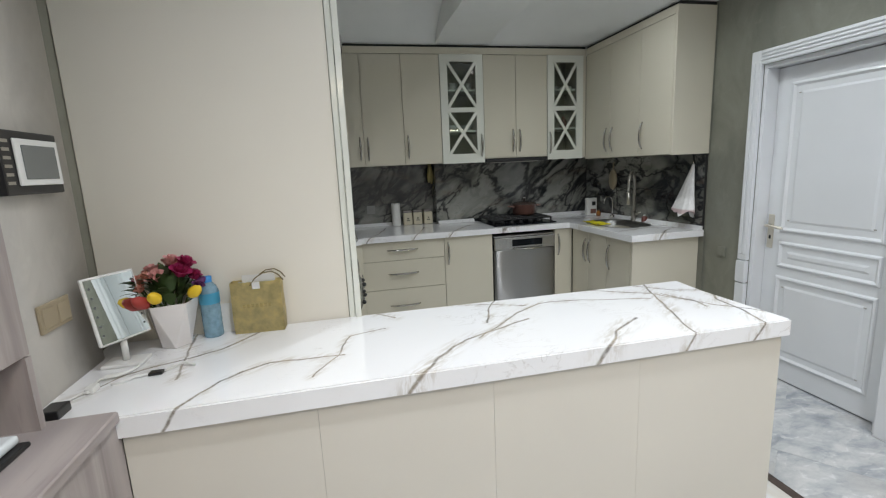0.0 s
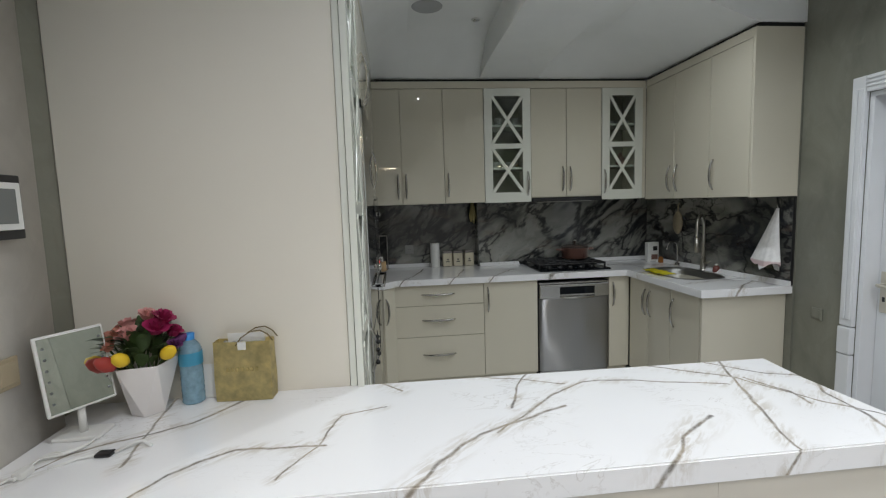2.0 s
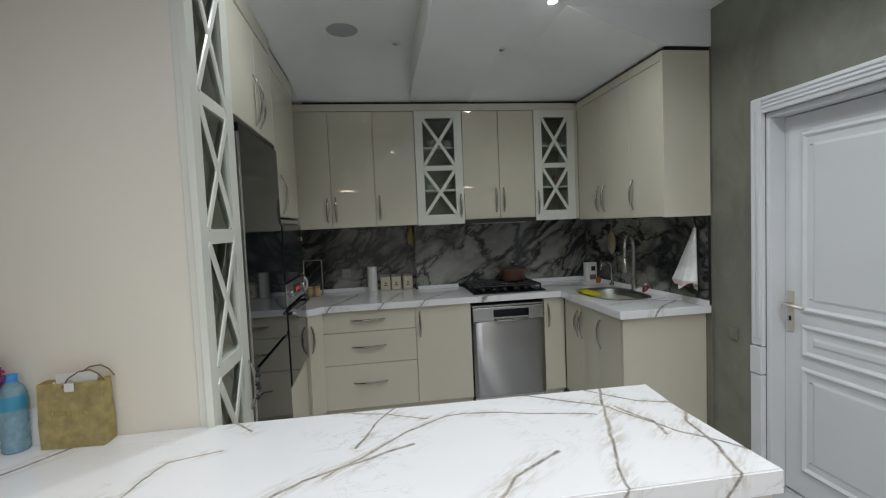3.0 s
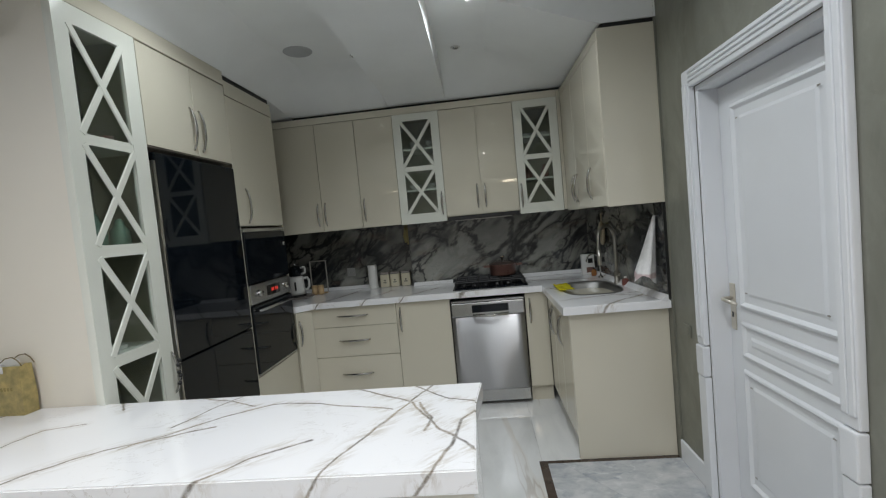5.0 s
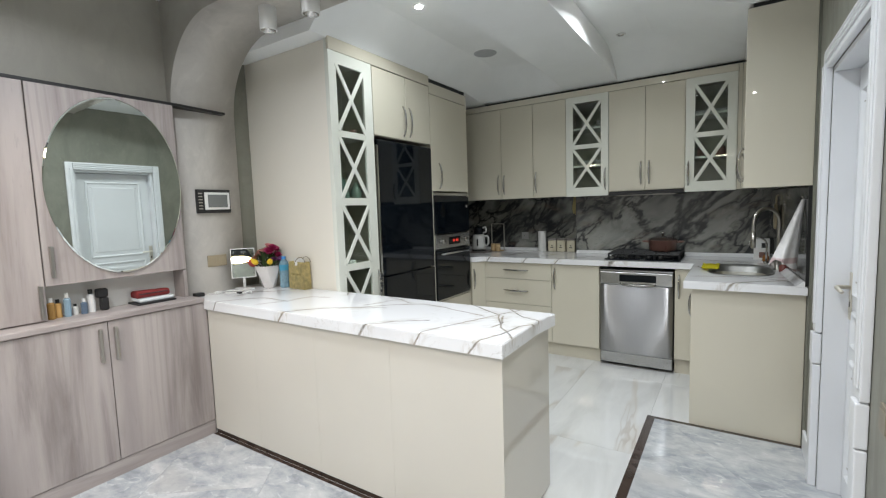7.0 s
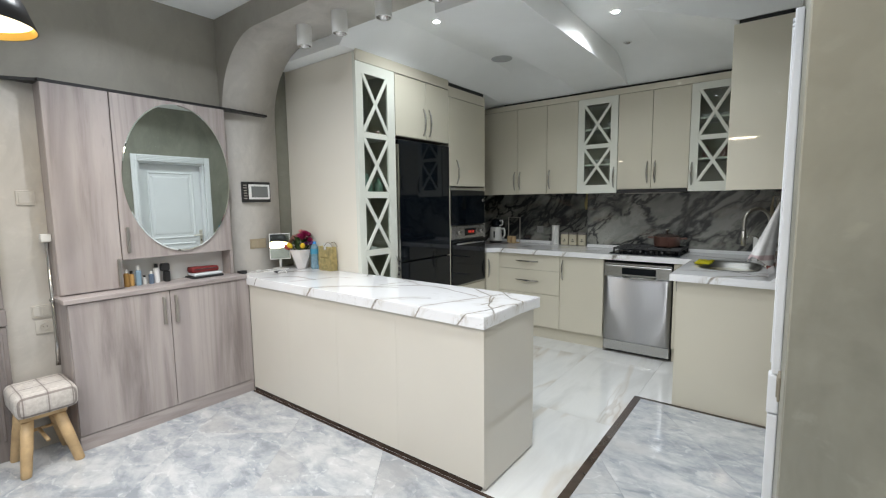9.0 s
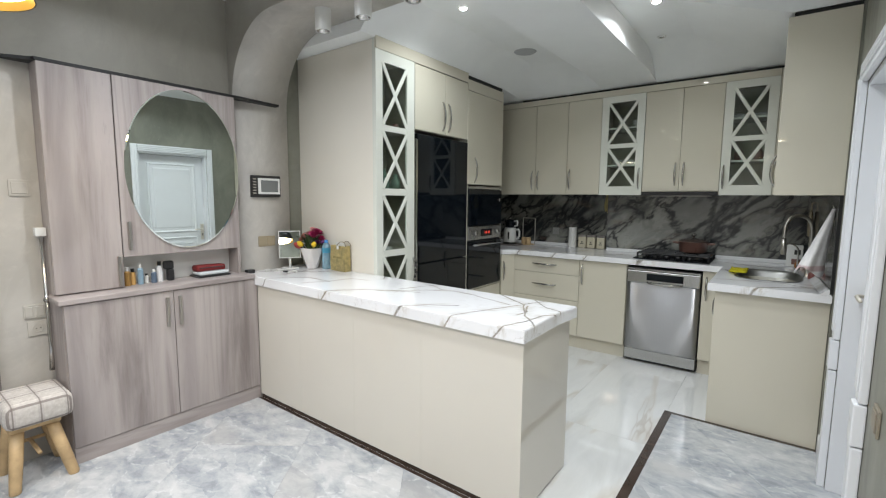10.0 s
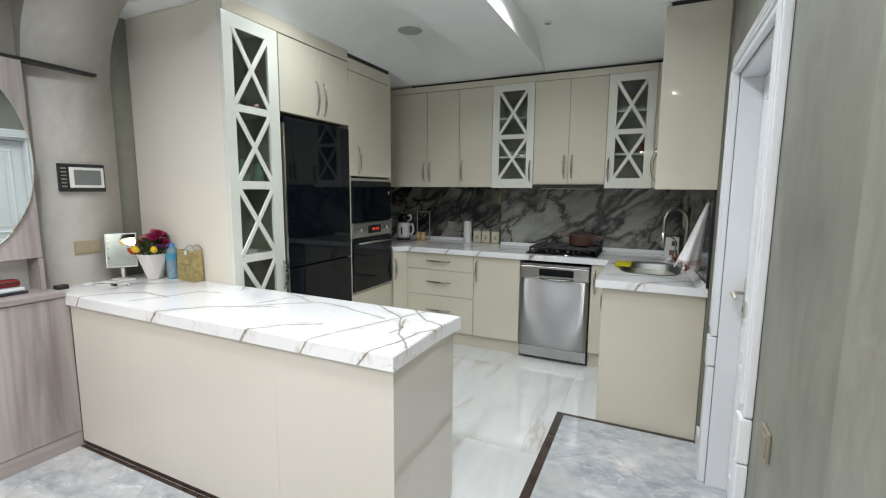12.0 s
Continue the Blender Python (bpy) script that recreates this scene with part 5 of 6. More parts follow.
part("seat_board", box(-0.225, 0.025, 0.355, 0.555, 0.30, 0.328, 0.004), PINE, st)
for sx in (-1, 1):
    for sy in (-1, 1):
        a = Vector((-0.10 + sx * 0.085, 0.455 + sy * 0.065, 0.305))
        b = Vector((-0.10 + sx * 0.135, 0.47 + sy * 0.115, 0.006))
        part("leg", tube([a, a.lerp(b, 0.5), b, b + Vector((0, 0, -0.006))], [0.029, 0.028, 0.024, 0.021], 12), PINE, st, smooth=True)
part("stretcher", tube([(-0.20, 0.37, 0.16), (-0.20, 0.56, 0.16)], 0.010, 8), PINE, st, smooth=True)
part("stretcher", tube([(-0.20, 0.463, 0.16), (0.01, 0.463, 0.16)], 0.010, 8), PINE, st, smooth=True)

# ---------------- things on the worktop ----------------
hob = thing("gas_hob", (2.17, 4.5, TOP), "black gas hob with cast-iron grates and knobs", "hob")
part("plate", box(1.89, 2.495, 4.235, 4.735, TOP + 0.001, TOP + 0.012, 0.004, 2), BLACK_GLASS, hob)
for bx, by, br in ((2.0, 4.40, 0.045), (2.385, 4.40, 0.04), (2.0, 4.62, 0.04), (2.32, 4.575, 0.05), (2.19, 4.51, 0.055)):
    bm = lathe([(0, 0.012), (br, 0.012), (br * 1.0, 0.024), (br * 0.82, 0.026), (br * 0.82, 0.034), (br * 0.7, 0.037), (0, 0.038)], 20)
    bm.transform(Matrix.Translation((bx, by, TOP)))
    part("burner", bm, IRON, hob, smooth=True)
for gx0, gx1 in ((1.91, 2.095), (2.10, 2.285), (2.29, 2.475)):
    bm = bmesh.new()
    z = TOP + 0.0485
    for y in (4.315, 4.72):
        add_tube(bm, [(gx0, y, z), (gx1, y, z)], 0.0085, 8)
    for x in (gx0, gx1, (gx0 + gx1) / 2):
        add_tube(bm, [(x, 4.315, z), (x, 4.72, z)], 0.0085, 8)
    for y in (4.40, 4.51, 4.62):
        add_tube(bm, [(gx0, y, z + 0.003), (gx1, y, z + 0.003)], 0.0085, 8)
    for x in (gx0, gx1):
        for y in (4.315, 4.72):
            add_tube(bm, [(x, y, z), (x, y, TOP + 0.011)], 0.0085, 8)
    part("grate", bm, IRON, hob, "cast-iron grate")
for i in range(5):
    bm = lathe([(0, 0.012), (0.02, 0.012), (0.018, 0.040), (0, 0.041)], 16)
    bm.transform(Matrix.Translation((1.98 + i * 0.09, 4.277, TOP)))
    part("knob", bm, BLACK, hob, smooth=True)

COPPER = plain("brown_enamel", (0.20, 0.105, 0.085), 0.28, coat=0.3)
pot = thing("cooking_pot", (2.32, 4.575, TOP + 0.06), "brown enamel cooking pot with glass lid on the hob", "cooking pot")


def at(bm, x, y, z):
    bm.transform(Matrix.Translation((x, y, z)))
    return bm


part("pan", at(lathe([(0, 0), (0.098, 0), (0.112, 0.012), (0.118, 0.095), (0.122, 0.098), (0.114, 0.098), (0.108, 0.014), (0, 0.006)], 40), 2.32, 4.575, TOP + 0.06), COPPER, pot, smooth=True)
lid = part("lid", at(lathe([(0.12, 0.099), (0.117, 0.106), (0.08, 0.122), (0.03, 0.131), (0, 0.132)], 40), 2.32, 4.575, TOP + 0.06), plain("dark_lid_glass", (0.06, 0.045, 0.04), 0.08), pot, "dark glass lid", True)
part("knob", at(lathe([(0, 0.13), (0.008, 0.132), (0.008, 0.145), (0.02, 0.152), (0.02, 0.166), (0, 0.172)], 18), 2.32, 4.575, TOP + 0.06), CHROME, lid, smooth=True)
for s in (-1, 1):
    part("side_handle", tube([(2.32 + s * 0.112, 4.55, TOP + 0.14), (2.32 + s * 0.16, 4.555, TOP + 0.143), (2.32 + s * 0.165, 4.575, TOP + 0.143), (2.32 + s * 0.16, 4.595, TOP + 0.143), (2.32 + s * 0.112, 4.60, TOP + 0.14)], 0.008, 8), COPPER, pot, smooth=True)

# sink and taps
SINK_STEEL = plain("dull_steel", (0.30, 0.30, 0.29), 0.38, 1.0)
snk = thing("kitchen_sink", (SX, SY, TOP), "stainless steel sink with rounded corners set into the worktop", "sink")
part("bowl", at(squarish(lathe([(1.04, TOP + 0.0015), (1.03, TOP + 0.004), (0.98, TOP + 0.003), (0.94, TOP - 0.02), (0.86, TOP - 0.15), (0.7, TOP - 0.165), (0, TOP - 0.168)], 56, (0, 0), SRX, SRY), 0, 0, SRX, SRY), SX, SY, 0), SINK_STEEL, snk, smooth=True)
part("drain", at(lathe([(0, 0.002), (0.04, 0.002), (0.045, 0.0)], 24), SX, SY, TOP - 0.166), CHROME, snk, smooth=True)

TX, TY = 3.115, 3.98
tap = thing("kitchen_tap", (TX, TY, TOP), "tall brushed gooseneck kitchen tap by the sink", "tap")
pts = [(TX, TY, TOP), (TX, TY, TOP + 0.33)]
for i in range(1, 13):
    a = i / 12 * math.pi
    k = 0.5 - 0.5 * math.cos(a)
    pts.append((TX - 0.15 * k, TY - 0.13 * k, TOP + 0.33 + 0.10 * math.sin(a)))
pts.append((TX - 0.15, TY - 0.13, TOP + 0.25))
part("neck", tube(pts, 0.0125, 12), NICKEL, tap, smooth=True)
part("base", at(lathe([(0, 0), (0.027, 0), (0.027, 0.006), (0.021, 0.012), (0.021, 0.09), (0.0, 0.09)], 24), TX, TY, TOP), NICKEL, tap, smooth=True)
part("lever", tube([(TX, TY, TOP + 0.06), (TX, TY - 0.045, TOP + 0.065), (TX - 0.005, TY - 0.095, TOP + 0.085)], [0.014, 0.008, 0.007], 8), NICKEL, tap, smooth=True)
part("spray_head", tube([(TX - 0.15, TY - 0.13, TOP + 0.27), (TX - 0.15, TY - 0.13, TOP + 0.16)], [0.0155, 0.015], 12), NICKEL, tap, smooth=True)
ft = thing("filter_tap", (3.06, 4.22, TOP), "small chrome filter tap behind the sink", "tap")
pts = [(3.06, 4.22, TOP), (3.06, 4.22, TOP + 0.15)] + [(3.06 - 0.11 * (0.5 - 0.5 * math.cos(i / 8 * math.pi)), 4.22 - 0.03 * i / 8, TOP + 0.15 + 0.06 * math.sin(i / 8 * math.pi)) for i in range(1, 9)]
part("neck", tube(pts, 0.006, 8), CHROME, ft, smooth=True)
part("base", at(lathe([(0, 0), (0.018, 0), (0.018, 0.03), (0, 0.03)], 16), 3.06, 4.22, TOP), CHROME, ft, smooth=True)


def drape(cx, cy, w, d, seed, amp, n=14):
    """A crumpled flat cloth."""
    bm = bmesh.new()
    g = []
    for i in range(n):
        row = []
        for j in range(n):
            x, y = (i / (n - 1) - 0.5) * w, (j / (n - 1) - 0.5) * d
            r = 0.5 + noise.noise((x * 25 + seed, y * 25, seed)) * 0.5
            edge = 1 - max(abs(i / (n - 1) - 0.5), abs(j / (n - 1) - 0.5)) * 0.8
            row.append(bm.verts.new((cx + x + 0.01 * noise.noise((y * 30, seed, 1)), cy + y + 0.01 * noise.noise((x * 30, seed, 4)), 0.0025 + amp * r * edge)))
        g.append(row)
    for i in range(n - 1):
        for j in range(n - 1):
            bm.faces.new((g[i][j], g[i + 1][j], g[i + 1][j + 1], g[i][j + 1]))
    r = bmesh.ops.solidify(bm, geom=bm.faces[:], thickness=0.002)
    return bm


bm = drape(2.715, 3.93, 0.11, 0.27, 3, 0.045)
bm.transform(Matrix.Translation((0, 0, TOP + 0.001)))
single("cleaning_cloth", bm, plain("yellow_cloth", (0.75, 0.68, 0.03), 0.85), "crumpled bright yellow cleaning cloth on the sink edge", "cloth", smooth=True)

carton = thing("carton", (3.05, 4.57, TOP), "white carton with dark printed picture on worktop", "carton")
part("box", box(2.995, 3.10, 4.55, 4.60, TOP + 0.001, TOP + 0.175, 0.003), PLASTIC, carton)
part("print", box(3.045, 3.085, 4.5485, 4.5499, TOP + 0.10, TOP + 0.14, 0.0005), BLACK, carton, "dark printed shape")
part("print", box(3.03, 3.09, 4.5485, 4.5499, TOP + 0.02, TOP + 0.065, 0.0005), COPPER, carton, "brown printed shape")
SOAP = plain("orange_soap", (0.30, 0.12, 0.03), 0.15, coat=0.3)
bt = thing("soap_bottle", (3.07, 4.47, TOP), "small amber washing-up liquid bottle with black pump cap", "bottle")
part("body", at(lathe([(0, 0.001), (0.02, 0.001), (0.022, 0.01), (0.022, 0.04), (0.010, 0.055), (0, 0.055)], 20), 3.07, 4.47, TOP), SOAP, bt, smooth=True)
part("cap", at(lathe([(0, 0.056), (0.011, 0.056), (0.010, 0.068), (0, 0.07)], 16), 3.07, 4.47, TOP), BLACK, bt, smooth=True)
rb = thing("soap_bottle", (3.135, 3.86, TOP), "small red-brown plastic bottle beside the kitchen tap", "bottle")
part("body", at(lathe([(0, 0.001), (0.023, 0.001), (0.025, 0.008), (0.023, 0.042), (0.012, 0.052), (0, 0.052)], 20), 3.135, 3.86, TOP), plain("red_plastic", (0.17, 0.05, 0.04), 0.3), rb, smooth=True)
part("cap", at(lathe([(0, 0.053), (0.011, 0.053), (0.010, 0.065), (0, 0.066)], 16), 3.135, 3.86, TOP), PLASTIC, rb, smooth=True)


def towel_cloth():
    m = Mat("white_towel", (0.74, 0.73, 0.73), 0.95)
    sep = m.nt.nodes.new("ShaderNodeSeparateXYZ")
    m.link(m.co(), sep.inputs[0])
    hem = m.grey(m.math("ABSOLUTE", m.math("SUBTRACT", sep.outputs[2], 1.082)), 0.022, 0.010)
    base = m.ramp(m.noise(m.co(), 40, 3), [(0.3, (0.68, 0.67, 0.67)), (0.7, (0.78, 0.77, 0.77))])
    m.colour(m.mix(m.math("MULTIPLY", hem, 0.75), base, (0.46, 0.30, 0.31)))
    m.bump(m.noise(m.co(), 350, 2), 0.5, 0.002)
    return m.m


def hanging_towel():
    """A towel hung by its middle: narrow at the hook, spreading in folds to an uneven hem."""
    bm = bmesh.new()
    rows, n = [], 22
    for i in range(n):
        s = i / (n - 1)
        z = 1.425 - 0.325 * s
        wide = 0.010 + 0.105 * s
        ring = []
        for k in range(40):
            a = k / 40 * math.tau
            fold = 1 + 0.10 * s * math.sin(5 * a + 1.3) + 0.05 * s * math.sin(9 * a)
            u = wide * math.cos(a) * fold
            d = (0.008 + 0.052 * s) * math.sin(a) * fold - 0.25 * u
            ring.append(bm.verts.new((-0.13 + 0.012 * s + u, -0.022 - 0.085 * s + d, z + 0.03 * s * math.cos(2 * a + 0.6) - 0.04 * s * (u > 0))))
        rows.append(ring)
    for a, b in zip(rows, rows[1:]):
        for k in range(40):
            bm.faces.new((a[k], a[(k + 1) % 40], b[(k + 1) % 40], b[k]))
    bm.faces.new(rows[0])
    bmesh.ops.recalc_face_normals(bm, faces=bm.faces[:])
    bm.transform(RIGHT)
    return bm


tow = thing("hand_towel", RIGHT @ Matrix.Translation((-0.25, -0.02, 1.43)), "white hand towel with pinkish hem, hanging on a wall hook", "towel")
part("cloth", hanging_towel(), towel_cloth(), tow, smooth=True)
bm = tube([(-0.13, -0.002, 1.435), (-0.13, -0.022, 1.43), (-0.13, -0.03, 1.445)], 0.004, 6)
bm.transform(RIGHT)
part("hook", bm, CHROME, tow, smooth=True)
br = thing("hanging_brush", RIGHT @ Matrix.Translation((-1.06, -0.02, 1.4)), "oval beige back brush hanging on the marble wall", "brush")
bm = lathe([(0, -0.012), (0.9, -0.01), (1, 0), (0.9, 0.01), (0, 0.012)], 28)
bm.transform(RIGHT @ Matrix.Translation((-1.06, -0.032, 1.30)) @ Matrix.Diagonal((0.056, 1, 0.098, 1)) @ Matrix.Rotation(radians(90), 4, "X"))
part("head", bm, BEIGE_PLASTIC, br, smooth=True)
bm = tube([(-1.06, -0.032, 1.39), (-1.06, -0.03, 1.455), (-1.06, -0.016, 1.46)], 0.006, 6)
bm.transform(RIGHT)
part("stem", bm, BEIGE_PLASTIC, br, smooth=True)
gl = thing("rubber_gloves", (1.45, 4.86, 1.5), "yellow rubber gloves hanging under the wall cabinet", "gloves")
YEL = plain("yellow_rubber", (0.42, 0.35, 0.15), 0.55)
part("glove", tube([(1.442, 4.86, 1.53), (1.446, 4.855, 1.46), (1.44, 4.855, 1.40), (1.437, 4.855, 1.345)], [0.006, 0.02, 0.022, 0.008], 8), YEL, gl, smooth=True)
part("glove", tube([(1.458, 4.86, 1.53), (1.462, 4.85, 1.46), (1.466, 4.85, 1.40), (1.462, 4.85, 1.33)], [0.006, 0.016, 0.02, 0.008], 8), YEL, gl, smooth=True)

roll = thing("paper_towel_roll", (1.09, 4.84, TOP), "white paper towel roll standing on worktop", "paper towel")
part("roll", at(lathe([(0.018, 0.001), (0.043, 0.001), (0.043, 0.222), (0.018, 0.222), (0.018, 0.001)], 32), 1.09, 4.84, TOP), PLASTIC, roll, smooth=False)
part("core", at(lathe([(0.0175, 0.001), (0.0175, 0.223), (0.015, 0.223), (0.015, 0.001)], 24), 1.09, 4.84, TOP), BEIGE_PLASTIC, roll)


def canister(x, y):
    t = thing("canister", (x, y, TOP), "cream ceramic canister with dark lid and small print", "canister", "row of canisters")
    part("jar", box(-0.044, 0.044, -0.044, 0.044, 0.001, 0.122, 0.012, 3), plain("cream_ceramic", (0.60, 0.55, 0.42), 0.3) if "cream_ceramic" not in bpy.data.materials else bpy.data.materials["cream_ceramic"], t, local=True)
    part("lid", box(-0.042, 0.042, -0.042, 0.042, 0.123, 0.142, 0.006, 2), WOOD_DARK, t, "dark lid", local=True)
    part("print", box(-0.016, 0.016, -0.0452, -0.0442, 0.042, 0.05), BLACK, t, local=True)
    part("print", box(-0.008, 0.008, -0.0452, -0.0442, 0.06, 0.072), BLACK, t, local=True)
    return t


c0 = canister(1.205, 4.865)
for x in (1.302, 1.408):
    copy_thing(c0, Matrix.Translation((x, 4.865, TOP)))

ket = thing("electric_kettle", (0.43, 4.60, TOP), "white tea maker kettle with black pot on top", "kettle")
single("dark_tray", box(0.31, 0.56, 4.48, 4.72, TOP + 0.0005, TOP + 0.012, 0.004), WOOD_DARK, "dark brown tray under the kettle on worktop", "tray")
KX, KY, KZ = 0.43, 4.60, TOP + 0.0125
part("base", at(lathe([(0, 0), (0.078, 0), (0.075, 0.018), (0, 0.02)], 28), KX, KY, KZ), BLACK, ket, smooth=True)
part("body", at(lathe([(0, 0.021), (0.074, 0.021), (0.076, 0.05), (0.066, 0.17), (0.06, 0.185), (0, 0.188)], 32), KX, KY, KZ), PLASTIC, ket, "white kettle body", True)
part("window", at(box(-0.008, 0.008, -0.078, -0.066, 0.06, 0.14, 0.003), KX + 0.02, KY, KZ), BLACK, ket)
hd = part("handle", at(tube([(0.062, 0, 0.165), (0.11, 0, 0.17), (0.122, 0, 0.145), (0.12, 0, 0.09), (0.10, 0, 0.062), (0.07, 0, 0.06)], 0.011, 8), KX, KY, KZ), PLASTIC, ket, smooth=True)
tp = part("teapot", at(lathe([(0, 0.189), (0.05, 0.189), (0.055, 0.20), (0.056, 0.25), (0.048, 0.275), (0.0, 0.285)], 28), KX, KY, KZ), BLACK_GLASS, ket, "dark glass teapot", True)
part("lid_knob", at(lathe([(0, 0.285), (0.012, 0.287), (0.014, 0.30), (0, 0.305)], 16), KX, KY, KZ), CHROME, tp, smooth=True)
part("teapot_handle", at(tube([(0.052, 0, 0.262), (0.088, 0, 0.268), (0.094, 0, 0.25), (0.092, 0, 0.215), (0.054, 0, 0.205)], 0.009, 8), KX, KY, KZ), PLASTIC, tp, smooth=True)

rack = thing("cup_rack", (0.66, 4.62, TOP), "thin metal rack frame with small wooden jars below", "rack")
bm = bmesh.new()
for x in (0.50, 0.655):
    add_tube(bm, [(x, 4.79, TOP), (x, 4.79, TOP + 0.31)], 0.006, 6)
add_tube(bm, [(0.50, 4.79, TOP + 0.31), (0.655, 4.79, TOP + 0.31)], 0.006, 6)
part("frame", bm, NICKEL, rack)
part("shelf_bar", box(0.507, 0.649, 4.77, 4.81, TOP + 0.001, TOP + 0.01), PINE, rack)
for x in (0.555, 0.615):
    j = thing("wooden_jar", (x, 4.71, TOP), "small turned wooden jar on worktop", "jar")
    part("body", at(lathe([(0, 0.001), (0.026, 0.001), (0.028, 0.02), (0.027, 0.075), (0, 0.075)], 20), x, 4.71, TOP), PINE, j, smooth=True)
    part("lid", at(lathe([(0, 0.076), (0.028, 0.076), (0.026, 0.088), (0, 0.09)], 20), x, 4.71, TOP), PINE, j, smooth=True)

# ---------------- crockery behind glass ----------------
CHINA = plain("white_china", (0.50, 0.50, 0.47), 0.2, coat=0.3)
GREEN = plain("green_glaze", (0.10, 0.17, 0.13), 0.2, coat=0.3)
DISH = {
    "bowl": ([(0, 0), (0.03, 0), (0.032, 0.006), (0.06, 0.04), (0.063, 0.055), (0.058, 0.055), (0.03, 0.012), (0, 0.01)], "small china bowl on a cabinet shelf"),
    "plate_stack": ([(0, 0), (0.05, 0), (0.085, 0.012), (0.085, 0.016), (0.06, 0.012), (0.085, 0.022), (0.085, 0.026), (0.05, 0.018), (0.085, 0.034), (0.084, 0.038), (0.04, 0.024), (0, 0.024)], "stack of white plates on a cabinet shelf"),
    "cup": ([(0, 0), (0.022, 0), (0.034, 0.03), (0.037, 0.065), (0.033, 0.065), (0.028, 0.02), (0, 0.012)], "white china cup on a cabinet shelf"),
    "jar": ([(0, 0), (0.036, 0), (0.045, 0.03), (0.042, 0.09), (0.022, 0.115), (0.022, 0.13), (0.012, 0.145), (0, 0.147)], "lidded green glazed jar on a cabinet shelf"),
}


def dish(kind, x, y, z, mat=None, k=1.0):
    prof, label = DISH[kind]
    bm = lathe([(r * k, h * k) for r, h in prof], 24)
    return single(kind, at(bm, x, y, z + 0.0005), mat or (GREEN if kind == "jar" else CHINA), label, "crockery", "", "", True)


for gx in (1.62, 1.76):
    dish("plate_stack", gx, 4.60, U0 + 0.018, None, 0.8)
    dish("bowl", gx, 4.58, 1.806, None, 0.9)
    dish("cup", gx + 0.02, 4.56, 2.156)
for gx in (2.61, 2.75):
    dish("bowl", gx, 4.58, U0 + 0.018, None, 0.9)
    dish("jar", gx, 4.60, 1.806, COPPER, 0.8)
    dish("plate_stack", gx, 4.58, 2.156, None, 0.8)
dish("plate_stack", 0.47, 2.42, 2.0 - 0.014, None, 0.75)
dish("bowl", 0.47, 2.42, 2.0 + 0.006, None, 0.7)
dish("cup", 0.50, 2.58, 1.986, COPPER, 0.7)
dish("jar", 0.47, 2.47, 1.516, GREEN, 1.15)
dish("jar", 0.50, 2.58, 1.516, GREEN, 0.95)
dish("bowl", 0.48, 2.40, 1.006, GREEN, 1.0)
dish("cup", 0.46, 2.52, 1.006, CHINA, 1.2)
dish("plate_stack", 0.47, 2.60, 1.006, CHINA, 0.7)
ta = thing("bead_tassel", (TALL_X + 0.03, 2.652, 0.9), "black bead tassel hanging from a cabinet handle", "tassel")
part("cord", tube([(TALL_X + 0.038, 2.655, 0.985), (TALL_X + 0.036, 2.655, 0.84)], 0.002, 5), BLACK, ta)
for i in range(7):
    bm = lathe([(0, -0.011), (0.008, -0.007), (0.011, 0), (0.008, 0.007), (0, 0.011)], 10)
    part("bead", at(bm, TALL_X + 0.036 + 0.006 * math.sin(i * 2.1), 2.655 + 0.008 * math.cos(i * 2.7), 0.955 - i * 0.018), IRON, ta, smooth=True)

# ---------------- things on the island ----------------
GOLD = plain("gold_paper", (0.70, 0.59, 0.28), 0.36, 0.2, amount=0.25, scale=30, grain=0.3, grain_scale=120)
B = Matrix.Translation((0.237, 2.239, IT)) @ Matrix.Rotation(radians(-3), 4, "Z") @ Matrix.Diagonal((0.9, 0.82, 0.87, 1))
bag = thing("gift_bag", B, "gold paper gift bag with cord handles and white tag", "gift bag")


def bag_mesh():
    bm = bmesh.new()
    w, d, h = 0.10, 0.035, 0.225
    rings = []
    for z, k, dd in ((0.001, 0.985, 0.98), (0.08, 1.0, 1.0), (0.16, 1.0, 0.9), (h, 1.0, 0.8)):
        rings.append([bm.verts.new((x * w * k + 0.002 * noise.noise((x, z * 9, 2)), y * d * dd, z)) for x, y in ((-1, -1), (0, -1.04), (1, -1), (1.0, 0), (1, 1), (0, 1.04), (-1, 1), (-1.0, 0))])
    for a, b in zip(rings, rings[1:]):
        for i in range(8):
            bm.faces.new((a[i], a[(i + 1) % 8], b[(i + 1) % 8], b[i]))
    bm.faces.new(list(reversed(rings[0])))
    bmesh.ops.solidify(bm, geom=bm.faces[:], thickness=0.001)
    return bm


part("bag", bag_mesh(), GOLD, bag, local=True)
for y in (-0.029, 0.029):
    part("cord_handle", tube([(-0.02, y, 0.21), (0.0, y, 0.24), (0.035, y, 0.262), (0.07, y, 0.266), (0.095, y, 0.25), (0.112, y, 0.225)], 0.0025, 6), plain("olive_cord", (0.16, 0.12, 0.05), 0.8) if y < 0 else bpy.data.materials["olive_cord"], bag, local=True)
part("tag", box(-0.012, 0.018, -0.0345, -0.0325, 0.195, 0.225, 0.001), PLASTIC, bag, "white paper tag", local=True)
bm = drape(0, 0, 0.15, 0.05, 8, 0.05, 12)
part("tissue", at(bm, 0, 0, 0.2), PLASTIC, bag, "crumpled white tissue", True, local=True)
part("paper_sheet", box(-0.055, 0.075, -0.004, -0.002, 0.12, 0.252, 0.0005), PLASTIC, bag, "thin white paper sheet", local=True)
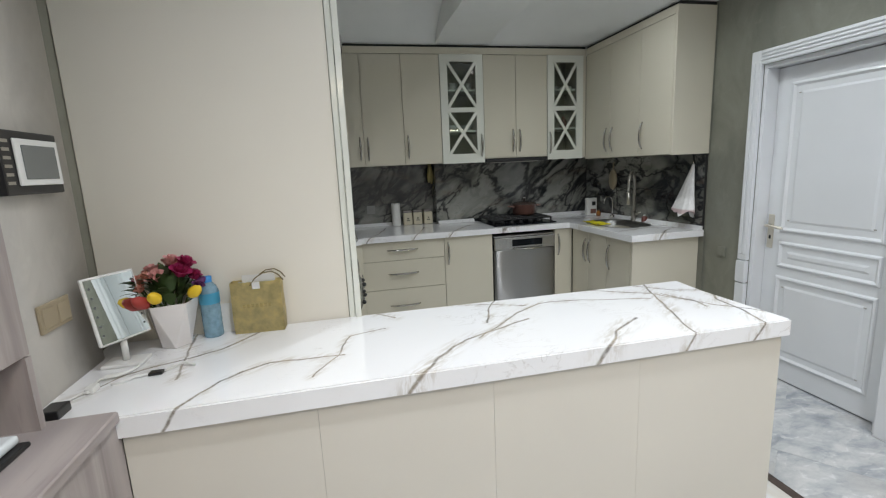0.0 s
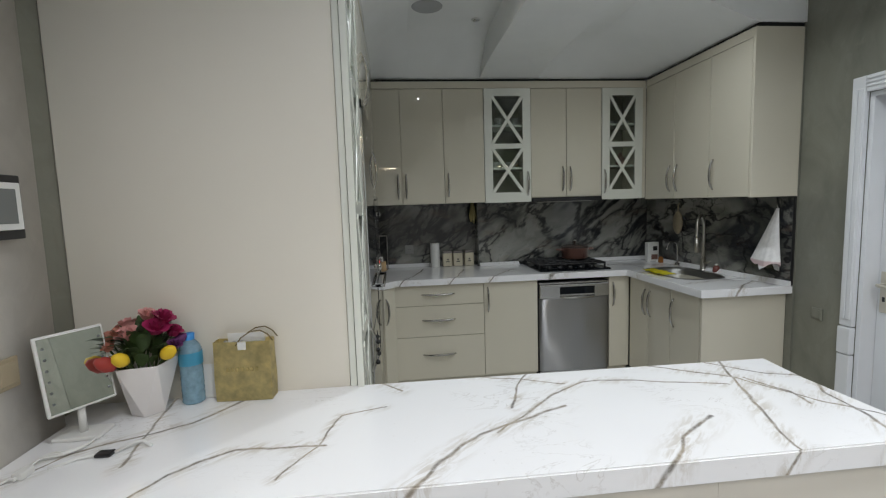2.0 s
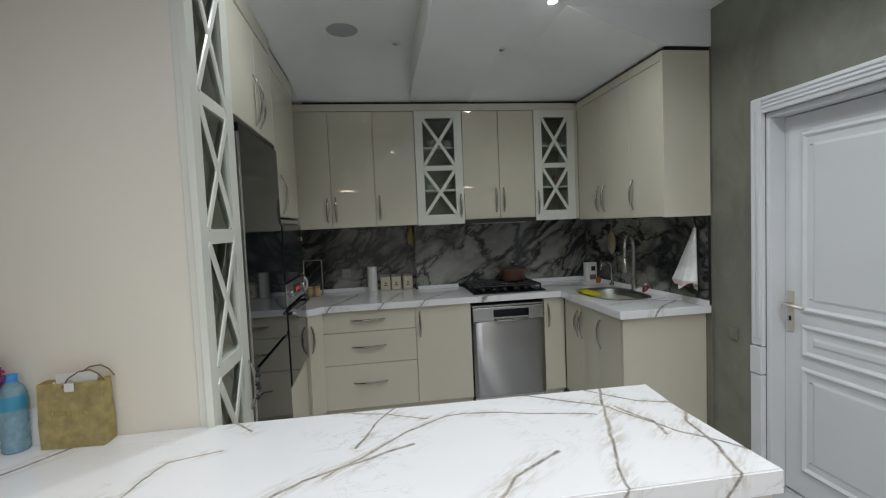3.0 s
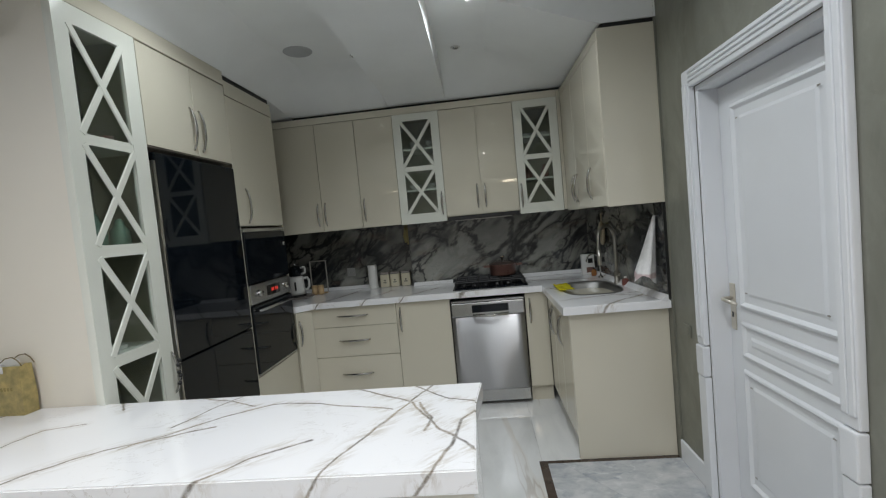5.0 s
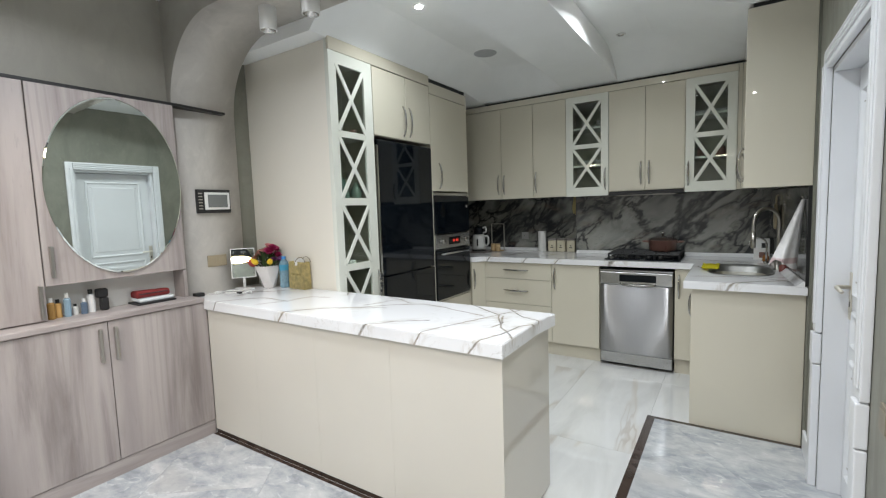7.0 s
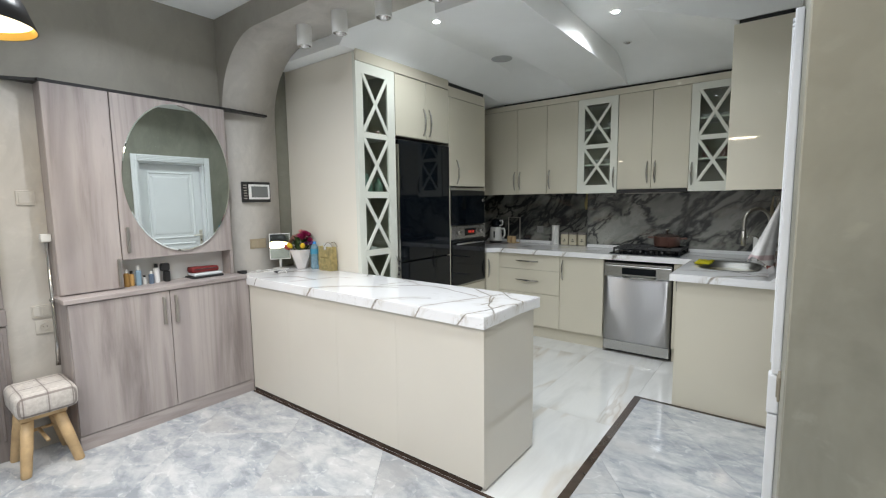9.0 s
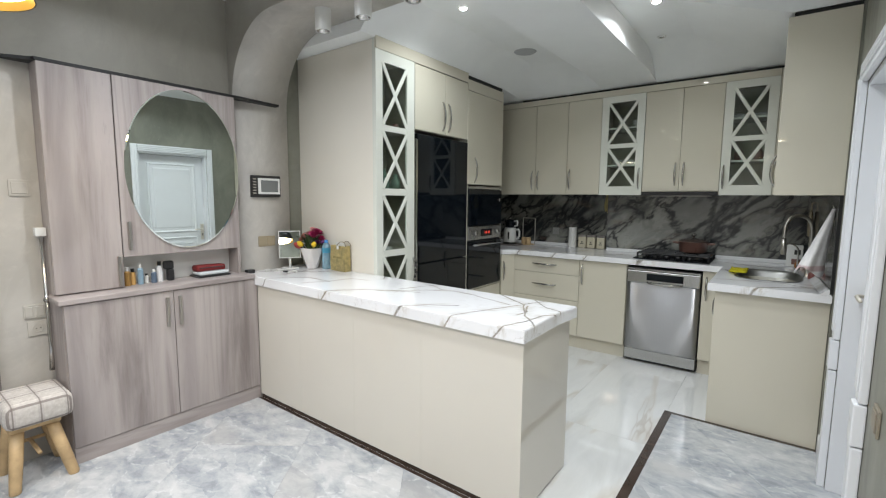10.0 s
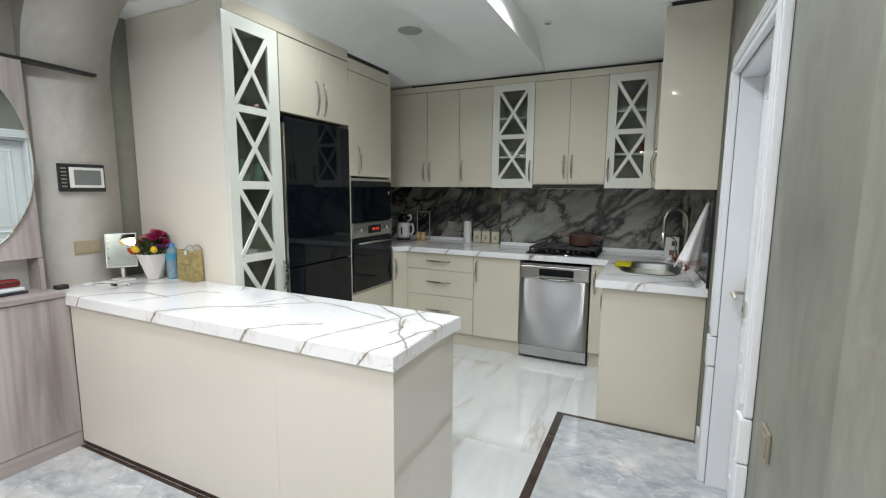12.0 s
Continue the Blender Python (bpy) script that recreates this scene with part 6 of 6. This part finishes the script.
for i in range(7):
    part("letter_bar", box(-0.056 + i * 0.017, -0.046 + i * 0.017, -0.0368, -0.0355, 0.115, 0.13), plain("dull_gold", (0.46, 0.36, 0.14), 0.4, 0.3) if i == 0 else bpy.data.materials["dull_gold"], bag, local=True)

PX, PY = -0.04, 2.182
fp = thing("flower_pot", (PX, PY, IT), "white faceted pot with artificial roses and tulips", "flower pot")


def facet_pot():
    """A pot with large triangular facets, wider at its rim."""
    bm = bmesh.new()
    n = 5
    low = [bm.verts.new((0.048 * math.cos(a), 0.048 * math.sin(a), 0.001)) for a in [math.tau * (i + 0.5) / n + 0.5 for i in range(n)]]
    top = [bm.verts.new((0.092 * math.cos(a), 0.092 * math.sin(a), 0.165)) for a in [math.tau * i / n + 0.5 for i in range(n)]]
    inn = [bm.verts.new((v.co.x * 0.9, v.co.y * 0.9, 0.163)) for v in top]
    bot = [bm.verts.new((v.co.x * 0.8, v.co.y * 0.8, 0.13)) for v in top]
    bm.faces.new(list(reversed(low)))
    for i in range(n):
        j = (i + 1) % n
        bm.faces.new((low[i], top[j], top[i]))
        bm.faces.new((low[i], low[j], top[j]))
        bm.faces.new((top[i], top[j], inn[j], inn[i]))
        bm.faces.new((inn[i], inn[j], bot[j], bot[i]))
    bm.faces.new(bot)
    bmesh.ops.recalc_face_normals(bm, faces=bm.faces[:])
    bmesh.ops.bevel(bm, geom=bm.edges[:], offset=0.0015, segments=1, affect="EDGES")
    return bm


part("pot", at(facet_pot(), PX, PY, IT), plain("white_ceramic", (0.74, 0.71, 0.70), 0.18, coat=0.4), fp)


def rose(seed, r):
    """A bloom of overlapping cupped petals."""
    rng = random.Random(seed)
    bm = bmesh.new()
    for ring, (count, tilt, k) in enumerate(((3, 8, 0.5), (4, 22, 0.75), (6, 45, 1.0))):
        for i in range(count):
            a = math.tau * (i + rng.random() * 0.4) / count + ring
            vs = []
            for u in range(4):
                row = []
                for v in range(4):
                    s, t = u / 3 - 0.5, v / 3
                    w = 1.1 * k * r * (0.4 + 0.9 * math.sin(math.pi * min(1, t * 0.75 + 0.12)))
                    p = Vector((s * w, r * k * (0.28 - 0.3 * abs(s)) , t * r * 1.25))
                    p = Matrix.Rotation(radians(-tilt * t), 3, "X") @ p
                    row.append(bm.verts.new(Matrix.Rotation(a, 3, "Z") @ p))
                vs.append(row)
            for u in range(3):
                for v in range(3):
                    bm.faces.new((vs[u][v], vs[u + 1][v], vs[u + 1][v + 1], vs[u][v + 1]))
    return bm


def tulip(r):
    return lathe([(0, 0), (r * 0.55, r * 0.2), (r * 0.86, r * 0.9), (r * 0.74, r * 1.7), (r * 0.3, r * 2.35), (0, r * 2.4)], 12)


def leaf_mesh(l, w):
    bm = bmesh.new()
    rows = []
    for i in range(6):
        t = i / 5
        k = w * math.sin(math.pi * min(1, t * 0.92 + 0.06))
        z = 0.25 * l * math.sin(t * 2.2)
        rows.append([bm.verts.new((-k, t * l, z + 0.15 * k)), bm.verts.new((0, t * l, z)), bm.verts.new((k, t * l, z + 0.15 * k))])
    for a, b in zip(rows, rows[1:]):
        for j in range(2):
            bm.faces.new((a[j], a[j + 1], b[j + 1], b[j]))
    return bm


PETAL = {n: plain(n + "_petal", c, 0.6) for n, c in (("magenta", (0.33, 0.015, 0.09)), ("pink", (0.72, 0.36, 0.34)), ("peach", (0.60, 0.27, 0.20)), ("yellow", (0.72, 0.48, 0.02)), ("red", (0.36, 0.04, 0.03)), ("purple", (0.10, 0.02, 0.10)))}
LEAF = plain("leaf_green", (0.05, 0.085, 0.025), 0.5, amount=0.3, scale=30)
BLOOMS = [("magenta", 0.045, -0.02, 0.285, 0.036), ("magenta", 0.07, 0.03, 0.26, 0.03), ("magenta", 0.03, 0.05, 0.30, 0.03), ("pink", -0.02, -0.03, 0.275, 0.032),
          ("pink", -0.05, 0.02, 0.29, 0.03), ("pink", 0.0, 0.03, 0.315, 0.026), ("peach", -0.085, -0.01, 0.26, 0.03), ("peach", -0.07, -0.045, 0.245, 0.024), ("pink", 0.015, 0.0, 0.325, 0.028), ("magenta", 0.055, 0.005, 0.31, 0.034), ("peach", -0.05, -0.03, 0.285, 0.022), ("purple", 0.095, -0.02, 0.235, 0.022)]
TULIPS = [("yellow", -0.085, -0.03, 0.20, 0.02), ("yellow", -0.01, -0.075, 0.205, 0.024), ("yellow", 0.075, -0.04, 0.205, 0.024), ("red", -0.045, -0.068, 0.19, 0.026), ("red", -0.07, -0.045, 0.185, 0.024), ("purple", 0.075, 0.03, 0.225, 0.018)]
rng = random.Random(5)
for i, (c, x, y, z, r) in enumerate(BLOOMS):
    bm = rose(i, r)
    bm.transform(Matrix.Translation((PX + x, PY + y, IT + z - 0.03)) @ Matrix.Rotation(radians(25), 4, Vector((-y, x, 0.001))))
    f = part("flower", bm, PETAL[c], fp, c + " rose bloom", True)
    part("stem", tube([(PX + x, PY + y, IT + z - 0.03), (PX + x * 0.5, PY + y * 0.5, IT + 0.135)], 0.003, 5), LEAF, f)
for c, x, y, z, r in TULIPS:
    bm = tulip(r)
    bm.transform(Matrix.Translation((PX + x, PY + y, IT + z - 0.02)) @ Matrix.Rotation(radians(55), 4, Vector((-y, x, 0.001))))
    f = part("flower", bm, PETAL[c], fp, c + " tulip bloom", True)
    part("stem", tube([(PX + x, PY + y, IT + z - 0.02), (PX + x * 0.5, PY + y * 0.5, IT + 0.135)], 0.003, 5), LEAF, f)
for i in range(52):
    a, el = rng.random() * math.tau, rng.uniform(5, 65)
    bm = leaf_mesh(rng.uniform(0.05, 0.085), rng.uniform(0.012, 0.02))
    bm.transform(Matrix.Translation((PX + 0.04 * math.cos(a), PY + 0.04 * math.sin(a), IT + rng.uniform(0.15, 0.23))) @ Matrix.Rotation(a - math.pi / 2, 4, "Z") @ Matrix.Rotation(radians(el), 4, "X"))
    part("leaf", bm, LEAF, fp, smooth=True)



def blue_plastic():
    m = Mat("blue_plastic", (0.45, 0.68, 0.82), 0.12, 0, 0.3)
    m.b.inputs["Transmission Weight"].default_value = 0.6
    m.b.inputs["IOR"].default_value = 1.15
    m.vary((0.45, 0.68, 0.82), 0.2, 40)
    return m.m


WX2, WY2 = 0.068, 2.238
wb = thing("water_bottle", (WX2, WY2, IT), "clear plastic water bottle with blue label and cap", "bottle")
prof = [(0, 0.001), (0.028, 0.001)]
for i in range(12):
    prof.append((0.031 - 0.0015 * (i % 2), 0.008 + i * 0.011))
prof += [(0.030, 0.145), (0.031, 0.195), (0.026, 0.215), (0.014, 0.235), (0.0125, 0.245), (0, 0.246)]
part("shell", at(lathe([(r * 1.12, z * 0.88) for r, z in prof], 28), WX2, WY2, IT), blue_plastic(), wb, "clear bluish plastic", True)
part("label", at(lathe([(0.0354, 0.128), (0.0354, 0.169)], 28), WX2, WY2, IT), plain("blue_label", (0.05, 0.27, 0.42), 0.4), wb, "blue paper label", True)
part("cap", at(lathe([(0.016, 0.208), (0.0165, 0.228), (0, 0.23)], 20), WX2, WY2, IT), plain("blue_cap", (0.03, 0.22, 0.55), 0.4), wb, smooth=True)
bm = box(-0.03, 0.03, -0.001, 0.001, 0, 0.11)
bm.transform(Matrix.Translation((0.11, 2.256, IT + 0.001)) @ Matrix.Rotation(radians(-8), 4, "X"))
single("paper_card", bm, PLASTIC, "white paper card leaning against the side panel", "card")

# vanity mirror, tilted back towards the pendant lamp
n = Vector((0.832, -0.52, 0.19)).normalized()
right = Vector((0, 0, 1)).cross(n).normalized()
up = n.cross(right)
VC = Vector((-0.150, 2.055, 1.095))
VM = Matrix(((right.x, n.x, up.x, VC.x), (right.y, n.y, up.y, VC.y), (right.z, n.z, up.z, VC.z), (0, 0, 0, 1)))
vm = thing("vanity_mirror", (VC.x, VC.y, IT), "white-framed rectangular table mirror, tilted, on a small stand", "mirror")
bm = box(-0.083, 0.083, -0.012, 0.0, -0.109, 0.109, 0.006, 2)
bm.transform(VM)
fm = part("frame", bm, PLASTIC, vm, "white frame")
bm = box(-0.076, 0.076, 0.0005, 0.002, -0.102, 0.102, 0.0005)
bm.transform(VM)
part("glass", bm, MIRROR, fm, "mirror glass")
for sx in (-0.066, 0.066):
    for i in range(6):
        bm = lathe([(0, 0), (0.004, 0), (0.003, 0.001), (0, 0.0012)], 10)
        bm.transform(VM @ Matrix.Translation((sx, 0.0021, -0.075 + i * 0.03)) @ Matrix.Rotation(radians(-90), 4, "X"))
        part("led", bm, SCREEN, fm)
foot = VC - up * 0.10 - n * 0.02
part("stem", tube([tuple(foot), (foot.x, foot.y, IT + 0.012)], 0.010, 10), PLASTIC, vm, smooth=True)
part("base", at(box(-0.06, 0.06, -0.04, 0.04, 0.0005, 0.012, 0.005, 2), foot.x, foot.y, IT), PLASTIC, vm)

sw = thing("wristwatch", (-0.02, 1.93, IT), "smart watch with white strap lying on the marble", "watch")
part("case", at(box(-0.02, 0.02, -0.014, 0.014, 0.0005, 0.010, 0.004, 2), -0.02, 1.93, IT), BLACK, sw, "black watch face")
part("strap", tube([(-0.04, 1.925, IT + 0.004), (-0.075, 1.915, IT + 0.006), (-0.10, 1.895, IT + 0.003), (-0.125, 1.885, IT + 0.003)], 0.0045, 6), PLASTIC, sw, smooth=True)
part("strap", tube([(0.0, 1.935, IT + 0.004), (0.03, 1.96, IT + 0.012), (0.055, 1.965, IT + 0.014), (0.08, 1.955, IT + 0.005)], 0.0045, 6), PLASTIC, sw, smooth=True)
cb = thing("charging_cable", (-0.15, 1.9, IT), "white charging cables coiled on the marble top", "cable")
for k in range(3):
    pts = [(-0.20 + 0.012 * k + 0.09 * s + 0.02 * math.sin(9 * s + k), 1.80 + 0.02 * k + 0.22 * s + 0.015 * math.sin(14 * s + 2 * k), IT + 0.004 + 0.006 * abs(math.sin(7 * s + k))) for s in [i / 20 for i in range(21)]]
    part("wire", tube(pts, 0.0028, 6), PLASTIC, cb, smooth=True)
part("plug", at(box(-0.012, 0.012, -0.02, 0.02, 0.0005, 0.018, 0.004, 2), -0.16, 1.86, IT), PLASTIC, cb)
single("black_adapter", at(box(-0.022, 0.022, -0.03, 0.03, 0.0005, 0.026, 0.004, 2), -0.185, 1.735, IT), BLACK, "small black plug adapter on the marble top", "adapter")

# ---------------- things in the niche ----------------
NZ = 0.918
BOTTLES = [(0.965, 0.018, 0.115, (0.30, 0.17, 0.05), "amber"), (1.0, 0.016, 0.10, (0.55, 0.33, 0.12), "tan"), (1.035, 0.017, 0.13, (0.22, 0.32, 0.40), "blue"), (1.075, 0.014, 0.06, (0.6, 0.6, 0.58), "white"), (1.11, 0.016, 0.085, (0.10, 0.14, 0.20), "dark blue"), (1.15, 0.020, 0.13, (0.70, 0.70, 0.70), "white")]
for i, (y, r, h, c, word) in enumerate(BOTTLES):
    x = -0.215 - 0.02 * (i % 2)
    b = thing("cosmetic_bottle", (x, y, NZ), "small " + word + " cosmetic bottle on the shoe cabinet", "bottle", "cosmetic bottles in the niche")
    part("body", at(lathe([(0, 0.0005), (r, 0.0005), (r, h * 0.72), (r * 0.5, h * 0.8), (0, h * 0.8)], 18), x, y, NZ), plain("bottle_" + word.replace(" ", "_") + str(i), c, 0.3), b, smooth=False)
    part("cap", at(lathe([(r * 0.55, h * 0.79), (r * 0.55, h), (0, h)], 14), x, y, NZ), BLACK if i % 2 else PLASTIC, b)
hb = thing("black_brush", (-0.22, 1.20, NZ), "black hair clipper standing in the niche", "hair clipper")
part("body", at(box(-0.02, 0.02, -0.018, 0.022, 0.0005, 0.075, 0.012, 3), -0.22, 1.205, NZ), BLACK, hb)
part("head", at(box(-0.022, 0.022, -0.03, 0.026, 0.0755, 0.13, 0.014, 3), -0.22, 1.20, NZ), BLACK, hb)
single("black_folder", at(box(-0.07, 0.07, -0.11, 0.11, 0.0005, 0.012, 0.004, 2), -0.212, 1.46, NZ), BLACK, "flat black folder on the shoe cabinet top", "folder")
pl = thing("packaged_towel", (-0.15, 1.5, NZ + 0.015), "folded white item in clear packaging on a folder", "package")
part("pack", at(box(-0.06, 0.06, -0.10, 0.10, 0.0, 0.022, 0.009, 3), -0.217, 1.465, NZ + 0.0128), plain("milky_plastic", (0.62, 0.66, 0.68), 0.2), pl, smooth=True)
bm = bmesh.new()
add_box(bm, -0.045, 0.045, -0.105, 0.09, 0.0, 0.04, 0.016, 3)
for v in bm.verts:
    v.co.z += 0.008 * noise.noise((v.co.x * 20, v.co.y * 18, 3)) * (v.co.z > 0.01)
rp = thing("red_pouch", (-0.16, 1.5, NZ + 0.038), "soft red fabric pouch with zip on a stack", "pouch")
part("pouch", at(bm, -0.235, 1.47, NZ + 0.0352), plain("red_fabric", (0.17, 0.013, 0.013), 0.75, grain=0.3), rp, smooth=True)
part("zip", tube([(-0.189, 1.38, NZ + 0.06), (-0.1885, 1.47, NZ + 0.061), (-0.189, 1.545, NZ + 0.06)], 0.003, 6), BLACK, rp)

# ---------------- floor pieces ----------------


def clip(poly, x0, x1, y0, y1):
    """A convex plan outline cut to a rectangle."""
    for axis, lim, sign in ((0, x0, 1), (0, x1, -1), (1, y0, 1), (1, y1, -1)):
        out = []
        for i, p in enumerate(poly):
            q = poly[(i + 1) % len(poly)]
            a, b = (p[axis] - lim) * sign, (q[axis] - lim) * sign
            if a >= 0:
                out.append(p)
            if (a >= 0) != (b >= 0):
                s = a / (a - b)
                out.append((p[0] + (q[0] - p[0]) * s, p[1] + (q[1] - p[1]) * s))
        poly = out
        if len(poly) < 3:
            return []
    return poly


def tile_floor(name, mat, angle, w, l, offset, areas, gap=0.0005, stagger=0.5):
    base = setting(name, box(areas[0][0], areas[0][1], areas[0][2], areas[0][3], -0.0119, -0.0105), GROUT)
    ca, sa = math.cos(radians(angle)), math.sin(radians(angle))
    for i in range(-12, 13):
        for j in range(-8, 9):
            u0, v0 = i * w + offset[0], j * l + offset[1] + (stagger * l if i % 2 else 0)
            corners = [(u0 + gap, v0 + gap), (u0 + w - gap, v0 + gap), (u0 + w - gap, v0 + l - gap), (u0 + gap, v0 + l - gap)]
            quad = [(u * ca - v * sa, u * sa + v * ca) for u, v in corners]
            bm = bmesh.new()
            for area in areas:
                poly = clip(quad, *area)
                if len(poly) < 3:
                    continue
                top = [bm.verts.new((x, y, 0.0)) for x, y in poly]
                low = [bm.verts.new((x, y, -0.010)) for x, y in poly]
                bm.faces.new(top)
                for k in range(len(poly)):
                    bm.faces.new((top[k], low[k], low[(k + 1) % len(poly)], top[(k + 1) % len(poly)]))
            if not bm.faces:
                bm.free()
                continue
            bmesh.ops.recalc_face_normals(bm, faces=bm.faces[:])
            part("tile", bm, mat, base)


tile_floor("floor_hall", HALL_TILE, 37, 0.62, 1.24, (0.265, 0.1), ((-0.3, 3.5, -3.05, 1.679), (2.432, 3.6, 1.679, 3.2835)))
tile_floor("floor_kitchen", KITCHEN_TILE, 0, 0.6, 1.2, (0.0, 0.35), ((-0.3, 2.383, 1.703, 4.79), (2.383, 3.4, 3.3155, 4.79)), stagger=0.0)
strip = setting("floor_border", box(-0.03, 2.432, 1.680, 1.7025, -0.0118, 0.0004), STRIP)
part("tile", box(2.3835, 2.4315, 1.7035, 2.55, -0.0118, 0.0004), STRIP, strip)
part("tile", box(2.3835, 2.4315, 2.552, 3.3145, -0.0118, 0.0004), STRIP, strip)
part("tile", box(2.4325, 3.2, 3.2845, 3.3145, -0.0118, 0.0004), STRIP, strip)
